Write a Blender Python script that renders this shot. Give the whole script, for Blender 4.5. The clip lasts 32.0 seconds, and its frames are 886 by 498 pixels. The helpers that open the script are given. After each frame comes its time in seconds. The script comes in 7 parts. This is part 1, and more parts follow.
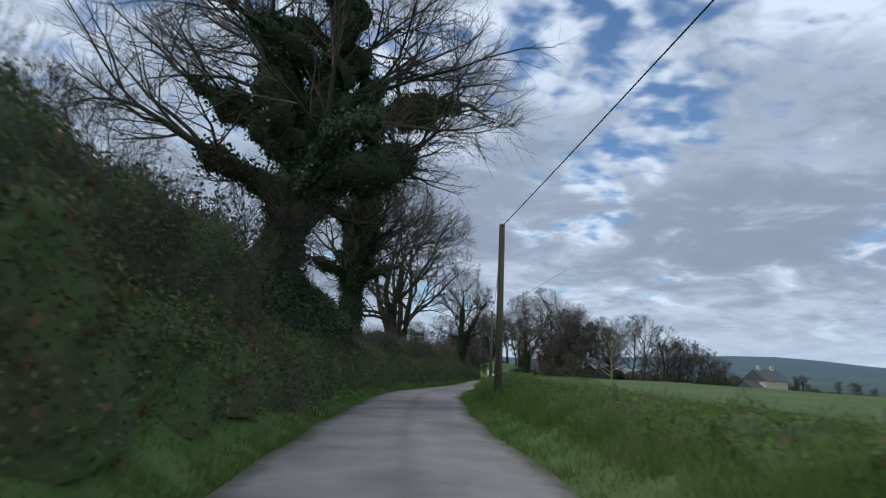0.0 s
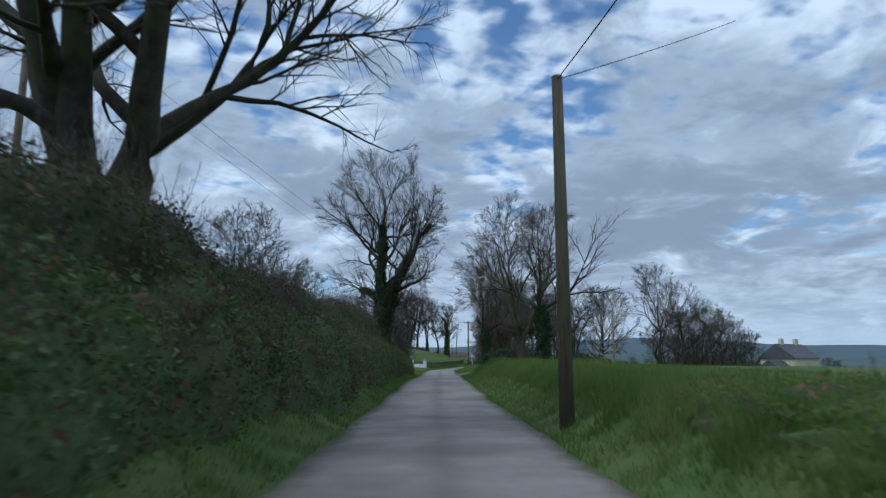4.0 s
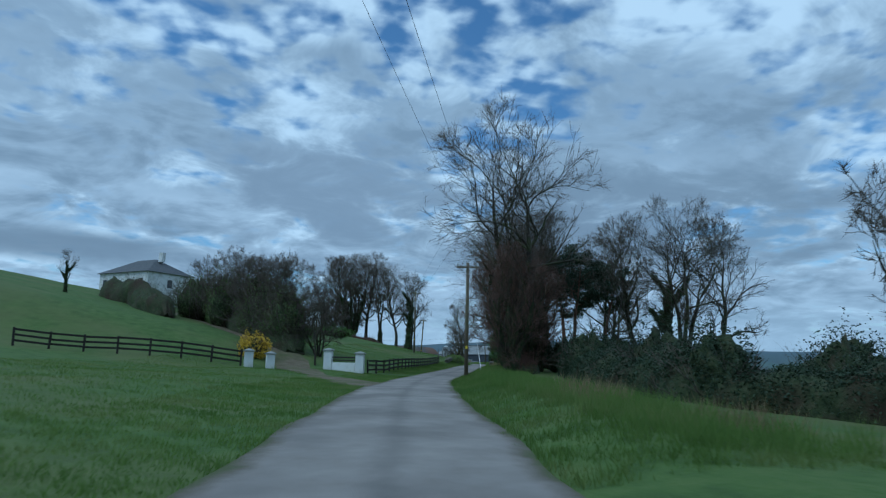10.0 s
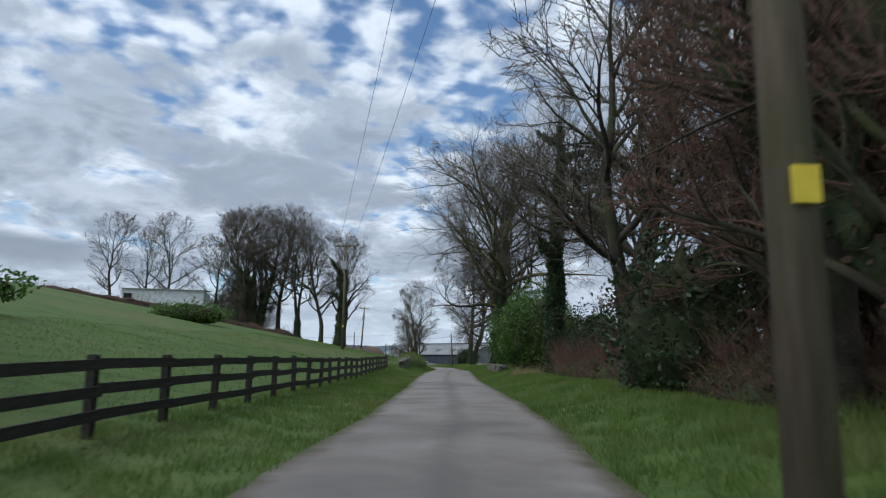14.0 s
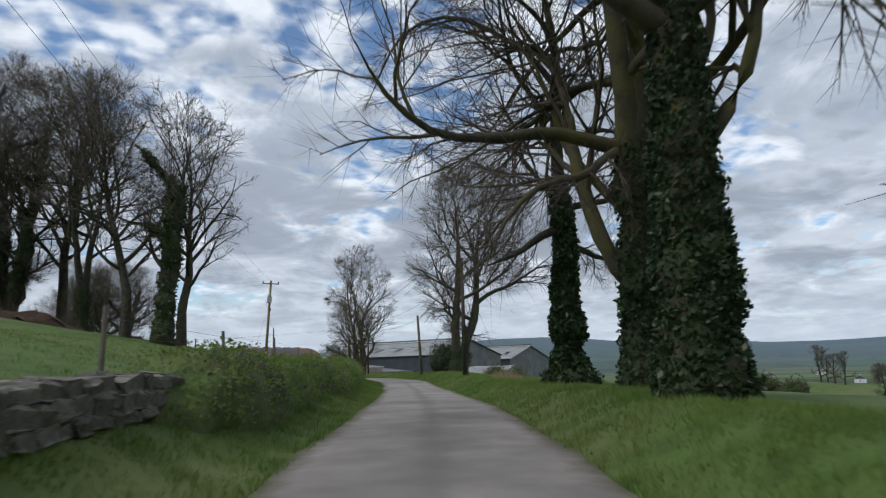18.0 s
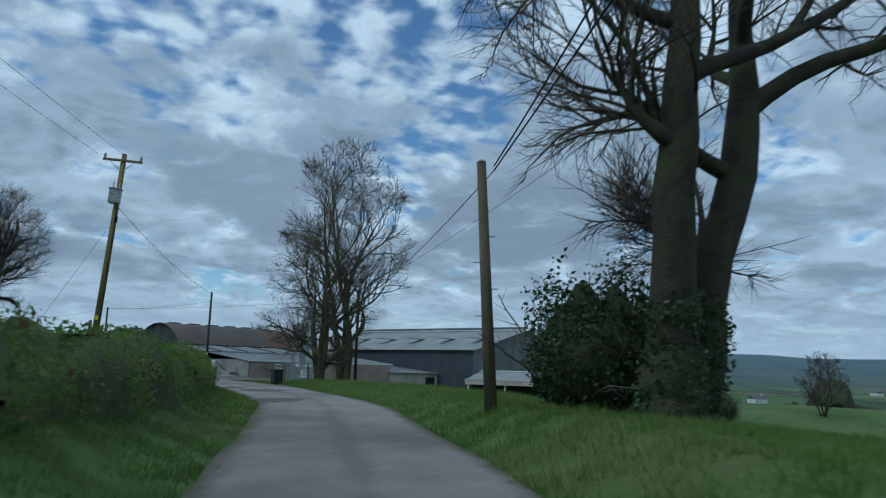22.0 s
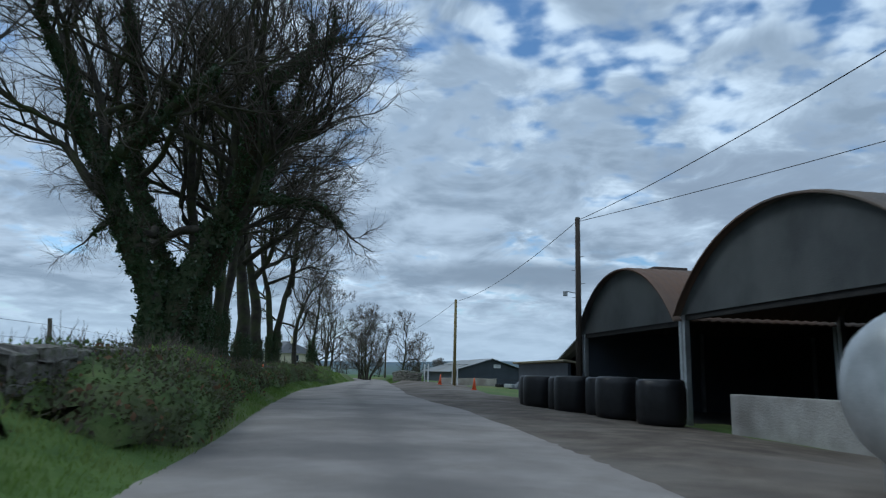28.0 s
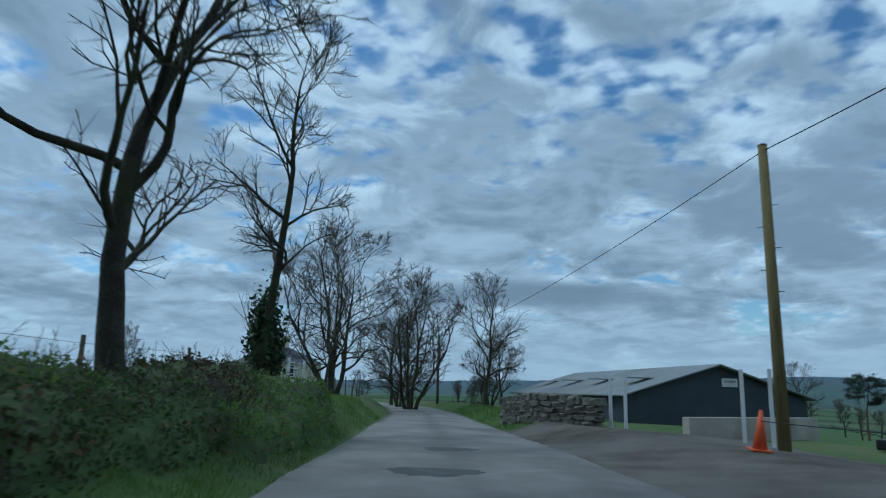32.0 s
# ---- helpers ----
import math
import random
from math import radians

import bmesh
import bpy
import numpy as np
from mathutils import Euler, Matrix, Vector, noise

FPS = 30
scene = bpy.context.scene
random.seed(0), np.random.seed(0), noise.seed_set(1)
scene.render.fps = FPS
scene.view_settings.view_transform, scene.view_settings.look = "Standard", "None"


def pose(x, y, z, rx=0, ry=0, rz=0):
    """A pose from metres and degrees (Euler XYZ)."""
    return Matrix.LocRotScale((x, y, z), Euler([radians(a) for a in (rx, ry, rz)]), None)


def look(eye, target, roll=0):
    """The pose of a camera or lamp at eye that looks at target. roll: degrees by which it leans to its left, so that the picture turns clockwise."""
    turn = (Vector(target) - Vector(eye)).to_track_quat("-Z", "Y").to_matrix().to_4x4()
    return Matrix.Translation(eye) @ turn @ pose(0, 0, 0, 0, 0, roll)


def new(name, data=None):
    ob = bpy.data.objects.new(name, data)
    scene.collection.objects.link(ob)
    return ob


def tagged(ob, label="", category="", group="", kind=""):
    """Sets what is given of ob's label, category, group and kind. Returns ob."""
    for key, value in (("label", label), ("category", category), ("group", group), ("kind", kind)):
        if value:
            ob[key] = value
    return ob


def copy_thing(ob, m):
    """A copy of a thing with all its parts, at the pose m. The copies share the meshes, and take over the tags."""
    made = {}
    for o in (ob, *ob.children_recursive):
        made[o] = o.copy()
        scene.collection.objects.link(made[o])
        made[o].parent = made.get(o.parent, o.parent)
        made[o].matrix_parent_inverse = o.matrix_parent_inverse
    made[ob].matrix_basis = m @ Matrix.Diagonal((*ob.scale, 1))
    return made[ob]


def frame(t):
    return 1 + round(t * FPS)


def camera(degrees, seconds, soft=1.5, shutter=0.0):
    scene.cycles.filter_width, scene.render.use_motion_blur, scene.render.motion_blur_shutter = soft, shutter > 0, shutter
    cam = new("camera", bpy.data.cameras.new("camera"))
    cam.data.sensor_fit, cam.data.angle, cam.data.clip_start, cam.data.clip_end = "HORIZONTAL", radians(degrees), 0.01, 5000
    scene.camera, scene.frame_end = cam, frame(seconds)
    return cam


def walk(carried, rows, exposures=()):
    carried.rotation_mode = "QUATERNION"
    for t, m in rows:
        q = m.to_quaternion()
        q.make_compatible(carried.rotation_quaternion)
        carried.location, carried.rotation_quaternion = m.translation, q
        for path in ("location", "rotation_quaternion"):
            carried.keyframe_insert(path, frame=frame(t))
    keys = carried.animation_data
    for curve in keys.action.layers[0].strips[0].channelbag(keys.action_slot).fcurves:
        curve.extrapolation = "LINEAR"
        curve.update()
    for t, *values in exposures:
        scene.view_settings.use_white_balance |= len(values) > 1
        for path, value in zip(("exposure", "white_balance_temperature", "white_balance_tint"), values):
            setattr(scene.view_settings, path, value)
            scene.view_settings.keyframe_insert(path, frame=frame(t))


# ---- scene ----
cam = camera(66.1, 32.0, soft=1.2, shutter=0.2)
PATH = [
    (0, (1.532, 0.229, 1.017), (1.508, 2.197, 1.376), 2.4),
    (0.5, (1.118, 6.488, 1.066), (1.104, 8.455, 1.423), 2.1),
    (1, (0.828, 12.785, 1.075), (0.835, 14.752, 1.434), 1.4),
    (1.5, (0.466, 19.166, 1.082), (0.505, 21.132, 1.449), 0.9),
    (2, (0.281, 25.561, 1.099), (0.356, 27.525, 1.471), 1.4),
    (2.5, (0.3, 31.969, 1.163), (0.42, 33.932, 1.528), 1.4),
    (3, (0.495, 38.411, 1.178), (0.667, 40.373, 1.522), 0.4),
    (3.5, (0.956, 44.803, 1.14), (1.174, 46.762, 1.478), -0.1),
    (5.5, (4.027, 70.031, 1.094), (4.361, 71.97, 1.448), 0.8),
    (6, (4.756, 76.207, 1.172), (5.108, 78.142, 1.535), 0.4),
    (6.5, (5.532, 82.31, 1.22), (5.89, 84.243, 1.588), 0.5),
    (7, (6.262, 88.447, 1.306), (6.621, 90.379, 1.682), 1.3),
    (7.5, (6.963, 94.58, 1.446), (7.321, 96.512, 1.818), 2.2),
    (8, (7.738, 100.623, 1.495), (8.1, 102.556, 1.86), 2.2),
    (8.5, (8.5, 106.531, 1.439), (8.867, 108.463, 1.805), 2.1),
    (9, (9.297, 112.421, 1.398), (9.663, 114.354, 1.761), 2.3),
    (9.5, (10.082, 118.166, 1.315), (10.446, 120.102, 1.663), 1.7),
    (10, (10.828, 124.092, 1.449), (11.193, 126.029, 1.785), 1.3),
    (10.5, (11.561, 130.016, 1.484), (11.927, 131.954, 1.817), 1.4),
    (11, (12.399, 136.063, 1.514), (12.771, 137.999, 1.85), 1.7),
    (11.5, (13.271, 142.201, 1.63), (13.656, 144.135, 1.967), 2.1),
    (12, (14.179, 148.322, 1.75), (14.589, 150.251, 2.079), 1.9),
    (12.5, (15.232, 154.327, 1.775), (15.667, 156.252, 2.103), 1.5),
    (13, (16.342, 160.161, 1.757), (16.809, 162.078, 2.089), 0.4),
    (13.5, (17.809, 166.229, 1.72), (18.305, 168.136, 2.062), 0.6),
    (15.5, (25.319, 190.545, 2.233), (25.901, 192.429, 2.568), -0.5),
    (16, (27.054, 197.088, 2.217), (27.651, 198.965, 2.561), -0.8),
    (16.5, (28.736, 203.672, 2.267), (29.339, 205.547, 2.613), -1.0),
    (17, (30.539, 210.21, 2.268), (31.139, 212.086, 2.618), -0.9),
    (17.5, (32.153, 216.883, 2.421), (32.766, 218.754, 2.773), -0.9),
    (18, (33.954, 223.293, 2.629), (34.583, 225.159, 2.976), -1.6),
    (18.5, (35.801, 229.379, 2.754), (36.446, 231.24, 3.1), -1.4),
    (19, (37.511, 235.112, 2.877), (38.167, 236.969, 3.224), -0.4),
    (19.5, (39.041, 240.763, 2.799), (39.707, 242.617, 3.147), 0.7),
    (20, (40.676, 246.395, 2.718), (41.348, 248.245, 3.072), 0.8),
    (20.5, (42.281, 252.086, 2.759), (42.949, 253.936, 3.12), 0.8),
    (21, (43.725, 257.548, 2.628), (44.377, 259.404, 2.988), 0.7),
    (21.5, (45.08, 262.882, 2.882), (45.693, 264.752, 3.236), 1.1),
    (22, (46.358, 268.356, 3.011), (46.911, 270.246, 3.357), 1.3),
    (22.5, (47.356, 273.939, 3.072), (47.834, 275.85, 3.422), 1.1),
    (23, (48.072, 279.53, 3.115), (48.46, 281.462, 3.46), 1.4),
    (23.5, (48.617, 285.017, 3.153), (48.899, 286.969, 3.484), 1.6),
    (24, (48.849, 290.709, 3.09), (49.01, 292.675, 3.422), 1.5),
    (24.5, (48.555, 296.59, 3.0), (48.582, 298.56, 3.34), 1.5),
    (25, (47.882, 302.448, 2.991), (47.753, 304.414, 3.336), 1.3),
    (25.5, (46.887, 307.919, 3.077), (46.603, 309.867, 3.429), 1.5),
    (26, (45.464, 313.036, 3.024), (45.035, 314.957, 3.38), 2.0),
    (26.5, (43.552, 318.053, 3.052), (42.995, 319.94, 3.412), 2.1),
    (28.5, (34.674, 337.707, 3.187), (33.768, 339.454, 3.543), 1.2),
    (29, (31.778, 342.094, 3.211), (30.824, 343.816, 3.566), 1.0),
    (29.5, (28.925, 346.408, 3.219), (27.945, 348.115, 3.572), 0.3),
    (30, (25.834, 350.912, 3.229), (24.842, 352.613, 3.581), -0.2),
    (30.5, (22.594, 355.508, 3.246), (21.61, 357.212, 3.601), -0.0),
    (31, (19.356, 360.443, 3.335), (18.391, 362.154, 3.71), 0.3),
    (31.5, (15.989, 365.474, 3.176), (15.051, 367.194, 3.578), 1.3),
    (32, (12.528, 370.44, 3.237), (11.638, 372.183, 3.647), 1.5),
]
EXPOSURES = [(0.0, 0.15, 5800, 9), (2.0, 0.1, 5400, 6), (3.0, 0.1, 5350, 5), (5.5, 0.15, 5600, 7), (7.0, 0.2, 6000, 10), (8.0, 0.05, 5500, 6), (9.0, 0.0, 5300, 4), (10.0, -0.15, 4750, -6), (11.0, -0.1, 4700, -7), (12.0, 0.0, 5100, 0), (13.0, 0.25, 5950, 8),
             (16.0, 0.38, 6050, 8), (17.0, 0.45, 6150, 8), (18.0, 0.32, 6300, 10), (19.0, 0.08, 5750, 5), (20.0, -0.1, 5200, -3), (21.0, -0.2, 5050, -4), (22.0, -0.15, 5200, -3), (23.0, -0.25, 4750, -6), (24.0, -0.2, 4800, -6), (25.0, -0.05, 5250, -3), (26.0, -0.22, 4950, -6),
             (28.5, 0.15, 5500, 3), (29.0, 0.15, 5450, 3), (29.5, 0.05, 5300, 0), (30.0, -0.05, 4950, -6), (32.0, -0.25, 4900, -7)]
walk(cam, [(t, look(eye, target, roll)) for t, eye, target, roll in PATH], EXPOSURES)

# ---- light ----
SUN_ELEV, SUN_AZ = 50.0, -105.0
SUN_STRENGTH = 1.0


def sky_world():
    w = bpy.data.worlds.new("sky")
    scene.world = w
    w.use_nodes = True
    nt = w.node_tree
    nt.nodes.clear()
    N = nt.nodes.new

    def math_node(op, a, b=None, clamp=False):
        n = N("ShaderNodeMath")
        n.operation, n.use_clamp = op, clamp
        for i, v in enumerate((a, b)):
            if v is None:
                continue
            if isinstance(v, (int, float)):
                n.inputs[i].default_value = v
            else:
                nt.links.new(v, n.inputs[i])
        return n.outputs[0]

    def smooth(v, lo, hi, a=0.0, b=1.0):
        n = N("ShaderNodeMapRange")
        n.interpolation_type = "SMOOTHSTEP"
        nt.links.new(v, n.inputs[0])
        for i, x in enumerate((lo, hi, a, b)):
            n.inputs[i + 1].default_value = x
        return n.outputs[0]

    def mix(f, a, b):
        n = N("ShaderNodeMix")
        n.data_type = "RGBA"
        for s, v in ((n.inputs[0], f), (n.inputs[6], a), (n.inputs[7], b)):
            if isinstance(v, (int, float)):
                s.default_value = v
            elif isinstance(v, tuple):
                s.default_value = v
            else:
                nt.links.new(v, s)
        return n.outputs[2]

    def noise_at(vec, scale, detail, rough=0.5, dist=0.0):
        n = N("ShaderNodeTexNoise")
        nt.links.new(vec, n.inputs["Vector"])
        n.inputs["Scale"].default_value, n.inputs["Detail"].default_value = scale, detail
        n.inputs["Roughness"].default_value, n.inputs["Distortion"].default_value = rough, dist
        return n.outputs[0]

    tc = N("ShaderNodeTexCoord").outputs["Generated"]
    sp = N("ShaderNodeSeparateXYZ")
    nt.links.new(tc, sp.inputs[0])
    x, y, z = sp.outputs
    inv = math_node("DIVIDE", 1.0, math_node("ADD", math_node("MAXIMUM", z, 0.0), 0.20))
    cb = N("ShaderNodeCombineXYZ")
    nt.links.new(math_node("MULTIPLY", x, inv), cb.inputs[0])
    nt.links.new(math_node("MULTIPLY", y, inv), cb.inputs[1])
    P = cb.outputs[0]
    az = math_node("ARCTAN2", x, y)
    # small puffs in rows, wide banks of grey, and the flat lens-shaped cloud near the horizon
    puff = noise_at(P, 11.0, 2.5, 0.45, 0.15)
    wide = noise_at(P, 1.7, 3.0, 0.5, 0.4)
    shade = noise_at(P, 3.2, 5.0, 0.58, 0.5)
    fine = noise_at(P, 30.0, 4.0, 0.6)

    def blob(a0, z0, wa, wz):
        da = math_node("DIVIDE", math_node("SUBTRACT", az, radians(a0)), radians(wa))
        dz = math_node("DIVIDE", math_node("SUBTRACT", z, math.sin(radians(z0))), radians(wz))
        q = math_node("ADD", math_node("MULTIPLY", da, da), math_node("MULTIPLY", dz, dz))
        return smooth(q, 1.0, 0.0)

    bank = math_node("MULTIPLY", blob(25.0, 12.0, 22.0, 6.5), smooth(shade, 0.30, 0.52))
    bank2 = math_node("MULTIPLY", blob(0.0, 14.0, 14.0, 6.0), smooth(shade, 0.34, 0.56))
    lens = math_node("MULTIPLY", blob(-18.5, 8.1, 12.5, 1.6), 0.95)
    low = math_node("MULTIPLY", smooth(z, 0.13, 0.03), 0.72)
    dens = math_node("ADD", math_node("MULTIPLY", puff, 0.75), math_node("MULTIPLY", wide, 0.95))
    dens = math_node("ADD", dens, math_node("MULTIPLY", fine, 0.1))
    clear = math_node("MAXIMUM", blob(19.0, 27.0, 27.0, 15.0), blob(-17.0, 28.0, 20.0, 13.0))
    dens = math_node("ADD", dens, math_node("MULTIPLY", math_node("SUBTRACT", 1.0, clear), 0.08))
    cover = smooth(dens, 0.73, 0.97)
    deep = math_node("ADD", math_node("MULTIPLY", shade, 0.7), math_node("MULTIPLY", wide, 0.6))
    grey = smooth(math_node("ADD", deep, math_node("MULTIPLY", smooth(z, 0.62, 0.18), 0.12)), 0.60, 0.78)
    veil = math_node("MULTIPLY", smooth(math_node("ADD", deep, math_node("MULTIPLY", smooth(z, 0.45, 0.12), 0.16)), 0.68, 0.80), 0.85)
    sky = N("ShaderNodeTexSky")
    sky.sky_type, sky.sun_disc = "NISHITA", False
    sky.sun_elevation, sky.sun_rotation = radians(SUN_ELEV), radians(SUN_AZ)
    sky.air_density, sky.dust_density, sky.ozone_density = 1.0, 0.6, 1.4
    rich = N("ShaderNodeHueSaturation")
    rich.inputs["Saturation"].default_value, rich.inputs["Value"].default_value = 1.08, 1.25
    nt.links.new(sky.outputs[0], rich.inputs["Color"])
    cloud = mix(grey, (8.5, 8.95, 9.5, 1), (4.2, 4.7, 5.4, 1))
    col = mix(math_node("MULTIPLY", cover, 0.95), rich.outputs[0], cloud)
    col = mix(veil, col, mix(smooth(math_node("ADD", math_node("MULTIPLY", shade, 0.8), math_node("MULTIPLY", puff, 0.2)), 0.36, 0.66), (6.5, 7.0, 7.75, 1), (3.1, 3.55, 4.2, 1)))
    col = mix(low, col, (5.6, 6.3, 7.1, 1))
    col = mix(math_node("MULTIPLY", bank, 0.92), col, (3.1, 3.5, 4.1, 1))
    col = mix(math_node("MULTIPLY", bank2, 0.85), col, (3.4, 3.8, 4.5, 1))
    col = mix(lens, col, (2.9, 3.3, 3.9, 1))
    bg = N("ShaderNodeBackground")
    bg.inputs["Strength"].default_value = 0.085
    nt.links.new(col, bg.inputs["Color"])
    out = N("ShaderNodeOutputWorld")
    nt.links.new(bg.outputs[0], out.inputs[0])


sky_world()
sun_data = bpy.data.lights.new("sun", "SUN")
sun_data.energy, sun_data.angle, sun_data.color = SUN_STRENGTH, radians(20), (1.0, 0.95, 0.86)
sun = new("sun", sun_data)
_a, _e = radians(SUN_AZ), radians(SUN_ELEV)
sun.matrix_world = look((0, 0, 60), (-math.sin(_a) * math.cos(_e), -math.cos(_a) * math.cos(_e), 60 - math.sin(_e)))


# ---- materials ----
def material(name, colours, scale=4.0, rough=0.85, bump=0.3, bump_scale=30.0, metal=0.0, stain=None, stain_scale=0.6, vary=0.0, stretch=None, spec=0.35, thin=0.0):
    """A surface with two scales of colour variation and fine relief."""
    m = bpy.data.materials.new(name)
    m.use_nodes = True
    nt = m.node_tree
    b = nt.nodes["Principled BSDF"]
    N, L = nt.nodes.new, nt.links.new
    tc = N("ShaderNodeTexCoord")
    vec = tc.outputs["Object"]
    if stretch:
        mp = N("ShaderNodeMapping")
        mp.inputs["Scale"].default_value = stretch
        L(vec, mp.inputs[0])
        vec = mp.outputs[0]
    n1 = N("ShaderNodeTexNoise")
    n1.inputs["Scale"].default_value, n1.inputs["Detail"].default_value, n1.inputs["Roughness"].default_value = scale, 6, 0.62
    L(vec, n1.inputs["Vector"])
    ramp = N("ShaderNodeValToRGB")
    ramp.color_ramp.elements[0].position, ramp.color_ramp.elements[1].position = 0.32, 0.68
    ramp.color_ramp.elements[0].color = (*colours[0], 1)
    ramp.color_ramp.elements[1].color = (*colours[-1], 1)
    if len(colours) > 2:
        e = ramp.color_ramp.elements.new(0.5)
        e.color = (*colours[1], 1)
    L(n1.outputs[0], ramp.inputs[0])
    col = ramp.outputs[0]
    if stain:
        n2 = N("ShaderNodeTexNoise")
        n2.inputs["Scale"].default_value, n2.inputs["Detail"].default_value = stain_scale, 4
        L(tc.outputs["Object"], n2.inputs["Vector"])
        mr = N("ShaderNodeMapRange")
        mr.inputs[1].default_value, mr.inputs[2].default_value = 0.45, 0.68
        L(n2.outputs[0], mr.inputs[0])
        mx = N("ShaderNodeMix")
        mx.data_type = "RGBA"
        L(mr.outputs[0], mx.inputs[0])
        L(col, mx.inputs[6])
        mx.inputs[7].default_value = (*stain, 1)
        col = mx.outputs[2]
    if vary:
        info = N("ShaderNodeNewGeometry")
        oi = N("ShaderNodeObjectInfo")
        ad = N("ShaderNodeMath")
        ad.operation = "ADD"
        L(info.outputs["Random Per Island"], ad.inputs[0])
        L(oi.outputs["Random"], ad.inputs[1])
        mr = N("ShaderNodeMapRange")
        mr.inputs[2].default_value = 2.0
        mr.inputs[3].default_value, mr.inputs[4].default_value = 1 - vary, 1 + vary
        L(ad.outputs[0], mr.inputs[0])
        hs = N("ShaderNodeHueSaturation")
        L(mr.outputs[0], hs.inputs["Value"])
        L(col, hs.inputs["Color"])
        col = hs.outputs[0]
    L(col, b.inputs["Base Color"])
    b.inputs["Roughness"].default_value, b.inputs["Metallic"].default_value = rough, metal
    b.inputs["Specular IOR Level"].default_value = spec
    if thin:
        tr, ms = N("ShaderNodeBsdfTranslucent"), N("ShaderNodeMixShader")
        L(col, tr.inputs["Color"])
        ms.inputs[0].default_value = thin
        L(b.outputs[0], ms.inputs[1])
        L(tr.outputs[0], ms.inputs[2])
        L(ms.outputs[0], nt.nodes["Material Output"].inputs["Surface"])
    if bump:
        n3 = N("ShaderNodeTexNoise")
        n3.inputs["Scale"].default_value, n3.inputs["Detail"].default_value = bump_scale, 4
        L(vec, n3.inputs["Vector"])
        bp = N("ShaderNodeBump")
        bp.inputs["Strength"].default_value, bp.inputs["Distance"].default_value = bump, 0.03
        L(n3.outputs[0], bp.inputs["Height"])
        L(bp.outputs[0], b.inputs["Normal"])
    return m


def ground_material():
    """Pasture near by; far off a patchwork of fields with hedge lines, and hills with blue haze painted in."""
    m = material("pasture", [(0.046, 0.085, 0.017), (0.074, 0.126, 0.026), (0.1, 0.145, 0.038)], 1.3, 0.95, 1.0, 9, stain=(0.115, 0.132, 0.046), stain_scale=0.12)
    nt = m.node_tree
    N, L = nt.nodes.new, nt.links.new
    b = nt.nodes["Principled BSDF"]
    near = b.inputs["Base Color"].links[0].from_socket
    tc = N("ShaderNodeTexCoord").outputs["Object"]
    v1, v2 = N("ShaderNodeTexVoronoi"), N("ShaderNodeTexVoronoi")
    v2.feature = "DISTANCE_TO_EDGE"
    flat = N("ShaderNodeMapping")
    flat.inputs["Scale"].default_value = (1.0, 0.7, 0.0)
    L(tc, flat.inputs[0])
    for v in (v1, v2):
        v.inputs["Scale"].default_value = 0.0065
        L(flat.outputs[0], v.inputs["Vector"])
    hue = N("ShaderNodeValToRGB")
    cr = hue.color_ramp
    cr.elements[0].color, cr.elements[1].color = (0.05, 0.10, 0.03, 1), (0.10, 0.10, 0.045, 1)
    for p, c in ((0.3, (0.07, 0.13, 0.035, 1)), (0.55, (0.045, 0.075, 0.03, 1)), (0.75, (0.10, 0.14, 0.05, 1))):
        e = cr.elements.new(p)
        e.color = c
    sx = N("ShaderNodeSeparateColor")
    L(v1.outputs["Color"], sx.inputs[0])
    L(sx.outputs[0], hue.inputs[0])
    edge = N("ShaderNodeMapRange")
    edge.inputs[1].default_value, edge.inputs[2].default_value = 0.0, 0.09
    edge.inputs[3].default_value, edge.inputs[4].default_value = 1.0, 0.0
    L(v2.outputs["Distance"], edge.inputs[0])
    mx = N("ShaderNodeMix")
    mx.data_type = "RGBA"
    L(edge.outputs[0], mx.inputs[0])
    L(hue.outputs[0], mx.inputs[6])
    mx.inputs[7].default_value = (0.022, 0.03, 0.018, 1)
    # aerial haze put into the colour: the ground turns bluish with distance
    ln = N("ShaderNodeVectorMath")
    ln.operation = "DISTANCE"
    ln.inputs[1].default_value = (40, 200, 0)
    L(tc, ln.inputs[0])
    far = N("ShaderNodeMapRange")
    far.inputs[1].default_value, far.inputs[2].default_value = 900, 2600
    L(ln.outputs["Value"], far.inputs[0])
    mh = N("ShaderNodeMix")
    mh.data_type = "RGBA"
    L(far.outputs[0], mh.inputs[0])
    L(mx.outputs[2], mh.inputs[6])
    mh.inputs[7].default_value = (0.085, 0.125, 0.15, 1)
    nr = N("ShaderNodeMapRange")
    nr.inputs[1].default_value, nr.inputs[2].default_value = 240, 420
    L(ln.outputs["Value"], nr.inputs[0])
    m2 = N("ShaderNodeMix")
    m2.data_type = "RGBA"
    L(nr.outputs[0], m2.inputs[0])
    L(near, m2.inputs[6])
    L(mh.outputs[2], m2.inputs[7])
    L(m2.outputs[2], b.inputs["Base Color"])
    return m


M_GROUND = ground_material()


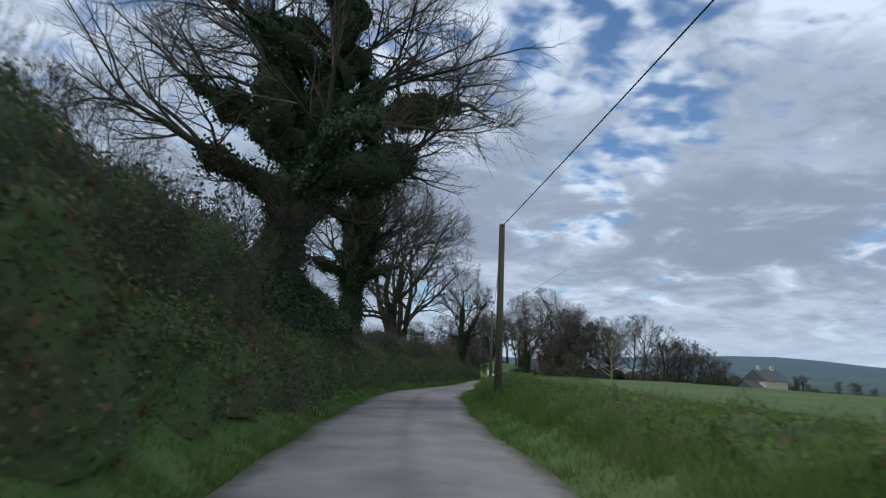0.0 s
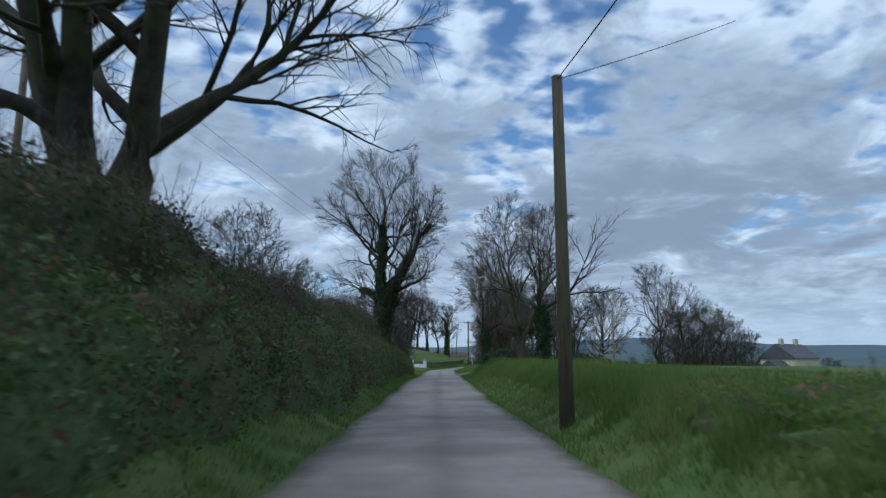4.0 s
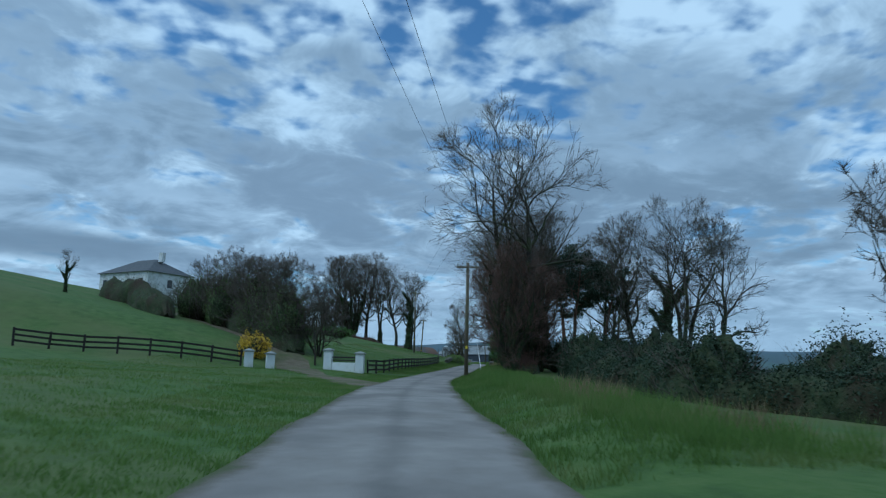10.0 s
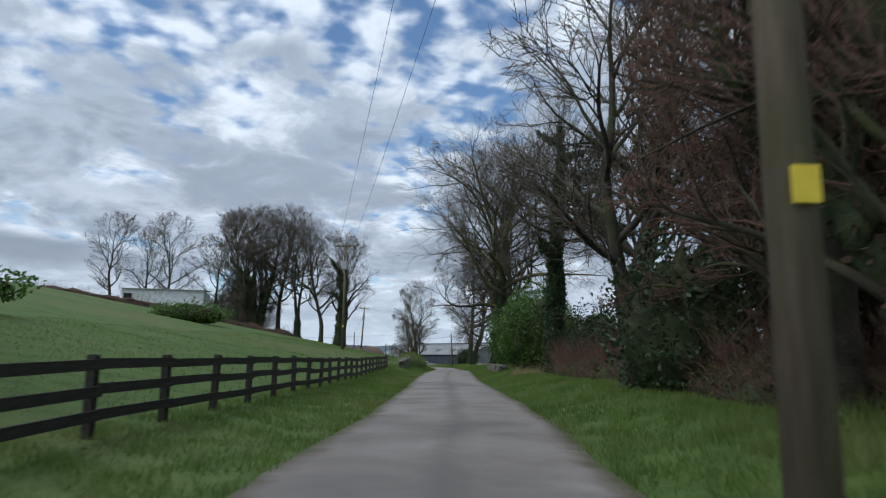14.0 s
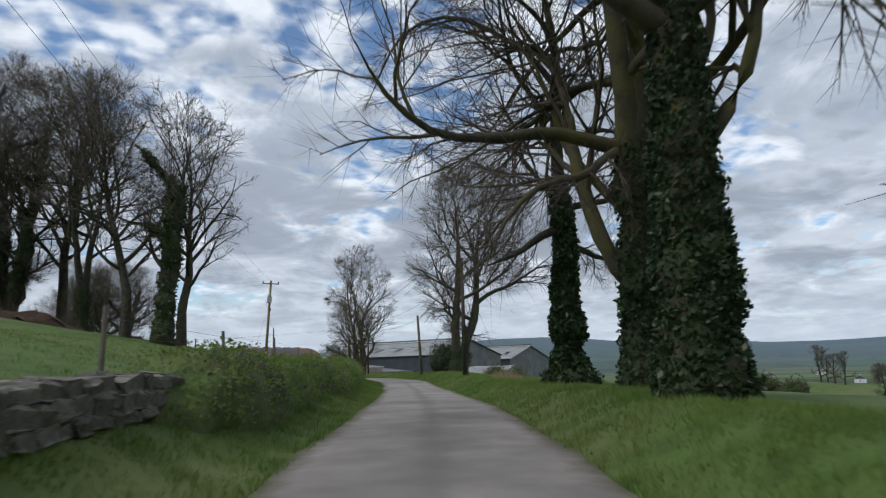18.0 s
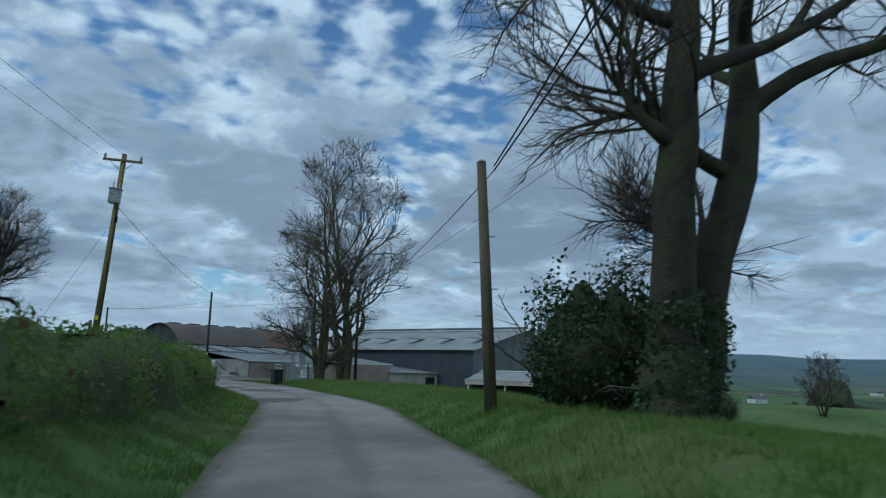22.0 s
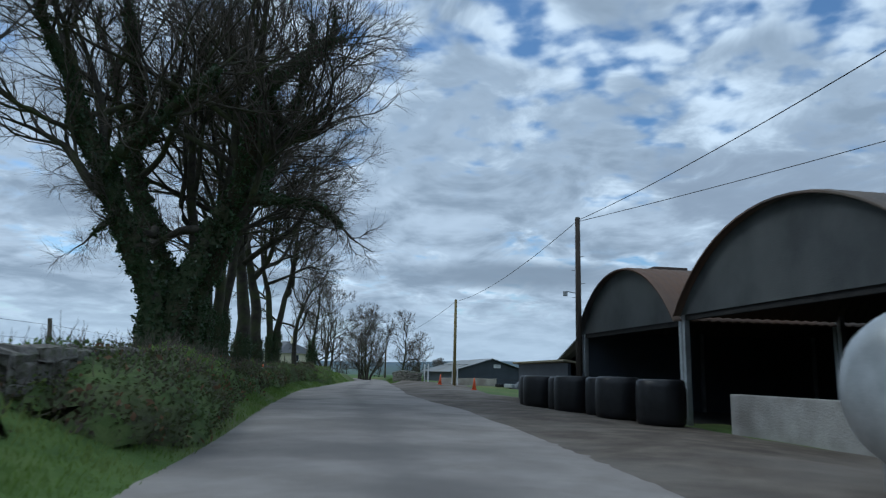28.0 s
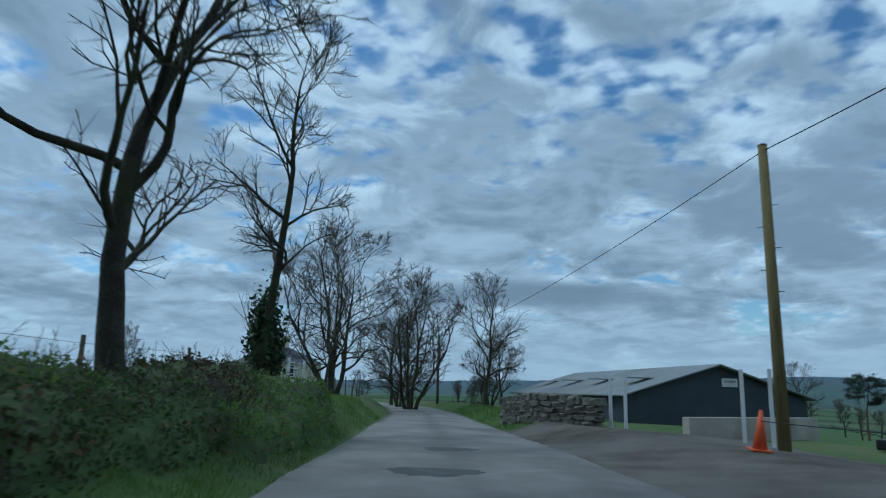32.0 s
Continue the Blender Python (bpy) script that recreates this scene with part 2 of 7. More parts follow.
def road_material():
    """Worn tarmac: paler wheel tracks, oily middle, muddy and mossy along both edges."""
    m = material("worn_tarmac", [(0.225, 0.203, 0.186), (0.27, 0.246, 0.228), (0.315, 0.287, 0.266)], 0.9, 0.9, 0.5, 60, stain=(0.17, 0.155, 0.145), stain_scale=0.35)
    nt = m.node_tree
    N, L = nt.nodes.new, nt.links.new
    b = nt.nodes["Principled BSDF"]
    col = b.inputs["Base Color"].links[0].from_socket
    at = N("ShaderNodeAttribute")
    at.attribute_name = "across"
    ab = N("ShaderNodeMath")
    ab.operation = "ABSOLUTE"
    L(at.outputs["Fac"], ab.inputs[0])
    ns = N("ShaderNodeTexNoise")
    ns.inputs["Scale"].default_value, ns.inputs["Detail"].default_value, ns.inputs["Roughness"].default_value = 1.1, 6, .7
    L(N("ShaderNodeTexCoord").outputs["Object"], ns.inputs["Vector"])
    sh = N("ShaderNodeMath")
    sh.operation, sh.inputs[1].default_value = "MULTIPLY_ADD", .42
    L(ns.outputs[0], sh.inputs[0])
    L(ab.outputs[0], sh.inputs[2])
    for lo, hi, k, tint in ((.42, .20, .45, (0.12, 0.112, 0.106, 1)), (1.0, 1.2, .85, (0.105, 0.092, 0.062, 1)), (1.14, 1.24, .8, (0.075, 0.095, 0.03, 1))):
        mr = N("ShaderNodeMapRange")
        mr.interpolation_type = "SMOOTHSTEP"
        mr.inputs[1].default_value, mr.inputs[2].default_value, mr.inputs[4].default_value = lo, hi, k
        L(sh.outputs[0], mr.inputs[0])
        mx = N("ShaderNodeMix")
        mx.data_type = "RGBA"
        L(mr.outputs[0], mx.inputs[0])
        L(col, mx.inputs[6])
        mx.inputs[7].default_value = tint
        col = mx.outputs[2]
    L(col, b.inputs["Base Color"])
    return m


M_ROAD = road_material()
M_PATCH = material("dark_tarmac_repair", [(0.085, 0.082, 0.08), (0.14, 0.13, 0.125)], 3, 0.85, 0.6, 60)
M_MUD = material("stony_mud", [(0.06, 0.047, 0.037), (0.10, 0.081, 0.064), (0.155, 0.13, 0.106)], 1.1, 0.9, 0.9, 22, stain=(0.19, 0.17, 0.15), stain_scale=0.22)
M_TRACK = material("grassy_mud", [(0.022, 0.019, 0.012), (0.036, 0.031, 0.02), (0.055, 0.046, 0.032)], 1.3, 0.95, 0.9, 22, stain=(0.045, 0.066, 0.02), stain_scale=0.3)
M_BANKGRASS = material("grassy_bank", [(0.045, 0.07, 0.02), (0.08, 0.12, 0.034), (0.12, 0.15, 0.052)], 2.2, 0.95, 1.0, 14, stain=(0.06, 0.052, 0.034), stain_scale=0.6)
M_DRIVE = material("gravel_drive", [(0.115, 0.093, 0.06), (0.2, 0.165, 0.118)], 1.4, 0.95, 0.9, 40, stain=(0.095, 0.105, 0.04), stain_scale=0.4)
M_YARD = material("concrete_yard", [(0.22, 0.20, 0.19), (0.32, 0.30, 0.29)], 0.8, 0.9, 0.5, 20, stain=(0.16, 0.12, 0.10), stain_scale=0.25)
M_GRASS = material("grass_blades", [(0.106, 0.178, 0.037), (0.15, 0.228, 0.052), (0.215, 0.25, 0.086)], 0.45, 0.8, 0, vary=0.16, thin=.5)
M_DRYGRASS = material("dead_grass_stems", [(0.22, 0.16, 0.085), (0.36, 0.29, 0.17)], 3, 0.9, 0, vary=0.3, thin=.3)
M_BRACKEN = material("dead_bracken", [(0.14, 0.075, 0.04), (0.24, 0.15, 0.085)], 3, 0.9, 0, vary=0.35, thin=.3)
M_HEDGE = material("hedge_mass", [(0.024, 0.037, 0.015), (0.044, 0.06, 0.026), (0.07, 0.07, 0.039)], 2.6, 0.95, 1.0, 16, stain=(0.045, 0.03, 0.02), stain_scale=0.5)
M_BANKGREEN = material("green_bank_growth", [(0.03, 0.052, 0.016), (0.055, 0.088, 0.026), (0.082, 0.112, 0.038)], 2.2, 0.95, 1.0, 14, stain=(0.07, 0.06, 0.032), stain_scale=0.6)
M_LEAF = material("hedge_leaves", [(0.052, 0.094, 0.025), (0.095, 0.145, 0.042), (0.14, 0.168, 0.062)], 1.2, 0.55, 0, vary=0.45, stain=(0.075, 0.06, 0.036), stain_scale=0.45, thin=.3)
M_IVY = material("ivy_leaves", [(0.022, 0.046, 0.016), (0.045, 0.08, 0.028)], 2, 0.45, 0, vary=0.45, thin=.15)
M_LAUREL = material("laurel_leaves", [(0.05, 0.12, 0.02), (0.12, 0.21, 0.04)], 0.7, 0.4, 0, vary=0.4, thin=.3)
M_PINE = material("pine_needles", [(0.018, 0.034, 0.018), (0.035, 0.055, 0.026)], 2, 0.7, 0, vary=0.3)
M_GORSE = material("gorse_blossom", [(0.55, 0.36, 0.02), (0.72, 0.50, 0.05)], 3, 0.7, 0, vary=0.25)
M_BARK = material("bark", [(0.03, 0.026, 0.021), (0.05, 0.044, 0.035), (0.075, 0.065, 0.05)], 3, 0.95, 0.9, 24, stain=(0.065, 0.075, 0.03), stain_scale=1.2)
M_MOSSBARK = material("mossy_bark", [(0.042, 0.038, 0.027), (0.07, 0.063, 0.038), (0.09, 0.076, 0.05)], 2.5, 0.95, 0.9, 20, stain=(0.10, 0.095, 0.03), stain_scale=0.9)
M_TWIG = material("twigs", [(0.075, 0.062, 0.05), (0.125, 0.104, 0.084)], 2, 0.9, 0, vary=0.3)
M_REDTWIG = material("reddish_twigs", [(0.10, 0.055, 0.042), (0.16, 0.095, 0.07)], 2, 0.9, 0, vary=0.3)
M_PALEBARK = material("pale_bark", [(0.22, 0.18, 0.12), (0.34, 0.28, 0.19)], 3, 0.9, 0.6, 20)
M_POLE = material("weathered_pole", [(0.11, 0.085, 0.06), (0.19, 0.155, 0.115)], 3, 0.9, 0.5, 14, stretch=(6, 6, 0.5), stain=(0.10, 0.105, 0.05), stain_scale=0.8)
M_POLEDARK = material("tarred_pole", [(0.04, 0.032, 0.026), (0.075, 0.06, 0.048)], 3, 0.9, 0.5, 14, stretch=(6, 6, 0.5))
M_SILO = material("polished_galvanised_sheet", [(0.50, 0.52, 0.53), (0.66, 0.68, 0.69)], 1.6, 0.3, 0.1, 30, metal=0.9, stain=(0.42, 0.43, 0.43), stain_scale=0.7)
M_POLEYEL = material("creosoted_pole", [(0.15, 0.12, 0.05), (0.25, 0.20, 0.09)], 3, 0.9, 0.5, 14, stretch=(6, 6, 0.5))
M_FENCE = material("dark_stained_timber", [(0.02, 0.018, 0.016), (0.045, 0.04, 0.035)], 3, 0.8, 0.4, 18, stretch=(2, 2, 8))
M_POST = material("old_fence_wood", [(0.12, 0.10, 0.08), (0.20, 0.175, 0.14)], 4, 0.95, 0.6, 18)
M_WHITE = material("white_painted_render", [(0.66, 0.68, 0.70), (0.80, 0.80, 0.80)], 1.4, 0.75, 0.35, 26, stain=(0.52, 0.53, 0.50), stain_scale=1.3)
M_CAP = material("grey_stone_cap", [(0.24, 0.25, 0.25), (0.36, 0.37, 0.36)], 4, 0.9, 0.5, 20)
M_STONE = material("field_stone", [(0.10, 0.095, 0.085), (0.20, 0.185, 0.165), (0.27, 0.25, 0.22)], 3, 0.95, 0.8, 18, vary=0.35, stain=(0.06, 0.075, 0.03), stain_scale=1.6)
M_WIRE = material("black_cable", [(0.012, 0.012, 0.013), (0.02, 0.02, 0.022)], 3, 0.6, 0)
M_STEEL = material("galvanised_steel", [(0.38, 0.40, 0.41), (0.56, 0.58, 0.59)], 2.5, 0.42, 0.15, 30, metal=0.75, stain=(0.30, 0.31, 0.31), stain_scale=0.8)
M_GREYBOX = material("grey_enamel", [(0.30, 0.32, 0.33), (0.40, 0.42, 0.43)], 3, 0.5, 0.1, 30)
M_RUST = material("rusted_sheeting", [(0.066, 0.064, 0.062), (0.092, 0.088, 0.082), (0.115, 0.098, 0.082)], 0.5, 0.8, 0.3, 20, stain=(0.13, 0.08, 0.055), stain_scale=0.13, stretch=(1.0, 1.0, 0.3))
M_GREYSHEET = material("grey_sheeting", [(0.10, 0.108, 0.112), (0.155, 0.165, 0.17)], 0.6, 0.6, 0.2, 20, stain=(0.18, 0.19, 0.19), stain_scale=0.3)
M_PALESHEET = material("pale_fibre_cement_roof", [(0.22, 0.235, 0.245), (0.31, 0.32, 0.33)], 0.8, 0.8, 0.3, 20, stain=(0.22, 0.22, 0.20), stain_scale=0.4)
M_DARKSHEET = material("slate_blue_sheeting", [(0.040, 0.048, 0.062), (0.06, 0.07, 0.086)], 0.8, 0.55, 0.15, 20)
M_PINKBLOCK = material("pinkish_blocks", [(0.30, 0.235, 0.20), (0.40, 0.325, 0.285)], 1.2, 0.9, 0.4, 20, stain=(0.25, 0.2, 0.17), stain_scale=0.7)
M_CREAM = material("cream_painted_blocks", [(0.42, 0.38, 0.32), (0.55, 0.50, 0.43)], 1.2, 0.9, 0.4, 20, stain=(0.33, 0.28, 0.24), stain_scale=0.7)
M_BLOCK = material("grey_block_wall", [(0.22, 0.215, 0.205), (0.33, 0.325, 0.31)], 1.4, 0.95, 0.6, 20, stain=(0.17, 0.16, 0.15), stain_scale=0.8)
M_DOORGREY = material("grey_painted_door", [(0.30, 0.33, 0.35), (0.38, 0.41, 0.43)], 2, 0.6, 0.2, 25, stain=(0.26, 0.27, 0.27), stain_scale=0.9)
# near black: paints the shade inside openings, and colours some black fittings
M_BLACKSHADE = material("near_black_parts_and_shade", [(0.012, 0.012, 0.013), (0.025, 0.024, 0.023)], 2, 0.95, 0.3, 20)
M_PLASTIC = material("black_bale_wrap", [(0.008, 0.008, 0.009), (0.014, 0.014, 0.016)], 2, 0.38, 0.35, 7, spec=0.35)
M_SLATE = material("slate_roof", [(0.065, 0.07, 0.078), (0.11, 0.115, 0.125)], 2, 0.65, 0.4, 20)
M_CREAMHOUSE = material("pale_yellow_render", [(0.55, 0.50, 0.36), (0.66, 0.61, 0.46)], 1.5, 0.85, 0.3, 20)
M_ORANGE = material("orange_plastic", [(0.60, 0.10, 0.035), (0.72, 0.15, 0.05)], 3, 0.55, 0.1, 20)
M_CONEWHITE = material("white_reflective_band", [(0.62, 0.62, 0.62), (0.75, 0.75, 0.75)], 3, 0.5, 0)
M_GLASS = material("dark_window_glass", [(0.02, 0.025, 0.03), (0.035, 0.04, 0.05)], 2, 0.08, 0, spec=0.5)
M_BLUE = material("dark_blue_badge", [(0.02, 0.035, 0.12), (0.03, 0.05, 0.16)], 3, 0.5, 0)
M_YELLOW = material("yellow_marker", [(0.62, 0.48, 0.04), (0.75, 0.58, 0.06)], 3, 0.6, 0)
M_REDBROWN = material("red_brown_earth_hedge", [(0.055, 0.036, 0.026), (0.10, 0.068, 0.048)], 2, 0.95, 0.7, 14)


# ---- building blocks ----
def np_mesh(name, V, faces, mat, smooth=False):
    """A mesh from an array of points and an array of equal-sided faces."""
    V, faces = np.asarray(V, np.float32), np.asarray(faces, np.int32)
    me = bpy.data.meshes.new(name)
    k = faces.shape[1]
    me.vertices.add(len(V))
    me.vertices.foreach_set("co", V.ravel())
    me.loops.add(faces.size)
    me.loops.foreach_set("vertex_index", faces.ravel())
    me.polygons.add(len(faces))
    me.polygons.foreach_set("loop_start", np.arange(0, faces.size, k, dtype=np.int32))
    if smooth:
        me.polygons.foreach_set("use_smooth", np.ones(len(faces), bool))
    me.update(calc_edges=True)
    me.materials.append(mat)
    return me


def mesh_part(name, me, parent=None, label=""):
    ob = new(name, me)
    if parent is not None:
        ob.parent = parent
    if label:
        ob["label"] = label
    return ob


def part(name, bm, mat, parent=None, label="", smooth=False):
    me = bpy.data.meshes.new(name)
    bm.to_mesh(me)
    bm.free()
    me.materials.append(mat)
    if smooth:
        for p in me.polygons:
            p.use_smooth = True
    return mesh_part(name, me, parent, label)


def thing(name, x, y, z, turn, label, category, group="", kind=""):
    e = new(name)
    e.matrix_world = pose(x, y, z, 0, 0, turn)
    return tagged(e, label, category, group, kind)


def box(bm, cx, cy, cz, sx, sy, sz, bevel=0.0, m=None):
    r = bmesh.ops.create_cube(bm, size=1.0)
    vs = r["verts"]
    mat = Matrix.Translation((cx, cy, cz)) @ Matrix.Diagonal((sx, sy, sz, 1))
    bmesh.ops.transform(bm, matrix=(m @ mat) if m is not None else mat, verts=vs)
    if bevel:
        es = list({e for v in vs for e in v.link_edges})
        bmesh.ops.bevel(bm, geom=es, offset=bevel, segments=2, affect="EDGES", profile=0.6)
    return bm


def cyl(bm, p, q, r0, r1=None, n=10):
    """A capped, tapered round bar from p to q."""
    p, q = Vector(p), Vector(q)
    d = q - p
    m = Matrix.Translation((p + q) / 2) @ d.to_track_quat("Z", "Y").to_matrix().to_4x4()
    bmesh.ops.create_cone(bm, cap_ends=True, segments=n, radius1=r0, radius2=r0 if r1 is None else r1, depth=d.length, matrix=m)
    return bm


def B():
    return bmesh.new()


def prism(bm, outline, length, axis="y"):
    """Extrudes an outline of (across, up) along y by length, from 0."""
    lo = [bm.verts.new((a, 0, u)) for a, u in outline]
    hi = [bm.verts.new((a, length, u)) for a, u in outline]
    n = len(outline)
    bm.faces.new(lo)
    bm.faces.new(hi[::-1])
    for i in range(n):
        j = (i + 1) % n
        bm.faces.new((lo[j], lo[i], hi[i], hi[j]))
    bmesh.ops.recalc_face_normals(bm, faces=bm.faces)
    return bm


# ---- the lie of the land ----
ROAD = np.array([(2.2, -40, -.30), (1.3, 0, -.28), (0.15, 19.2, -.22), (0.0, 31, -.15), (0.2, 38.4, -.12), (0.65, 45, -.16), (3.6, 70, -.20), (4.3, 76, -.13), (6.5, 94.6, .13),
                 (8.95, 112.4, .11), (11.3, 130, .19), (13.95, 148.3, .43), (17.6, 166.2, .43), (24.9, 190.5, .85), (28.4, 203.7, .97), (33.65, 223.3, 1.32),
                 (38.7, 240.8, 1.45), (43.2, 257.5, 1.42), (46.85, 273.9, 1.74), (48.3, 290.7, 1.79), (46.45, 307.9, 1.78), (43.3, 318, 1.80), (34.4, 337.7, 1.89),
                 (25.5, 350.9, 1.93), (15.7, 365.5, 1.88), (3.4, 388, 1.9), (-6, 405, 1.9), (-18, 424, 1.8), (-38, 448, 1.6), (-70, 478, 1.2), (-110, 510, 0.6)])


def smooth_table(ys, vs):
    """A table made gentle: linear steps averaged over a few metres."""
    yy = np.arange(-60, 530, 1.0)
    v = np.interp(yy, ys, vs)
    k = np.hanning(15)
    k /= k.sum()
    pad = np.concatenate([np.full(7, v[0]), v, np.full(7, v[-1])])
    return yy, np.convolve(pad, k, "valid")


_RX, _RZ = smooth_table(ROAD[:, 1], ROAD[:, 0]), smooth_table(ROAD[:, 1], ROAD[:, 2])


def road_x(y):
    return np.interp(y, *_RX)


def road_z(y):
    return np.interp(y, *_RZ)


def road_dir(y):
    d = np.array([float(road_x(y + 1) - road_x(y - 1)) / 2, 1.0])
    return d / np.linalg.norm(d)


# half widths of the tarmac
_YW = [-60, 21, 109, 140, 167, 205, 243, 264, 298, 320, 350, 370, 400, 530]
_WL = smooth_table(_YW, [1.5, 1.45, 1.4, 1.6, 1.75, 1.6, 1.15, .9, .95, 1.5, 2.3, 2.4, 1.9, 1.9])
_WR = smooth_table(_YW, [2.0, 2.05, 2.2, 1.9, 1.7, 1.75, 2.6, 2.15, 2.6, 3.1, 3.8, 3.5, 2.2, 1.9])


# left: height and place of the bank's top, slope of the field behind it and how far that rises
LEFT = np.array([(-60, 1.85, 4.1, .03, 20), (104, 1.8, 4.1, .04, 20), (118, 1.2, 5.0, .12, 40), (127, .55, 9, .12, 42), (150, .5, 13, .08, 42), (170, .5, 14, .08, 42), (180, .18, 5.0, .19, 55),
                 (222, .25, 4.6, .19, 55), (231, .8, 3.9, .17, 45), (262, 1.05, 4.0, .18, 45), (283, 1.0, 4.2, .18, 44), (296, 1.0, 4.3, .11, 24), (306, .85, 4.4, .10, 14),
                 (316, .05, 5.5, .05, 10), (324, .05, 6.0, .04, 10), (333, .08, 6.0, .02, 12), (337.5, 1.2, 5.2, .03, 14), (346, 1.05, 5.2, .03, 14), (353, 1.0, 6.4, .03, 14), (376, 1.0, 6.2, .03, 14), (384, 1.15, 4.4, .03, 14), (392, 1.1, 4.3, .03, 14), (400, .8, 4.0, .03, 14), (530, .6, 4, .02, 14)])
RIGHT = np.array([(-60, .5, 3.6, -.035, 60), (45, .55, 3.8, -.03, 60), (62, .8, 3.9, -.01, 50), (78, 1.15, 4.2, 0.0, 20), (108, .95, 4.2, -.01, 20), (116, .35, 4.0, -.02, 20),
                  (121, .0, 5, -.01, 30), (128, .05, 5, -.02, 30), (134, .4, 3.8, -.09, 12), (165, .4, 4.0, -.09, 10), (186, .45, 4.6, -.02, 30), (215, .55, 4.0, -.03, 40), (232, .65, 4.4, -.05, 42),
                  (248, .55, 4.4, -.07, 45), (270, .60, 4.2, -.08, 50), (295, .5, 4.6, -.10, 50), (312, .3, 5.2, -.10, 50), (320, .08, 12, -.05, 50), (326, .03, 14, -.03, 50), (335, .0, 8, -.035, 60),
                  (385, .1, 8, -.03, 60), (394, .5, 4.0, -.05, 50), (420, .5, 4.0, -.05, 50), (530, .3, 4, -.04, 50)])
_L = [smooth_table(LEFT[:, 0], LEFT[:, i]) for i in range(1, 5)]
_R = [smooth_table(RIGHT[:, 0], RIGHT[:, i]) for i in range(1, 5)]


def soft(t):
    t = np.clip(t, 0, 1)
    return t * t * (3 - 2 * t)


def lumps(x, y, s):
    return (np.sin(x * 1.31 * s + 1.7 * np.sin(y * .83 * s)) + np.sin(y * 1.13 * s + 2.1 * np.sin(x * .71 * s + 1.3)) + np.sin((x + y) * .67 * s + .5)) / 3


def land(x, y):
    """Height of the ground at (x, y); works on arrays."""
    x, y = np.asarray(x, float), np.asarray(y, float)
    u = x - road_x(y)
    rz = road_z(y)
    au = np.abs(u)
    out = np.zeros_like(u)
    for side, tab, hw in ((-1, _L, _WL), (1, _R, _WR)):
        h, at, slope, reach = (np.interp(y, *t) for t in tab)
        w = np.interp(y, *hw)
        t = (au - w - 0.15) / np.maximum(at - w - 0.15, 0.3)
        z = h * soft(t) + slope * np.clip(au - at, 0, reach)
        z = np.where(t < 0, -0.05, z + np.where(t > 0, 0.02, 0))
        far = np.clip(au - at - reach, 0, None)
        drop = -0.05 if side > 0 else -0.02
        z = z + np.maximum(drop * far, -16.0 if side > 0 else -9.0)
        z = z + lumps(x, y, 0.55) * 0.10 * soft((au - w - .4) / 3)
        out = np.where(u * side >= 0, z, out)
    r = np.hypot(x - 40, y - 200)
    hill = soft((r - 1300) / 2100) * (92 + 30 * lumps(x, y, 0.0021) + 22 * lumps(x + 300, y, 0.0047))
    hill = hill * (0.55 + 0.45 * soft((x + 600) / 1800)) + 48 * soft((r - 1500) / 1500) * np.exp(-((np.arctan2(x - 40, y - 200) - .02) / .2) ** 2) * (1 + .25 * lumps(x, y, .004))
    hill = hill + 38 * soft((r - 1200) / 1300) * np.exp(-((np.arctan2(x, y) - .49) / .17) ** 2) * (1 + .2 * lumps(x, y, .003))
    dip = -1.9 * np.exp(-((x - 80) ** 2 + (y - 334) ** 2) / 240.0)
    return rz + out + hill + dip


def G(x, y):
    return float(land(x, y))


def side(y, u):
    """Plan point u metres beside the road's middle (right positive) at y."""
    return float(road_x(y)) + u, y


def build_ground():
    u = np.concatenate([np.arange(0, 6, .4), np.arange(6, 14, .8), np.arange(14, 64, 3.5), np.arange(64, 300, 20), np.arange(300, 900, 60), np.arange(900, 4700, 130)])
    u = np.concatenate([-u[:0:-1], u])
    y = np.concatenate([np.arange(-4600, -200, 150), np.arange(-200, -44, 12), np.arange(-44, 440, 1.2), np.arange(440, 560, 6), np.arange(560, 1000, 30), np.arange(1000, 4700, 110)])
    U, Y = np.meshgrid(u, y)
    X = U + road_x(Y)
    Z = land(X, Y)
    n, m = U.shape
    idx = np.arange(n * m).reshape(n, m)
    F = np.stack([idx[:-1, :-1], idx[:-1, 1:], idx[1:, 1:], idx[1:, :-1]], -1).reshape(-1, 4)
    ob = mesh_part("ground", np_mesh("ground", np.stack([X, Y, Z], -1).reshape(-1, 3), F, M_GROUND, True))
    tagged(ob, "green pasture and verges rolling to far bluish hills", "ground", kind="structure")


def strip_mesh(name, ys, left, right, lift, mat, cols=9, crown=0.0):
    """A sheet along the road between two offsets, laid on road level or on the land."""
    ys = np.asarray(ys, float)
    l, r = np.broadcast_to(left, ys.shape), np.broadcast_to(right, ys.shape)
    s = np.linspace(0, 1, cols)
    D = np.stack([road_dir(v) for v in ys])
    Uo = l[:, None] + (r - l)[:, None] * s[None]
    X = road_x(ys)[:, None] + Uo * D[:, 1][:, None]
    Y = ys[:, None] - Uo * D[:, 0][:, None]
    Z = road_z(ys)[:, None] + lift + crown * (1 - (2 * s - 1) ** 2)[None] + 0 * X
    n, m = X.shape
    idx = np.arange(n * m).reshape(n, m)
    F = np.stack([idx[:-1, :-1], idx[:-1, 1:], idx[1:, 1:], idx[1:, :-1]], -1).reshape(-1, 4)
    return np_mesh(name, np.stack([X, Y, Z], -1).reshape(-1, 3), F, mat, True)


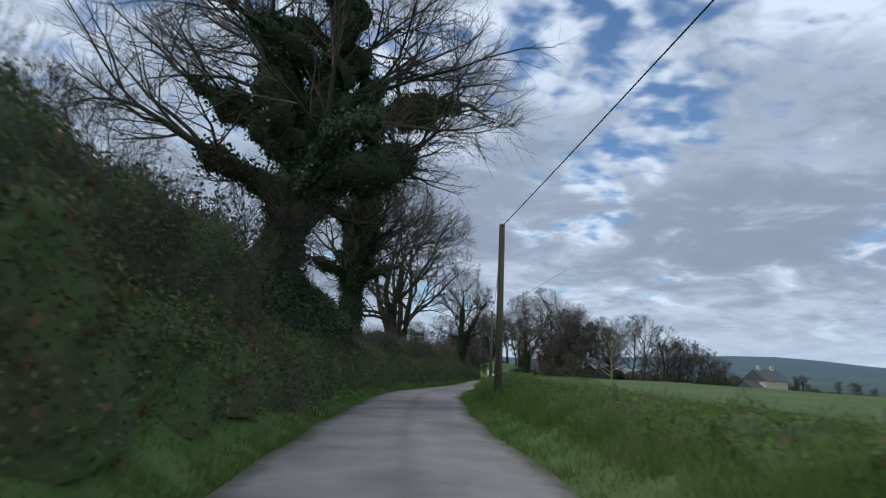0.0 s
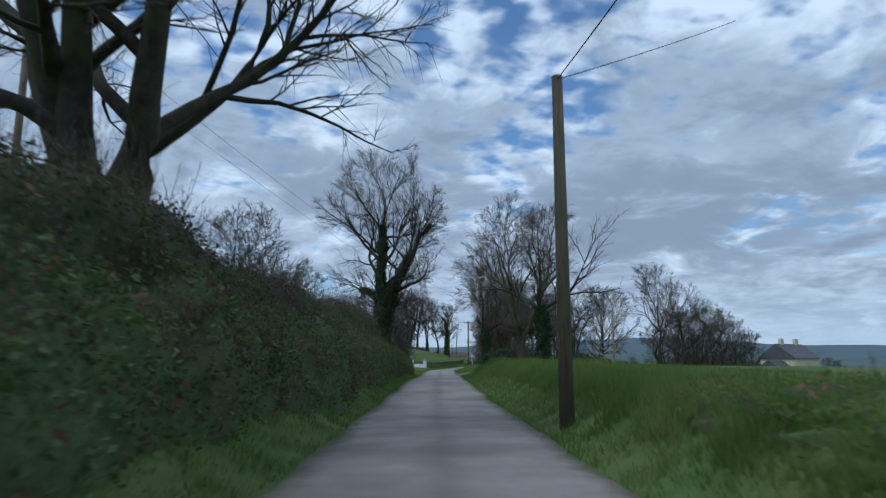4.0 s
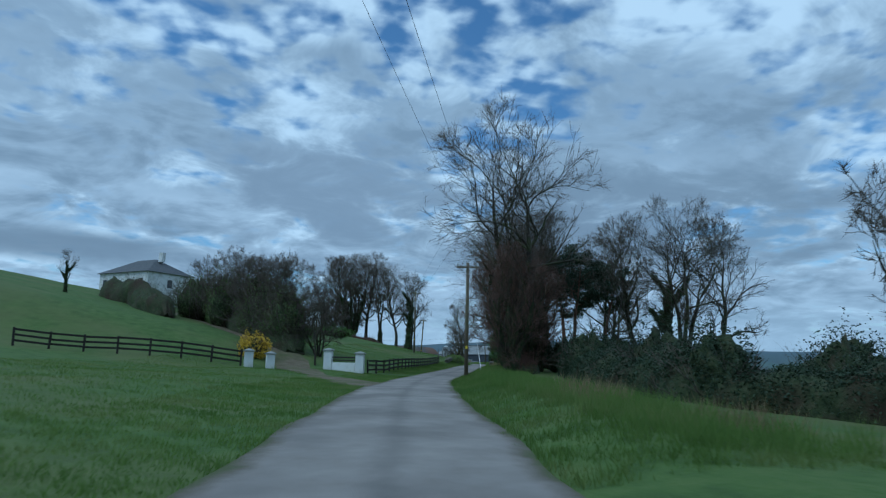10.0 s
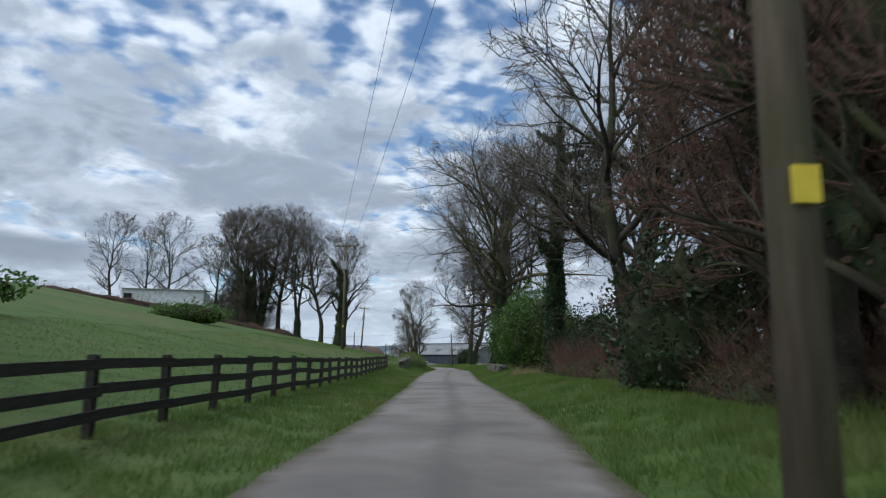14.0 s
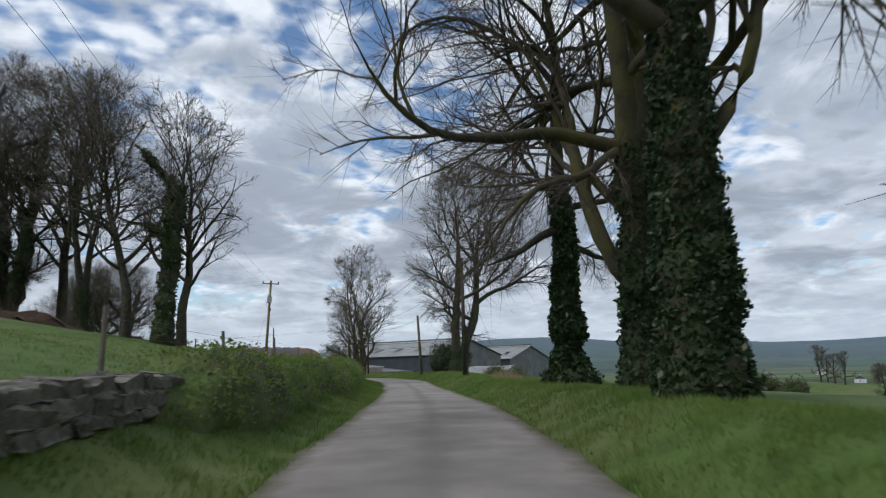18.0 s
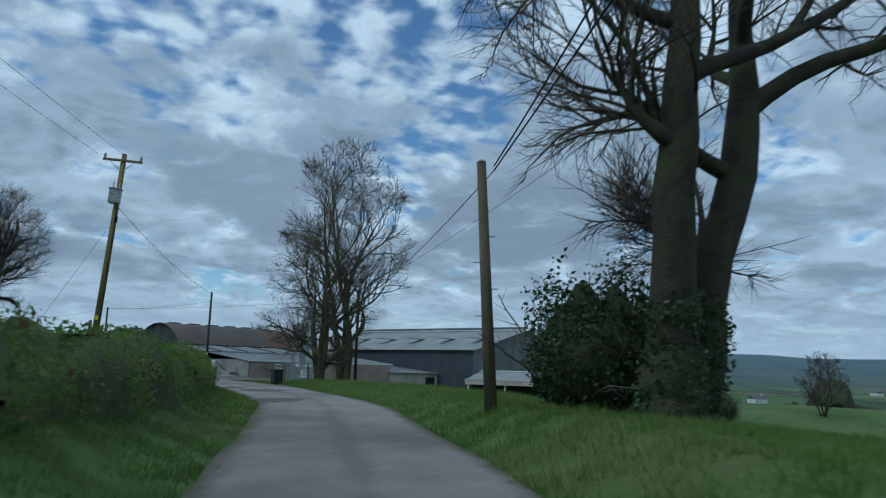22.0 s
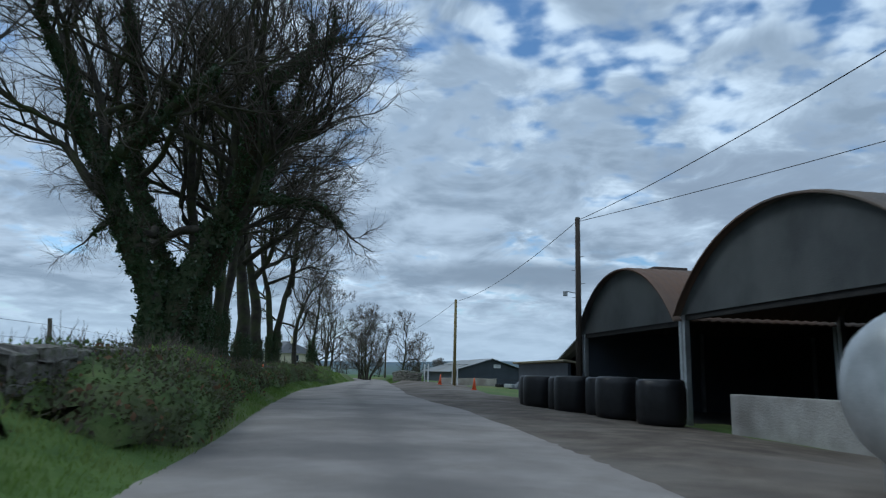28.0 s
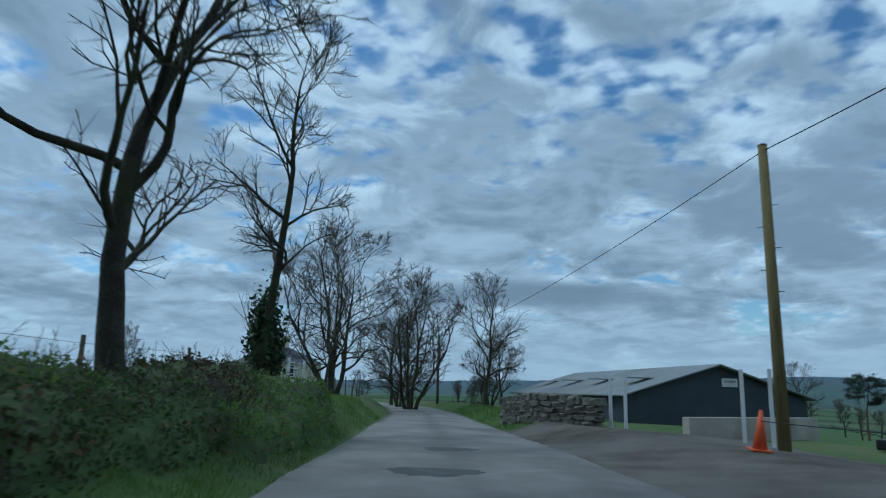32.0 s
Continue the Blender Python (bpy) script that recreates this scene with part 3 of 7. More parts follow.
def build_road():
    ys = np.arange(-44, 470, .5)
    rng = np.random.default_rng(5)
    k = np.hanning(13) / 2.6
    jag = np.convolve(rng.normal(0, .07, len(ys) + 12), k, "valid")
    jag2 = np.convolve(rng.normal(0, .07, len(ys) + 12), k, "valid")
    me = strip_mesh("road", ys, -np.interp(ys, *_WL) + jag - .12, np.interp(ys, *_WR) + jag2 + .12, 0.06, M_ROAD, 13, 0.035)
    across = me.attributes.new("across", "FLOAT", "POINT")
    across.data.foreach_set("value", (np.linspace(-1, 1, 13)[None] * np.interp(ys, [308, 318, 390, 398], [1, .8, .8, 1])[:, None]).ravel().astype(np.float32))
    tagged(mesh_part("road", me), "narrow worn grey tarmac country lane, darker down the middle", "road", kind="structure")


def sheet(name, poly, lift, mat, label, category, step=0.8):
    """A patch of surface with an uneven edge, laid on the land inside a polygon."""
    P = np.array(poly, float)
    x0, y0 = P.min(0) - 1
    x1, y1 = P.max(0) + 1
    xs, ys = np.arange(x0, x1, step), np.arange(y0, y1, step)
    X, Y = np.meshgrid(xs, ys)
    cx, cy = X[:-1, :-1] + step / 2, Y[:-1, :-1] + step / 2
    wx, wy = cx, cy
    inside = np.zeros(cx.shape, bool)
    n = len(P)
    for i in range(n):
        (ax, ay), (bx, by) = P[i], P[(i + 1) % n]
        if ay == by:
            continue
        inside ^= ((ay > wy) != (by > wy)) & (wx < (bx - ax) * (wy - ay) / (by - ay) + ax)
    count = np.zeros(X.shape)
    for i, j in ((0, 0), (0, 1), (1, 0), (1, 1)):
        count[i:count.shape[0] - 1 + i, j:count.shape[1] - 1 + j] += inside
    rim = (count > 0) & (count < 4)
    Q = np.stack([X[rim], Y[rim]], -1)
    best, at = np.full(len(Q), 1e9), Q.copy()
    for i in range(n):
        a, e = P[i], P[(i + 1) % n] - P[i]
        t = np.clip(((Q - a) @ e) / (e @ e + 1e-9), 0, 1)
        c = a + t[:, None] * e
        d = np.linalg.norm(Q - c, axis=1)
        at[d < best], best = c[d < best], np.minimum(d, best)
    near = best < step * 1.6
    Q[near] = at[near]
    Q += np.stack([lumps(Q[:, 0], Q[:, 1], 2.3), lumps(Q[:, 1], Q[:, 0], 2.1)], -1) * min(.22, step * .5)
    X[rim], Y[rim] = Q[:, 0], Q[:, 1]
    w = np.abs(X - road_x(Y)) < np.where(X < road_x(Y), np.interp(Y, *_WL), np.interp(Y, *_WR)) + .5
    Z = np.where(w, np.maximum(land(X, Y), road_z(Y) - 0.035), land(X, Y)) + lift
    Z[rim] -= lift * .6
    idx = np.arange(X.size).reshape(X.shape)
    F = np.stack([idx[:-1, :-1], idx[:-1, 1:], idx[1:, 1:], idx[1:, :-1]], -1)[inside].reshape(-1, 4)
    used = np.unique(F)
    remap = np.zeros(X.size, np.int32)
    remap[used] = np.arange(len(used))
    V = np.stack([X, Y, Z], -1).reshape(-1, 3)[used]
    ob = mesh_part(name, np_mesh(name, V, remap[F], mat, True))
    return tagged(ob, label, category, kind="structure")


build_ground()
build_road()


# ---- growing things ----
def frames_of(P):
    T = np.gradient(P, axis=1)
    T /= np.linalg.norm(T, axis=2, keepdims=True) + 1e-9
    ref = np.where(np.abs(T[..., 2:3]) > 0.9, np.array([1.0, 0, 0]), np.array([0, 0, 1.0]))
    A = np.cross(T, ref)
    A /= np.linalg.norm(A, axis=2, keepdims=True) + 1e-9
    return A, np.cross(T, A)


def tubes(P, R, n):
    """Points and faces of many n-sided tapered tubes; P is (count, points, 3), R is (count, points)."""
    A, C = frames_of(P)
    a = np.arange(n) * 2 * np.pi / n
    ring = A[:, :, None] * np.cos(a)[:, None] + C[:, :, None] * np.sin(a)[:, None]
    V = P[:, :, None] + ring * R[:, :, None, None]
    c, k = P.shape[:2]
    idx = np.arange(c * k * n).reshape(c, k, n)
    nx = np.roll(idx, -1, axis=2)
    F = np.stack([idx[:, :-1], nx[:, :-1], nx[:, 1:], idx[:, 1:]], -1).reshape(-1, 4)
    return V.reshape(-1, 3), F


def spikes(Q, R):
    """Three-sided tapering points, one for each straight line, as triangles."""
    A, C = frames_of(Q)
    a = np.arange(3) * 2.0944
    ring = Q[:, :1] + (A[:, :1] * np.cos(a)[:, None] + C[:, :1] * np.sin(a)[:, None]) * R[:, :1, None]
    V = np.concatenate([ring, Q[:, 1:2]], 1)
    o = np.arange(len(Q))[:, None, None] * 4
    F = np.array([[0, 1, 3], [1, 2, 3], [2, 0, 3]])[None] + o
    return V.reshape(-1, 3), F.reshape(-1, 3)


def halved(vf):
    """The same surface with each four-sided face split in two."""
    v, f = vf
    return v, np.concatenate([f[:, :3], f[:, [0, 2, 3]]])


def join(parts):
    V, F, o = [], [], 0
    for v, f in parts:
        V.append(v)
        F.append(f + o)
        o += len(v)
    return np.concatenate(V), np.concatenate(F)


def unit(v):
    return v / (np.linalg.norm(v, axis=-1, keepdims=True) + 1e-9)


def crown_exit(S, D, centre, radii):
    """How far a line from S along D runs before it leaves the crown's rounded outline."""
    p, d = (S - centre) / radii, D / radii
    A, Bq, C = (d * d).sum(-1), (p * d).sum(-1), (p * p).sum(-1) - 1
    t = (-Bq + np.sqrt(np.maximum(Bq * Bq - A * C, 0))) / A
    return np.where(C < 0, t, 0)


def sprout(rng, P, R, count, length, tip, k, lo, out, up, wob, least=.0045, crown=None):
    """From each parent line, count new lines spaced from lo to its end, growing forward and outward."""
    c, m = P.shape[:2]
    f = np.clip(lo + (1 - lo) * (np.arange(count)[None] + rng.random((c, count))) / count, 0, .985)
    s = f * (m - 1)
    i = np.minimum(s.astype(int), m - 2)
    w = (s - i)[..., None]
    ci = np.arange(c)[:, None]
    S = P[ci, i] * (1 - w) + P[ci, i + 1] * w
    r = (R[ci, i] * (1 - w[..., 0]) + R[ci, i + 1] * w[..., 0]) * 0.68
    T = unit(P[ci, i + 1] - P[ci, i])
    A = unit(np.cross(T, rng.normal(size=S.shape)))
    D = unit(A * out * (.6 + .7 * rng.random((c, count, 1))) + T + np.array([0, 0, up]))
    L = length * (0.65 + 0.7 * rng.random((c, count))) * (1.2 - 0.55 * f)
    S, D, L, r = S.reshape(-1, 3), D.reshape(-1, 3), L.reshape(-1), r.reshape(-1)
    if crown is not None:
        L = np.clip(crown_exit(S, D, *crown) * (.8 + .35 * rng.random(len(L))), .3 * L, L)
    r = np.minimum(r, .006 + .017 * L)
    pts = [S]
    for j in range(k - 1):
        D = unit(D + rng.normal(size=D.shape) * wob + np.array([0, 0, up * 0.3]))
        pts.append(pts[-1] + D * (L / (k - 1))[:, None])
    Q = np.stack(pts, 1)
    q = np.linspace(0, 1, k)[None]
    rr = np.maximum(r[:, None] * (1 - q) + np.minimum(tip, r[:, None] * .6) * q, least)
    return Q, rr


def leaf_cloud(rng, centres, spread, count, size, flat=0.0, exact=False):
    """Many small folded leaves about the given points."""
    c = (centres if exact else centres[rng.integers(0, len(centres), count)]) + np.clip(rng.normal(size=(count, 3)), -1.6, 1.6) * spread
    a = unit(rng.normal(size=(count, 3)))
    a[:, 2] *= (1 - flat)
    a = unit(a)
    b = unit(np.cross(a, rng.normal(size=(count, 3))))
    s = size * (0.6 + 0.8 * rng.random((count, 1)))
    V = np.stack([c - a * s, c + b * s * .55, c + a * s, c - b * s * .55], 1).reshape(-1, 3)
    F = np.arange(count * 4, dtype=np.int32).reshape(-1, 4)
    return V, F


def limbs_from(rng, P, R, count, k, lo, angle, rise, wob, crown):
    """Main limbs up each stem from lo to its top, turned round it, running to the crown's outline."""
    c, m = P.shape[:2]
    f = lo + (.97 - lo) * (np.arange(count)[None] + rng.random((c, count))) / count
    s = f * (m - 1)
    i = np.minimum(s.astype(int), m - 2)
    w = (s - i)[..., None]
    ci = np.arange(c)[:, None]
    S = (P[ci, i] * (1 - w) + P[ci, i + 1] * w).reshape(-1, 3)
    r = (R[ci, i] * (1 - w[..., 0]) + R[ci, i + 1] * w[..., 0]).reshape(-1) * (.5 + .22 * rng.random(c * count))
    g = ((f - lo) / (1 - lo)).reshape(-1)
    a = ((np.arange(count) * 2.4)[None] + rng.random((c, 1)) * 6.28 + rng.normal(size=(c, count)) * .4).reshape(-1)
    e = np.radians(angle[0] + (angle[1] - angle[0]) * g + rng.normal(size=len(a)) * 9)
    D = np.stack([np.cos(a) * np.cos(e), np.sin(a) * np.cos(e), np.sin(e)], -1)
    L = np.maximum(crown_exit(S, D, *crown) * (.72 + .3 * rng.random(len(a))), .8)
    return bent(rng, S, D, L, r, k, rise, wob)


def bent(rng, S, D, L, r, k, rise, wob):
    """Sinuous tapering lines from S along D."""
    pts = [S]
    turn = rng.normal(size=D.shape) * wob
    for n in range(k - 1):
        turn = turn * .55 + rng.normal(size=D.shape) * wob * .8
        D = unit(D + turn + np.array([0, 0, rise]))
        pts.append(pts[-1] + D * (L / (k - 1))[:, None])
    q = np.linspace(0, 1, k)[None]
    return np.stack(pts, 1), np.maximum(r[:, None] * (1 - q) ** .75, .014)


def ivy_coat(rng, lines, wide, leaves, leaf):
    """Ivy round the given lines: a dark lumpy body and small leaves standing off it."""
    bodies, spots = [], []
    per = leaves / sum(np.linalg.norm(C[-1] - C[0]) * (w + bark[0]) for C, w, bark in lines)
    for C, w, bark in lines:
        n = len(C)
        span = np.linalg.norm(C[-1] - C[0])
        t = np.linspace(0, n - 1, max(6, int(span / .3)))
        Q = np.stack([np.interp(t, np.arange(n), C[:, i]) for i in range(3)], -1)
        q = np.linspace(0, 1, len(Q))
        R = np.interp(t, np.arange(n), bark[:n]) * .95 + w * (.5 + .42 * lumps(Q[:, 0] * 2 + Q[:, 2] * 1.7, Q[:, 1] * 2 + q * 5, 1.1) + .12 * rng.normal(size=len(Q))) * np.clip((1 - q) * 5 + .15, 0, 1)
        R = np.maximum(R, .04)
        v, f = tubes(Q[None], R[None], 9)
        v = v + rng.normal(size=v.shape) * np.minimum(np.repeat(R, 9), .45)[:, None] * .14
        bodies.append((v, f))
        k = max(20, int(per * span * (w + bark[0])))
        g = v.reshape(len(Q), 9, 3)
        i, j = rng.integers(0, len(Q) - 1, k), rng.integers(0, 9, k)
        x, y = rng.random((k, 1)), rng.random((k, 1))
        spots.append((g[i, j] * (1 - x) + g[i + 1, j] * x) * (1 - y) + (g[i, (j + 1) % 9] * (1 - x) + g[i + 1, (j + 1) % 9] * x) * y)
    c = np.concatenate(spots)
    return join(bodies), leaf_cloud(rng, c, .05 + wide * .1, len(c), leaf, exact=True)


def tree_meshes(seed, H, r0, stems=1, fork=0.3, limbs=8, wide=.36, base=.28, angle=(28, 62), rise=.05, twigs=(9, 8, 5), lean=(0, 0), ivy=0, ivy_to=0.6, ivy_wide=0.3, ivy_limbs=0.0, ivy_foot=1.0,
                spread=.3, gnarl=.13, leaf=.05, least=.006, joint=0.0, boughs=(), off=(0, 0), hang=.08, top=.86, tufts=0, fine=1.0):
    """Bare winter tree at the origin: stems, limbs run out to a rounded crown, twigs, ivy.
    boughs: heavy limbs as (height, azimuth, rise above level, length, radius)."""
    rng = np.random.default_rng(seed)
    k = 18
    a = np.arange(stems) * 6.283 / stems + rng.random(stems) * 1.2
    ring = np.stack([np.cos(a), np.sin(a), np.zeros(stems)], -1)
    tall = H * top * (1 - (.16 * rng.random(stems) if stems > 1 else 0))
    D1 = unit(ring * (spread * (.6 + .8 * rng.random((stems, 1))) if stems > 1 else 0.0) + np.array([lean[0], lean[1], 1.0]))
    D = unit(np.array([lean[0], lean[1], 1.0]) + 0 * D1) if joint else D1
    P = [ring * (r0 * (.7 if stems > 1 else 0) * (.55 if joint else 1)) + np.array([0, 0, -.4])]
    part_at = int(joint / top * k)
    for n in range(k - 1):
        if joint and part_at <= n < part_at + 4:
            D = unit(D * .6 + D1 * .4)
        D = unit(D + rng.normal(size=D.shape) * np.array([1, 1, .2]) * gnarl * .6 * (.25 if n < 3 else 1) + np.array([0, 0, .07]))
        P.append(P[-1] + D * np.reshape(tall / (k - 1), (-1, 1)))
    P0 = np.stack(P, 1)
    q = np.linspace(0, 1, k)
    R0 = r0 / (1 if stems == 1 else 1.35) * np.maximum((1 - q) ** .8, .04)[None] * (1 + .3 * np.exp(-q * 18))[None] + np.zeros((stems, 1))
    mid = H * (base + (1 - base) * .48)
    crown = (np.array([off[0] * H + lean[0] * mid, off[1] * H + lean[1] * mid, mid]), np.array([wide * H, wide * H, H * (1 - base) * .54]))
    P1, R1 = limbs_from(rng, P0, R0, limbs, 13, fork, angle, rise, gnarl, crown)
    if boughs:
        bz = np.array([x[0] for x in boughs], float)
        az, el = np.radians([x[1] for x in boughs]), np.radians([x[2] for x in boughs])
        S = np.stack([np.interp(bz, P0[0, :, 2], P0[0, :, i]) for i in range(3)], -1)
        Db = np.stack([np.cos(az) * np.cos(el), np.sin(az) * np.cos(el), np.sin(el)], -1)
        Pb, Rb = bent(rng, S, Db, np.array([x[3] for x in boughs], float), np.array([x[4] for x in boughs], float), 13, rise, gnarl)
        P1, R1 = np.concatenate([P1, Pb]), np.concatenate([R1, Rb])
    size = H * wide
    P2, R2 = sprout(rng, P1, R1, twigs[0], size * .55, .012, 7, .22, .85, hang, gnarl * 1.1, .008, crown)
    P3, R3 = sprout(rng, P2, R2, twigs[1], size * .24 * fine, .007, 4, .18, .85, hang, .2, least, crown)
    woody = join([tubes(P0, R0, 14), tubes(P1, R1, 8), tubes(P2, R2, 4)])
    woody[0][:len(P0) * k * 14] *= 1 + .05 * lumps(woody[0][:len(P0) * k * 14, 0:1] * 5, woody[0][:len(P0) * k * 14, 1:2] * 5, 1.0) * np.array([1, 1, 0])
    tw = [halved(tubes(P3, R3, 3))]
    if twigs[2]:
        P4, R4 = sprout(rng, P3, R3, twigs[2], size * .12 * fine, .004, 2, .1, .75, hang, .2, least)
        tw.append(spikes(P4, R4))
    res = {"trunk": woody, "crown": join(tw)}
    if ivy:
        lines = []
        for st in range(stems):
            C = P0[st, : max(4, int(k * min(1, ivy_to / top)))]
            lines.append((C, ivy_wide, R0[st]))
            if ivy_foot != 1.0:
                lines.append((C[: max(4, len(C) // 3)], ivy_wide * ivy_foot, R0[st]))
        for j in range(len(P1)):
            if rng.random() < ivy_limbs:
                lines.append((P1[j][: rng.integers(5, 11)], ivy_wide * (.45 + .6 * rng.random()), R1[j]))
        res["ivy_body"], res["ivy"] = ivy_coat(rng, lines, ivy_wide, ivy, leaf)
    if tufts:
        ends = P2[:, 2:].reshape(-1, 3)
        res["foliage"] = leaf_cloud(rng, ends, np.array([.38, .38, .16]), tufts, leaf)
    return res


TREES = {}


def tree_kind(key, bark=None, twig=None, foliage=None, **kw):
    d = tree_meshes(**kw)
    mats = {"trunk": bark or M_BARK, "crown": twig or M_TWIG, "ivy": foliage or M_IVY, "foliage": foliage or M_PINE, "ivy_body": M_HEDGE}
    TREES[key] = {n: np_mesh(n, v, f, mats[n], n == "trunk") for n, (v, f) in d.items()}


def plant(key, x, y, z=None, s=1.0, turn=0.0, label="bare winter tree on the bank", name="tree", category="tree", group="", lean=(0, 0)):
    e = new(name)
    e.matrix_world = pose(x, y, (G(x, y) if z is None else z) - 0.12, lean[0], lean[1], turn) @ Matrix.Scale(s, 4)
    tagged(e, label, category, group)
    for n, me in TREES[key].items():
        o = new(n, me)
        o.parent = e
        if n != "trunk":
            tagged(o, kind="stuff")
    return e


def bush_meshes(seed, w, d, h, leaves, size, stems=40, dense=True):
    rng = np.random.default_rng(seed)
    P = rng.normal(size=(stems, 3)) * np.array([w * .12, d * .12, 0])
    D = unit(rng.normal(size=(stems, 3)) * np.array([w, d, 0]) * .45 + np.array([0, 0, h]))
    pts = [P]
    for j in range(6):
        D = unit(D + rng.normal(size=D.shape) * .16)
        pts.append(pts[-1] + D * h / 6 * (.7 + .5 * rng.random((stems, 1))))
    Q = np.stack(pts, 1)
    R = np.linspace(.035, .008, 7)[None] + np.zeros((stems, 1))
    S = sprout(rng, Q, R, 7, h * .3, .005, 2, .2, .8, .2, .2)
    res = {"brushwood": join([halved(tubes(Q, R, 4)), spikes(*S)])}
    if leaves:
        ph, th = rng.random(leaves) * 6.283, np.arccos(rng.random(leaves) * 1.8 - .8)
        rad = (.72 + .3 * rng.random(leaves)) * (1 + .16 * np.sin(3 * ph + seed) * np.sin(2 * th + 1) + .12 * np.sin(7 * ph + 2 * seed) * np.sin(5 * th))
        c = np.stack([np.sin(th) * np.cos(ph) * w / 2, np.sin(th) * np.sin(ph) * d / 2, np.cos(th) * h * .55 + h * .46], -1) * rad[:, None]
        c[:, 2] = np.maximum(c[:, 2], .03)
        res["foliage"] = leaf_cloud(rng, c, .06, leaves, size)
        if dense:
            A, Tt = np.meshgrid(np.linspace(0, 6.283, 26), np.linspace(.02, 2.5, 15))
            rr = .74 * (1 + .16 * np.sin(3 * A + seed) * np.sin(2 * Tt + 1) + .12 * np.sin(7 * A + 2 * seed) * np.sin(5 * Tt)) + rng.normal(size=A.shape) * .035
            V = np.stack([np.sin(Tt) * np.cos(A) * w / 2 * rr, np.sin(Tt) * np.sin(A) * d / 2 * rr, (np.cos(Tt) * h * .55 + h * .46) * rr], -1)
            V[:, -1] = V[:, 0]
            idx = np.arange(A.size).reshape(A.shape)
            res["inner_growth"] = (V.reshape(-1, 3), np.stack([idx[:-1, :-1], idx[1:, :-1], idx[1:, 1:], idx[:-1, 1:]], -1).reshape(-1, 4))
    return res


def bush(x, y, w, d, h, seed, leaves=2500, size=.09, leaf=None, stem=None, label="dense dark evergreen bush", z=None, name="bush", stems=40, turn=0.0, dense=True):
    e = new(name)
    e.matrix_world = pose(x, y, (G(x, y) if z is None else z) - .08, 0, 0, turn)
    tagged(e, label, "bush")
    for n, (v, f) in bush_meshes(seed, w, d, h, leaves, size, stems, dense).items():
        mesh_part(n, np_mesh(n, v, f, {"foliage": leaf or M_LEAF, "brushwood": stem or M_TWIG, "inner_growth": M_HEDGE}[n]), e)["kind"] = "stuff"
    return e


def along(pts, step):
    P = np.array(pts, float)
    d = np.r_[0, np.cumsum(np.linalg.norm(np.diff(P, axis=0), axis=1))]
    s = np.arange(0, d[-1] + .01, step)
    return np.stack([np.interp(s, d, P[:, i]) for i in range(2)], -1), s


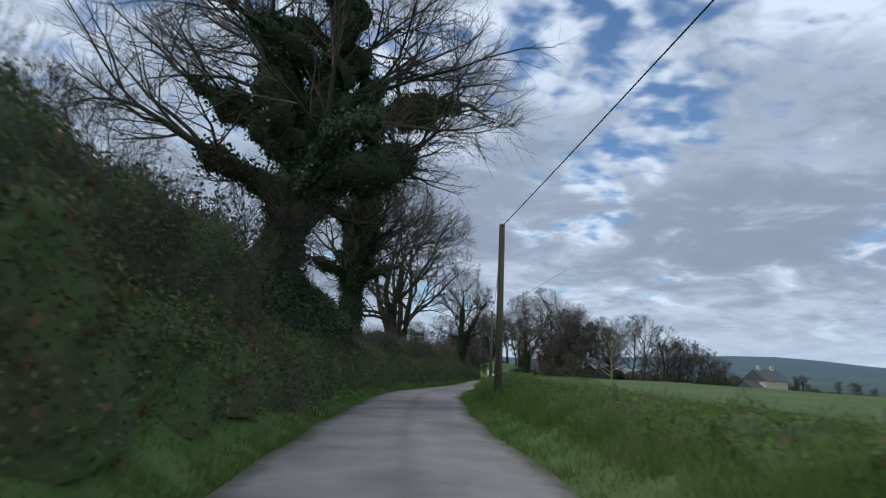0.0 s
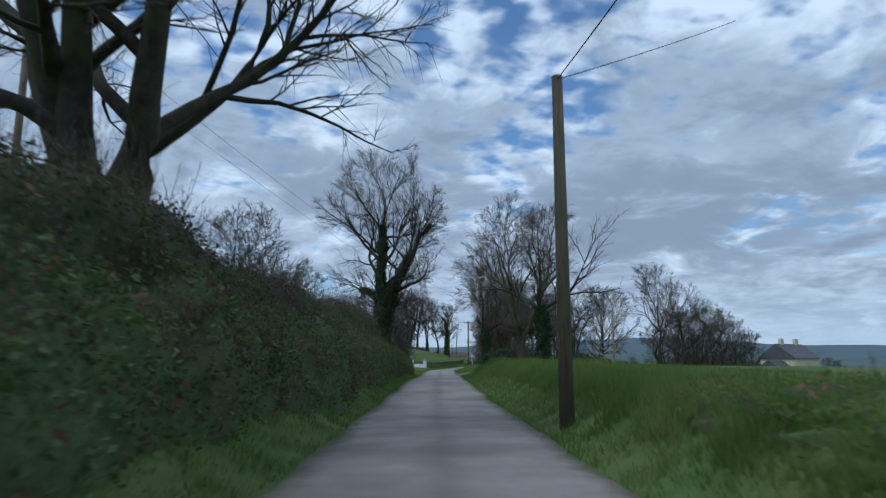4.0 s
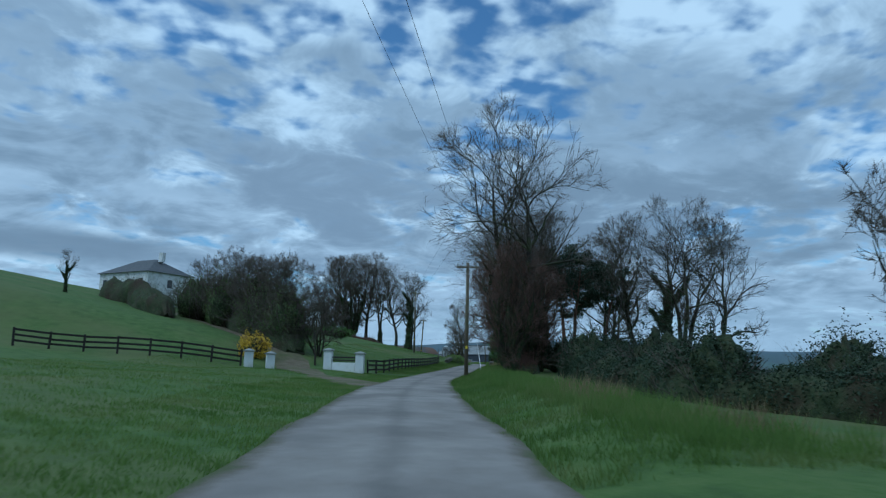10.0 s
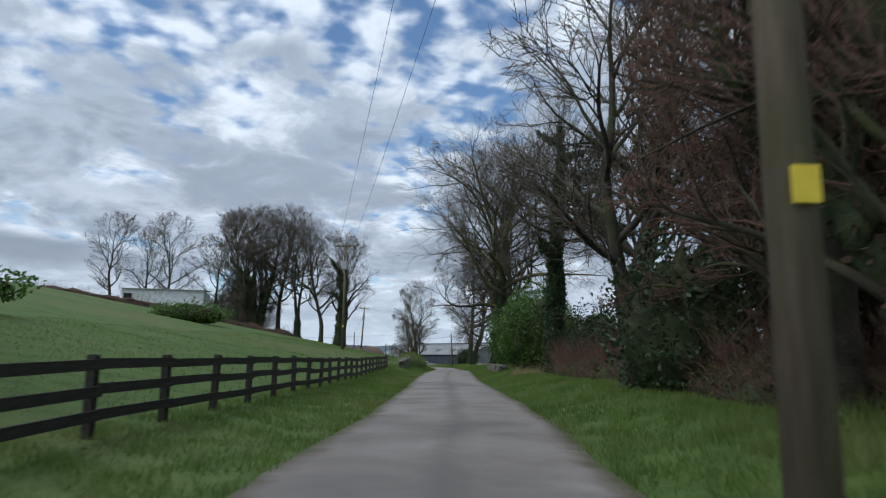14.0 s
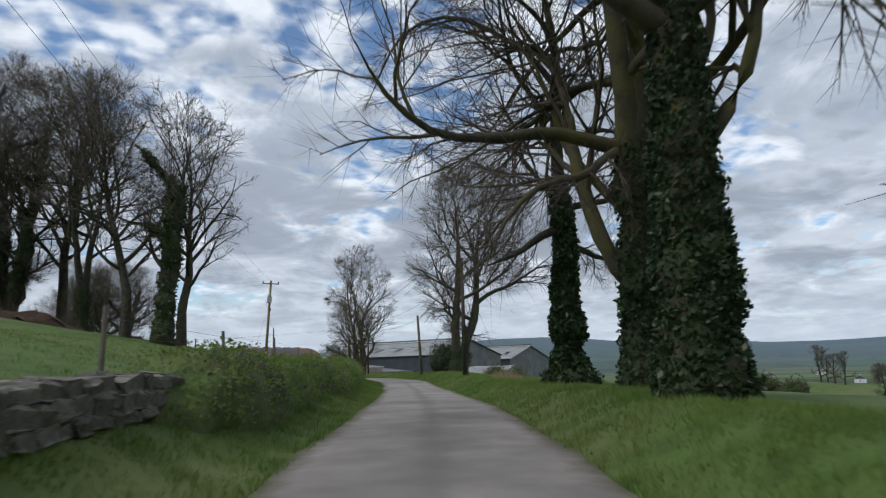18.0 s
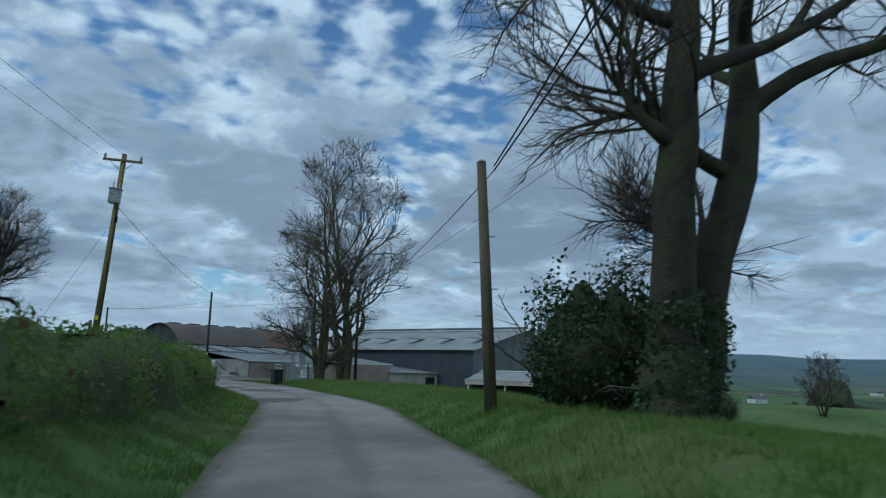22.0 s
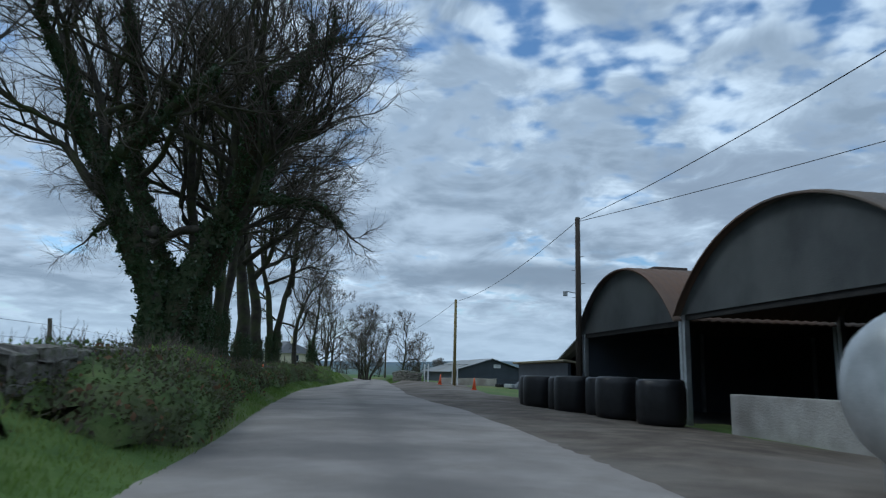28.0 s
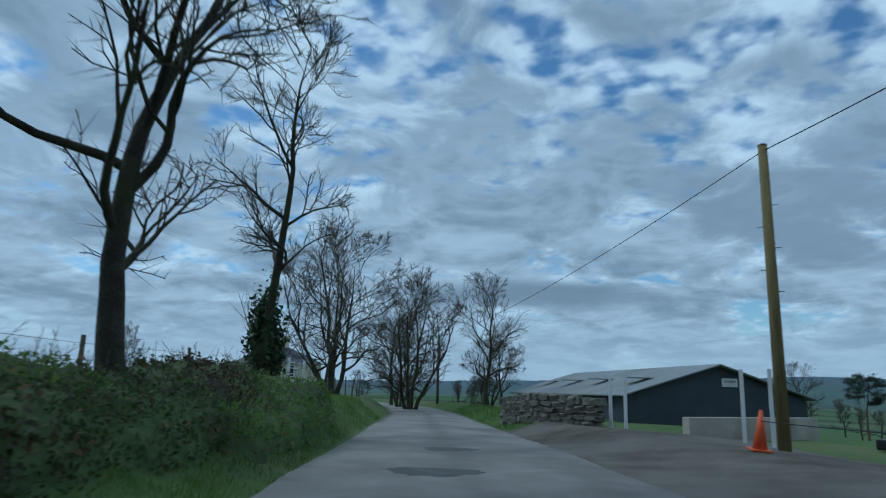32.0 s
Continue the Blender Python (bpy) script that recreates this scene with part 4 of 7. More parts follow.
def hedge(name, pts, width, height, seed, label, leaf_density=70, leaf=None, twig_density=6, twig_len=.9, mat=None, size=.04, low=0.0, twig=None, bracken=0, face=0):
    """A grown-out hedge along a line: lumpy mass, leaves over it, bare shoots standing out."""
    rng = np.random.default_rng(seed)
    C, s = along(pts, .7)
    T = unit(np.gradient(C, axis=0))
    Nn = np.stack([T[:, 1], -T[:, 0]], -1)
    k = 13
    a = np.linspace(0, np.pi, k)
    prof = np.stack([np.cos(a) * .5, np.sin(a) ** .6], -1)
    hh = height * (1 + .16 * np.sin(s * .55 + seed) + .10 * np.sin(s * 1.7 + 2 * seed))
    ww = width * (1 + .14 * np.sin(s * .43 + 1.3 * seed))
    ends = np.sqrt(np.clip(np.minimum(s, s[-1] - s) / (1.6 + .4 * height) + .03, 0, 1))
    hh, ww = hh * ends, ww * (.3 + .7 * ends)
    off = prof[None, :, 0] * ww[:, None]
    XY = C[:, None] + Nn[:, None] * off[..., None]
    base = land(XY[..., 0], XY[..., 1])
    w = 1 - .55 * prof[None, :, 1]
    Z = base * w + land(C[:, 0], C[:, 1])[:, None] * (1 - w) - .15 + prof[None, :, 1] * hh[:, None]
    V = np.concatenate([XY, Z[..., None]], -1)
    V += lumps(V[..., 0] * 2 + V[..., 2], V[..., 1] * 2, 1.1)[..., None] * np.array([.18, .12, .16])
    V += rng.normal(size=V.shape) * np.array([.09, .09, .05 + .05 * min(1.0, height)])
    n = len(C)
    idx = np.arange(n * k).reshape(n, k)
    F = np.stack([idx[:-1, :-1], idx[:-1, 1:], idx[1:, 1:], idx[1:, :-1]], -1).reshape(-1, 4)
    for end in (0, n - 1):
        F = np.concatenate([F, [(idx[end, q], idx[end, q + 1], idx[end, k - 2 - q], idx[end, k - 1 - q]) for q in range(k // 2)]])
    top = new(name)
    tagged(top, label, "hedge")
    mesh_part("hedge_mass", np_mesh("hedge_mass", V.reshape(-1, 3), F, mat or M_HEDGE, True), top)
    area = float(s[-1] * (height * 2 + width))
    cnt = int(area * leaf_density)

    def on_surface(c):
        i = rng.integers(0, n - 1, c)
        j = rng.integers(0, k - 1, c) if not face else rng.integers(0, 9, c) if face > 0 else rng.integers(k - 10, k - 1, c)
        f, g = rng.random((c, 1)), rng.random((c, 1))
        return (V[i, j] * (1 - f) + V[i + 1, j] * f) * (1 - g) + (V[i, j + 1] * (1 - f) + V[i + 1, j + 1] * f) * g, i, j

    if cnt:
        c, i, j = on_surface(cnt)
        keep = c[:, 2] > base[i, 0] + low
        v, f = leaf_cloud(rng, c[keep], .07 + .05 * min(1.6, height), int(keep.sum()), size)
        tagged(mesh_part("foliage", np_mesh("foliage", v, f, leaf or M_LEAF), top), kind="stuff")
    if twig_density:
        c, i, j = on_surface(int(s[-1] * twig_density * 1.6))
        D = unit(np.concatenate([Nn[i] * prof[j, 0:1] * 1.0, prof[j, 1:2] * 1.1], -1) + rng.normal(size=(len(c), 3)) * .35)
        L = twig_len * (.4 + .9 * rng.random((len(c), 1))) * np.where(prof[j, 1:2] > .8, 1.0, .45)
        pts3 = [c - D * .1]
        for q in range(2):
            D = unit(D + rng.normal(size=D.shape) * .14 + np.array([0, 0, .12]))
            pts3.append(pts3[-1] + D * L / 2)
        P = np.stack(pts3, 1)
        R = np.linspace(.008, .003, 3)[None] + np.zeros((len(P), 1))
        S = sprout(rng, P, R, 3, twig_len * .3, .0035, 2, .2, .7, .2, .2)
        v, f = join([halved(tubes(P, R, 3)), spikes(*S)])
        tagged(mesh_part("regrowth", np_mesh("regrowth", v, f, twig or M_TWIG), top), kind="stuff")
    if bracken:
        c, i, j = on_surface(int(s[-1] * bracken))
        v, f = leaf_cloud(rng, c, .12, len(c), .06)
        tagged(mesh_part("dead_bracken", np_mesh("dead_bracken", v, f, M_BRACKEN), top), kind="stuff")
    return top


# where the grass stops at the driveway's mouth
DRIVE_EDGE = ((151, 155, 161.5, 169.5, 174, 177), (13.6, 12.7, 11.6, 9.9, 8.8, 8.2))
DRIVE_FAR = ((151, 157.5, 158, 160.3, 163.2, 168.6, 177), (60, 60, 15.4, 14.7, 13.6, 12.3, 10.7))


def blades(name, ys0, ys1, u0, u1, per_m2, h, seed, mat=None, label="long verge grass"):
    """Grass blades on the land between two offsets from the lane's middle."""
    rng = np.random.default_rng(seed)
    c = int(abs(u1 - u0) * (ys1 - ys0) * per_m2)
    y = ys0 + (ys1 - ys0) * rng.random(c)
    u = u0 + (u1 - u0) * rng.random(c)
    x = road_x(y) + np.where(u > 0, u - 1.65 + np.interp(y, *_WR), u + 1.75 - np.interp(y, *_WL))
    clump = lumps(x * 3, y * 3, 1.3)
    keep = clump + rng.normal(size=c) * .5 > -.45
    keep &= (u > 0) | (y < 151) | (y > 177) | (x < np.interp(y, DRIVE_EDGE[0], DRIVE_EDGE[1])) | (x > np.interp(y, DRIVE_FAR[0], DRIVE_FAR[1]))
    x, y, clump = x[keep], y[keep], clump[keep]
    z = land(x, y)
    c = len(x)
    a = rng.random(c) * 6.283
    hh = h * (.45 + .8 * rng.random(c)) * (1 + .45 * clump)
    w = .006 + .008 * rng.random(c)
    ln = hh * (.15 + .55 * rng.random(c))
    b = rng.random(c) * 6.283
    p = np.stack([x, y, z - .02], -1)
    e = np.stack([np.cos(a) * w, np.sin(a) * w, np.zeros(c)], -1)
    t = p + np.stack([np.cos(b) * ln, np.sin(b) * ln, hh], -1)
    V = np.stack([p - e, p + e, t], 1).reshape(-1, 3)
    ob = mesh_part(name, np_mesh(name, V, np.arange(c * 3).reshape(-1, 3), mat or M_GRASS))
    return tagged(ob, label, "grass", kind="stuff")


# ---- surfaces beside the lane ----
sheet("driveway", [side(151.5, -1.2), side(158, -1.2), (14.7, 160.3), (13.6, 163.2), (12.3, 168.6), (11.0, 175.2), (9.8, 182), (3, 196), (-3, 207), (-7, 205), (0, 193), (6, 181.5), (8.6, 174), (9.6, 169.5), (11.3, 161.5), (12.4, 155)], .05, M_DRIVE, "stony driveway mouth with grassy middle", "driveway", .45)
sheet("field_lane", [side(117, 1.2), side(118.5, 4), (22, 119), (34, 121), (34, 125), (21, 124.5), side(126, 5), side(131, 1.2)], .035, M_DRIVE, "stony side lane between verge and broken wall", "lane", .45)
sheet("track_mouth", [side(311, -.9), side(315, -.9), side(319, -1.0), side(323, -1.1), side(327, -1.2), side(331, -1.2), side(335, -1.3), (30, 335), (20, 334), (10, 332), (10, 326), (22, 325), (31, 321), (34, 315), (39, 312)], .035, M_TRACK, "muddy track mouth meeting the lane", "track", .45)
sheet("farmyard", [side(321, 1.4), (49, 322), (47.5, 330), (50, 336), (44, 343), (38, 349), (32, 358), (27, 366), (20, 376), (14, 389), (9.5, 396), side(392, 1.3), side(380, 1.6), side(365, 1.8), side(345, 2.2)], .035, M_MUD, "stony brown yard edge beside the lane", "yard", .45)
sheet("yard_slab", [(39, 332), (45.5, 331), (47.5, 335), (42.5, 341), (37.5, 341)], .085, M_YARD, "worn pale concrete apron", "yard", .6)
for i, (y, u, w, l) in enumerate(((292, -.3, 1.9, 3.2), (300.5, .2, 2.2, 3.6), (304, -.6, 1.3, 2.2), (371.5, .1, .8, 4.2), (376, .0, .9, 3.4), (380.5, -.1, 1.8, 1.6), (384.5, .3, 1.5, 1.5))):
    x, yy = side(y, u)
    sheet("road_patch", [(x + w / 2 * math.cos(q) * (1 + .22 * math.sin(3 * q + i)), yy + l / 2 * math.sin(q) * (1 + .2 * math.cos(2 * q + i))) for q in np.arange(0, 6.2, .35)], .138, M_PATCH, "dark worn repair in the lane", "road patch", .16)


# ---- poles and cables ----
def pole(x, y, top, r=.13, mat=None, arm=0, transformer=False, label="weathered wooden electricity pole", turn=0.0, lean=(0, 0), pegs=False, band=False, lamp=False, ivy=0):
    g = G(x, y) - .4
    h = top - g
    e = thing("utility_pole", x, y, g, turn, label, "utility pole", "poles along the lane")
    e.matrix_world = pose(x, y, g, lean[0], lean[1], turn)
    part("shaft", cyl(B(), (0, 0, 0), (0, 0, h), r * 1.12, r * .82, 14), mat or M_POLE, e, smooth=True)
    part("cap", cyl(B(), (0, 0, h), (0, 0, h + .04), r * .9, r * .6, 12), M_CAP, e)
    if arm:
        part("crossarm", box(B(), 0, -.13, h - .35, arm, .10, .12, .012), mat or M_POLE, e)
        for sx in (-1, 1):
            part("insulator", cyl(cyl(B(), (sx * (arm / 2 - .08), -.13, h - .29), (sx * (arm / 2 - .08), -.13, h - .12), .055, .075, 10), (sx * (arm / 2 - .08), -.13, h - .12), (sx * (arm / 2 - .08), -.13, h - .04), .075, .04, 10), M_GREYBOX, e, "grey insulator")
            part("brace", cyl(B(), (sx * arm * .32, -.13, h - .38), (0, -.1, h - .95), .015, None, 6), M_STEEL, e)
    if transformer:
        b = box(B(), 0, -.42, h - 2.3, .50, .46, .72, .05)
        t = part("transformer", b, M_GREYBOX, e, "pale grey pole transformer")
        part("lid", box(B(), 0, -.42, h - 1.92, .56, .52, .06, .015), M_GREYBOX, t)
        part("bracket", box(B(), 0, -.16, h - 2.2, .12, .14, .5, .01), M_STEEL, e)
        for sx in (-.14, .14):
            part("bushing", cyl(B(), (sx, -.42, h - 1.9), (sx, -.42, h - 1.55), .045, .025, 8), M_GREYBOX, t)
        part("fuse_box", box(B(), .16, -.2, h - 3.4, .12, .12, .3, .02), M_BLACKSHADE, e)
        part("drop_cable", cyl(B(), (.12, -.12, h - 2.6), (.16, -.12, 2.2), .018, None, 6), M_WIRE, e)
    if pegs:
        for i in range(5):
            part("step_peg", cyl(B(), (-.26 if i % 2 else .06, 0, h - 1.6 - .55 * i), (-.06 if i % 2 else .26, 0, h - 1.6 - .55 * i), .012, None, 6), M_STEEL, e)
    if band:
        part("marker_plate", box(B(), 0, -r * 1.25, 2.6, .16, .02, .22, .006), M_YELLOW, e, "small yellow warning plate")
    if lamp:
        part("camera_arm", cyl(B(), (0, 0, h - 3.1), (-.45, -.1, h - 3.0), .02, None, 6), M_STEEL, e)
        part("floodlight", box(B(), -.5, -.12, h - 3.1, .16, .14, .2, .02), M_GREYBOX, e, "small grey floodlight")
    if ivy:
        rng = np.random.default_rng(int(x * 7))
        c = np.stack([rng.normal(size=60) * .05, rng.normal(size=60) * .05, rng.random(60) * h * ivy], -1)
        v, f = leaf_cloud(rng, c, np.array([.08, .08, .25]), 1500, .05)
        tagged(mesh_part("ivy", np_mesh("ivy", v, f, M_IVY), e), "climbing ivy")
    return e


def cable(a, b, sag, r=.012, label="thin black overhead cable", n=26):
    a, b = np.array(a, float), np.array(b, float)
    t = np.linspace(0, 1, n)
    P = a[None] * (1 - t)[:, None] + b[None] * t[:, None]
    P[:, 2] -= sag * 4 * t * (1 - t)
    v, f = tubes(P[None], np.full((1, n), r), 6)
    return tagged(mesh_part("overhead_cable", np_mesh("overhead_cable", v, f, M_WIRE, True)), label, "cable", "overhead cables")


pole(3.4, 25.1, 6.55, .13, pegs=False, label="old grey wooden pole standing in rough grass")
pole(5.6, 63.8, 6.9, .13, label="old wooden pole at the field edge")
pole(-10.2, 75.7, 14.2, .14, label="tall pole rising behind the hedge")
pole(4.2, 114.9, 10.75, .14, arm=1.5, label="wooden pole with crossarm behind the hedge", turn=-12)
pole(22.5, 175.4, 9.35, .14, arm=1.7, label="tall weathered pole with crossarm and guy wire", turn=-15, band=True)
pole(27.64, 237.26, 13.6, .15, arm=1.9, transformer=True, label="pole carrying a grey transformer in the field", turn=-20, band=True)
pole(39.5, 305.1, 13.4, .15, M_POLEYEL, arm=1.9, transformer=True, label="yellowish pole with transformer on the bank", turn=-8, band=True, lean=(0, 3))
pole(48.8, 263.7, 9.6, .125, M_POLEDARK, label="dark ivy-clad pole on the verge", ivy=.42)
pole(51.3, 281.5, 7.35, .12, label="short leaning wooden pole on the verge", lean=(0, -3), pegs=True)
pole(54.8, 319.8, 8.8, .11, M_POLEDARK, label="slim pole behind the bare tree")
pole(43.3, 340.95, 10.1, .12, M_POLEDARK, label="dark pole beside the dairy wall", pegs=True, band=True)
pole(30.6, 359.9, 9.5, .12, M_POLEDARK, label="dark pole with floodlight at the barn", pegs=True, lamp=True)
pole(12.25, 388.9, 9.65, .14, M_POLEYEL, label="yellowish pole by the yard entrance", pegs=True)
pole(-15.5, 425, 8.2, .12, label="far slim pole by the lane")
cable((3.4, 25.1, 6.5), (5.6, 63.8, 6.85), .95)
cable((3.4, 25.1, 6.5), (8.8, -14, 8.0), .15, .016)
cable((5.6, 63.8, 6.85), (13.5, 70, 12), .05)
for sx in (-.65, .65):
    cable((4.2 + sx, 115, 10.7), (22.5 + sx, 175.3, 13.6), .5, .008)
    cable((22.5 + sx, 175.3, 13.6), (27.6 + sx, 237.2, 13.5), .4, .008)
    cable((27.6 + sx, 237.2, 13.5), (39.5 + sx, 305, 13.3), .8, .008)
    cable((4.2 + sx, 115, 10.7), (-10.2 + sx, 75.7, 14.1), .3, .008)
cable((39.5, 305.1, 11.2), (43.3, 340.95, 10.0), .55, .013)
cable((43.3, 340.95, 9.2), (30.6, 359.9, 9.4), .3, .012)
cable((30.6, 359.9, 9.4), (12.25, 388.9, 9.5), .55, .013)
cable((12.25, 388.9, 9.5), (-15.5, 425, 8.1), .7, .012)
cable((30.6, 359.9, 9.35), (64, 337, 10.8), .5, .012)
cable((48.76, 263.68, 9.4), (51.3, 281.5, 7.3), .25, .018, "thick black overhead cable")
cable((51.3, 281.5, 7.2), (54.8, 319.8, 8.6), .6, .012)
cable((54.8, 319.8, 8.6), (62, 275, 15.5), .8, .01)
cable((51.3, 281.5, 7.2), (44, 226, 12.0), .5, .018, "thick black overhead cable")
cable((22.5, 175.4, 8.5), (22.38, 170.45, 1.45), .0, .008, "taut thin steel guy wire")
_g = thing("guy_guard", 22.4, 170.4, 0, 0, "white plastic guard on the guy wire", "guy wire guard")
part("sleeve", cyl(B(), (-.02, .06, 1.45), (.02, 1.6, 3.6), .025, None, 8), M_CONEWHITE, _g)
part("anchor", cyl(B(), (-.03, -.5, .5), (-.02, .08, 1.48), .015, None, 6), M_STEEL, _g)
_g2 = cable((39.6, 305, 9.4), (37.4, 300.5, 3.0), 0, .007, "taut thin steel guy wire")


# ---- hedges and bushes ----
for n, (ya, yb) in enumerate(((-34, 15), (9, 36), (32, 53), (47, 89), (83, 122))):
    hedge("hedge", [side(v, -5.0) for v in np.linspace(ya, yb, 12)], 2.8, (2.2, 2.4, 1.15, 1.8, 2.3)[n], 3 + n, "overgrown roadside hedge of ivy, bramble and bare shoots",
          210, twig_density=40, twig_len=1.0, bracken=70, face=1)
hedge("ivy_hedge", [side(v, -4.5) for v in np.linspace(16, 38, 10)], 2.2, 2.3, 21, "glossy dark ivy smothering the roadside hedge", 360, M_IVY, 3, .5, size=.055, face=1)
for n, (ya, yb, hh) in enumerate(((-30, 8, .8), (7, 33, .55), (31, 65, .6), (63, 119, .8))):
    hedge("bramble_bank", [side(v, -3.25) for v in np.linspace(ya, yb, 14)], 1.9, hh + .35, 127 + n, "green bramble and fern on the steep bank", 360, M_LEAF, 26, .5, mat=M_BANKGREEN, bracken=80, face=1)
hedge("low_hedge", [side(v, 4.5) for v in np.linspace(-30, 62, 26)], 2.2, .42, 31, "low straggling bramble hedge on the field edge", 260, M_GRASS, 14, .4, mat=M_BANKGRASS, bracken=10, face=-1)
for i, (v, u, w, h) in enumerate(((93.6, 4.2, 1.2, .42), (97.5, 4.7, 1.8, .6), (104, 4.4, 1.6, .6))):
    bush(*side(v, u), w, w * .8, h, 180 + i, 1800, .05, M_LEAF, label="low bramble clump in the bank grass", stems=60)
hedge("evergreen_hedge", [(37, 144), (30, 146.5), (27.2, 151), (28, 158), (29.5, 168), (32.5, 178)], 3.0, 2.0, 37, "dark evergreen hedge below the trees", 260, M_PINE, 3, .5, size=.06)
for i, (x, y, w, h) in enumerate(((27.6, 150.5, 3.6, 3.4), (29.2, 158, 4.2, 3.9), (30.4, 165.5, 3.8, 2.8), (32.6, 172, 4.4, 3.0), (33.4, 147.5, 3.8, 3.0), (36.2, 153, 4.4, 4.0))):
    bush(x, y, w, w, h, 230 + i, 6000, .065, M_PINE, label="dark bushy evergreen in the hedge below the trees")
hedge("bramble_thicket", [side(v, 7.0) for v in np.linspace(176, 210, 14)], 2.2, .9, 41, "brown twiggy thicket under the roadside trees", 120, M_LEAF, 60, 1.2, twig=M_REDTWIG, bracken=60, face=-1)
hedge("trimmed_hedge", [side(v, -3.5) for v in np.linspace(233, 309, 26)], 1.9, .8, 43, "low trimmed bank hedge with grass", 220, M_GRASS, 6, .3, mat=M_BANKGRASS, bracken=8, face=1)
hedge("verge_hedge", [side(v, 5.2) for v in np.linspace(214, 228, 8)], 1.4, .5, 45, "dead grass and bramble at the laurel's foot", 180, M_GRASS, 8, .5, mat=M_BANKGRASS, bracken=40)
hedge("wall_hedge", [side(v, -4.9 - 2.0 * soft((v - 344) / 8) + 2.5 * soft((v - 372) / 8)) for v in np.linspace(338, 386, 21)], 2.3, .55, 47, "ivy and grass over an old roadside bank", 220, M_GRASS, 20, .5, mat=M_BANKGRASS, bracken=10, face=1)
hedge("field_hedge", [(-34, 262), (-10, 268), (12, 271), (26, 272)], 1.6, .7, 49, "brown hedge along the top of the field", 12, M_LEAF, 16, 1.0, twig=M_REDTWIG, mat=M_REDBROWN)
hedge("orchard_thicket", [(9.6, 180), (7.0, 186), (3, 195), (-3, 203)], 3.2, 2.0, 51, "tangled dark thicket beside the driveway", 120, M_LEAF, 40, 1.5)
for i, (x, y, h) in enumerate(((8.6, 182.5, 5.2), (6.2, 187, 6.0), (2.6, 192, 5.4), (-1, 197, 4.6))):
    bush(x, y, 4.4, 4.4, h, 210 + i, 5200, .075, M_LEAF, label="tall dark garden shrub with bare shoots", stems=120)
hedge("drive_hedge", [(-2, 189), (-7, 198), (-12, 206)], 2.4, 2.4, 53, "dark shrubs below the white house", 40, M_LEAF, 10, 1.0)
hedge("valley_hedge", [(52, 30), (60, 80), (70, 135), (86, 150)], 2, 1.1, 55, "far hedge along the pasture", 14, M_LEAF, 8, 1.0)
hedge("valley_hedge", [(60, 225), (90, 262), (140, 300), (200, 330)], 4, 3.0, 57, "bare thorn hedge down the valley side", 8, M_LEAF, 9, 1.4)
hedge("valley_hedge", [(76, 205), (120, 240), (190, 270), (260, 290)], 5, 3.6, 59, "bare thorn hedge down the valley side", 8, M_LEAF, 9, 1.4)
hedge("valley_hedge", [(110, 330), (150, 372), (220, 420)], 4, 3.0, 61, "bare thorn hedge down the valley side", 8, M_LEAF, 9, 1.4)
bush(37.5, 213.5, 5.3, 5.5, 5.1, 1, 16000, .085, M_LAUREL, label="tall glossy laurel with yellow-green leaves")
bush(39.0, 218.5, 6.1, 6.0, 5.4, 2, 18000, .085, M_LAUREL, label="tall glossy laurel with yellow-green leaves")
bush(41.0, 224.5, 4.7, 5.0, 5.2, 3, 15000, .085, M_LAUREL, label="tall glossy laurel with yellow-green leaves")
bush(12.9, 101.5, 4.2, 2.6, 1.5, 4, 7000, .045, M_IVY, label="dark clipped bush on the bank")
bush(6.7, 176.2, 2.3, 1.7, 1.75, 5, 2600, .07, M_GORSE, label="gorse bush covered in yellow blossom")
bush(53.6, 281.0, 3.6, 3.2, 3.0, 6, 9000, .055, M_IVY, label="dark ivy bush at the ash tree's foot")
bush(78.0, 320.5, 3.2, 3.0, 2.9, 7, 5000, .06, M_LEAF, label="rounded dark thorn bush in the field")
bush(84.5, 317.0, 3.4, 3.2, 3.0, 8, 5000, .06, M_LEAF, label="rounded dark thorn bush in the field")
bush(66.0, 300.0, 2.6, 2.6, 2.2, 9, 3000, .06, M_LEAF, label="small round thorn bush in the field")
for i, (x, y, w, h) in enumerate(((76, 283, 3.4, 2.2), (82, 288, 4.2, 2.8), (88, 291, 3.6, 2.4), (93, 297, 4.4, 3.0), (99, 296, 3.8, 2.6), (104, 306, 4.6, 3.2), (86, 279, 3.0, 2.0), (110, 300, 4.2, 2.8), (97, 286, 3.4, 2.4), (118, 310, 4.8, 3.2))):
    bush(x, y, w, w * .9, h, 140 + i, 2600, .09, M_LEAF, label="rough thorn scrub on the valley slope", stems=90)
hedge("bramble_bank", [side(v, -4.3 - 1.0 * soft((v - 344) / 8)) for v in np.linspace(338, 384, 18)], 2.2, .6, 131, "bramble and grass on the bank below the beeches", 300, M_LEAF, 22, .5, mat=M_BANKGRASS, bracken=40, face=1)
hedge("bramble_bank", [(30.4, 337.2), (26, 336.6), (20, 336.4), (11, 336.0)], 1.7, .55, 133, "ivy and grass over the bank facing the track mouth", 340, M_LEAF, 16, .4, mat=M_BANKGRASS, bracken=30, face=-1)
for i, (x, y, w, h) in enumerate(((-6.0, 18.4, 3.2, 3.9), (-6.3, 21.6, 3.6, 4.6), (-5.6, 26.4, 3.0, 3.6), (-6.8, 15.2, 3.0, 3.4))):
    bush(x, y, w, w, h, 160 + i, 6500, .07, M_IVY, label="ivy-smothered thorn in the roadside hedge", stems=80)
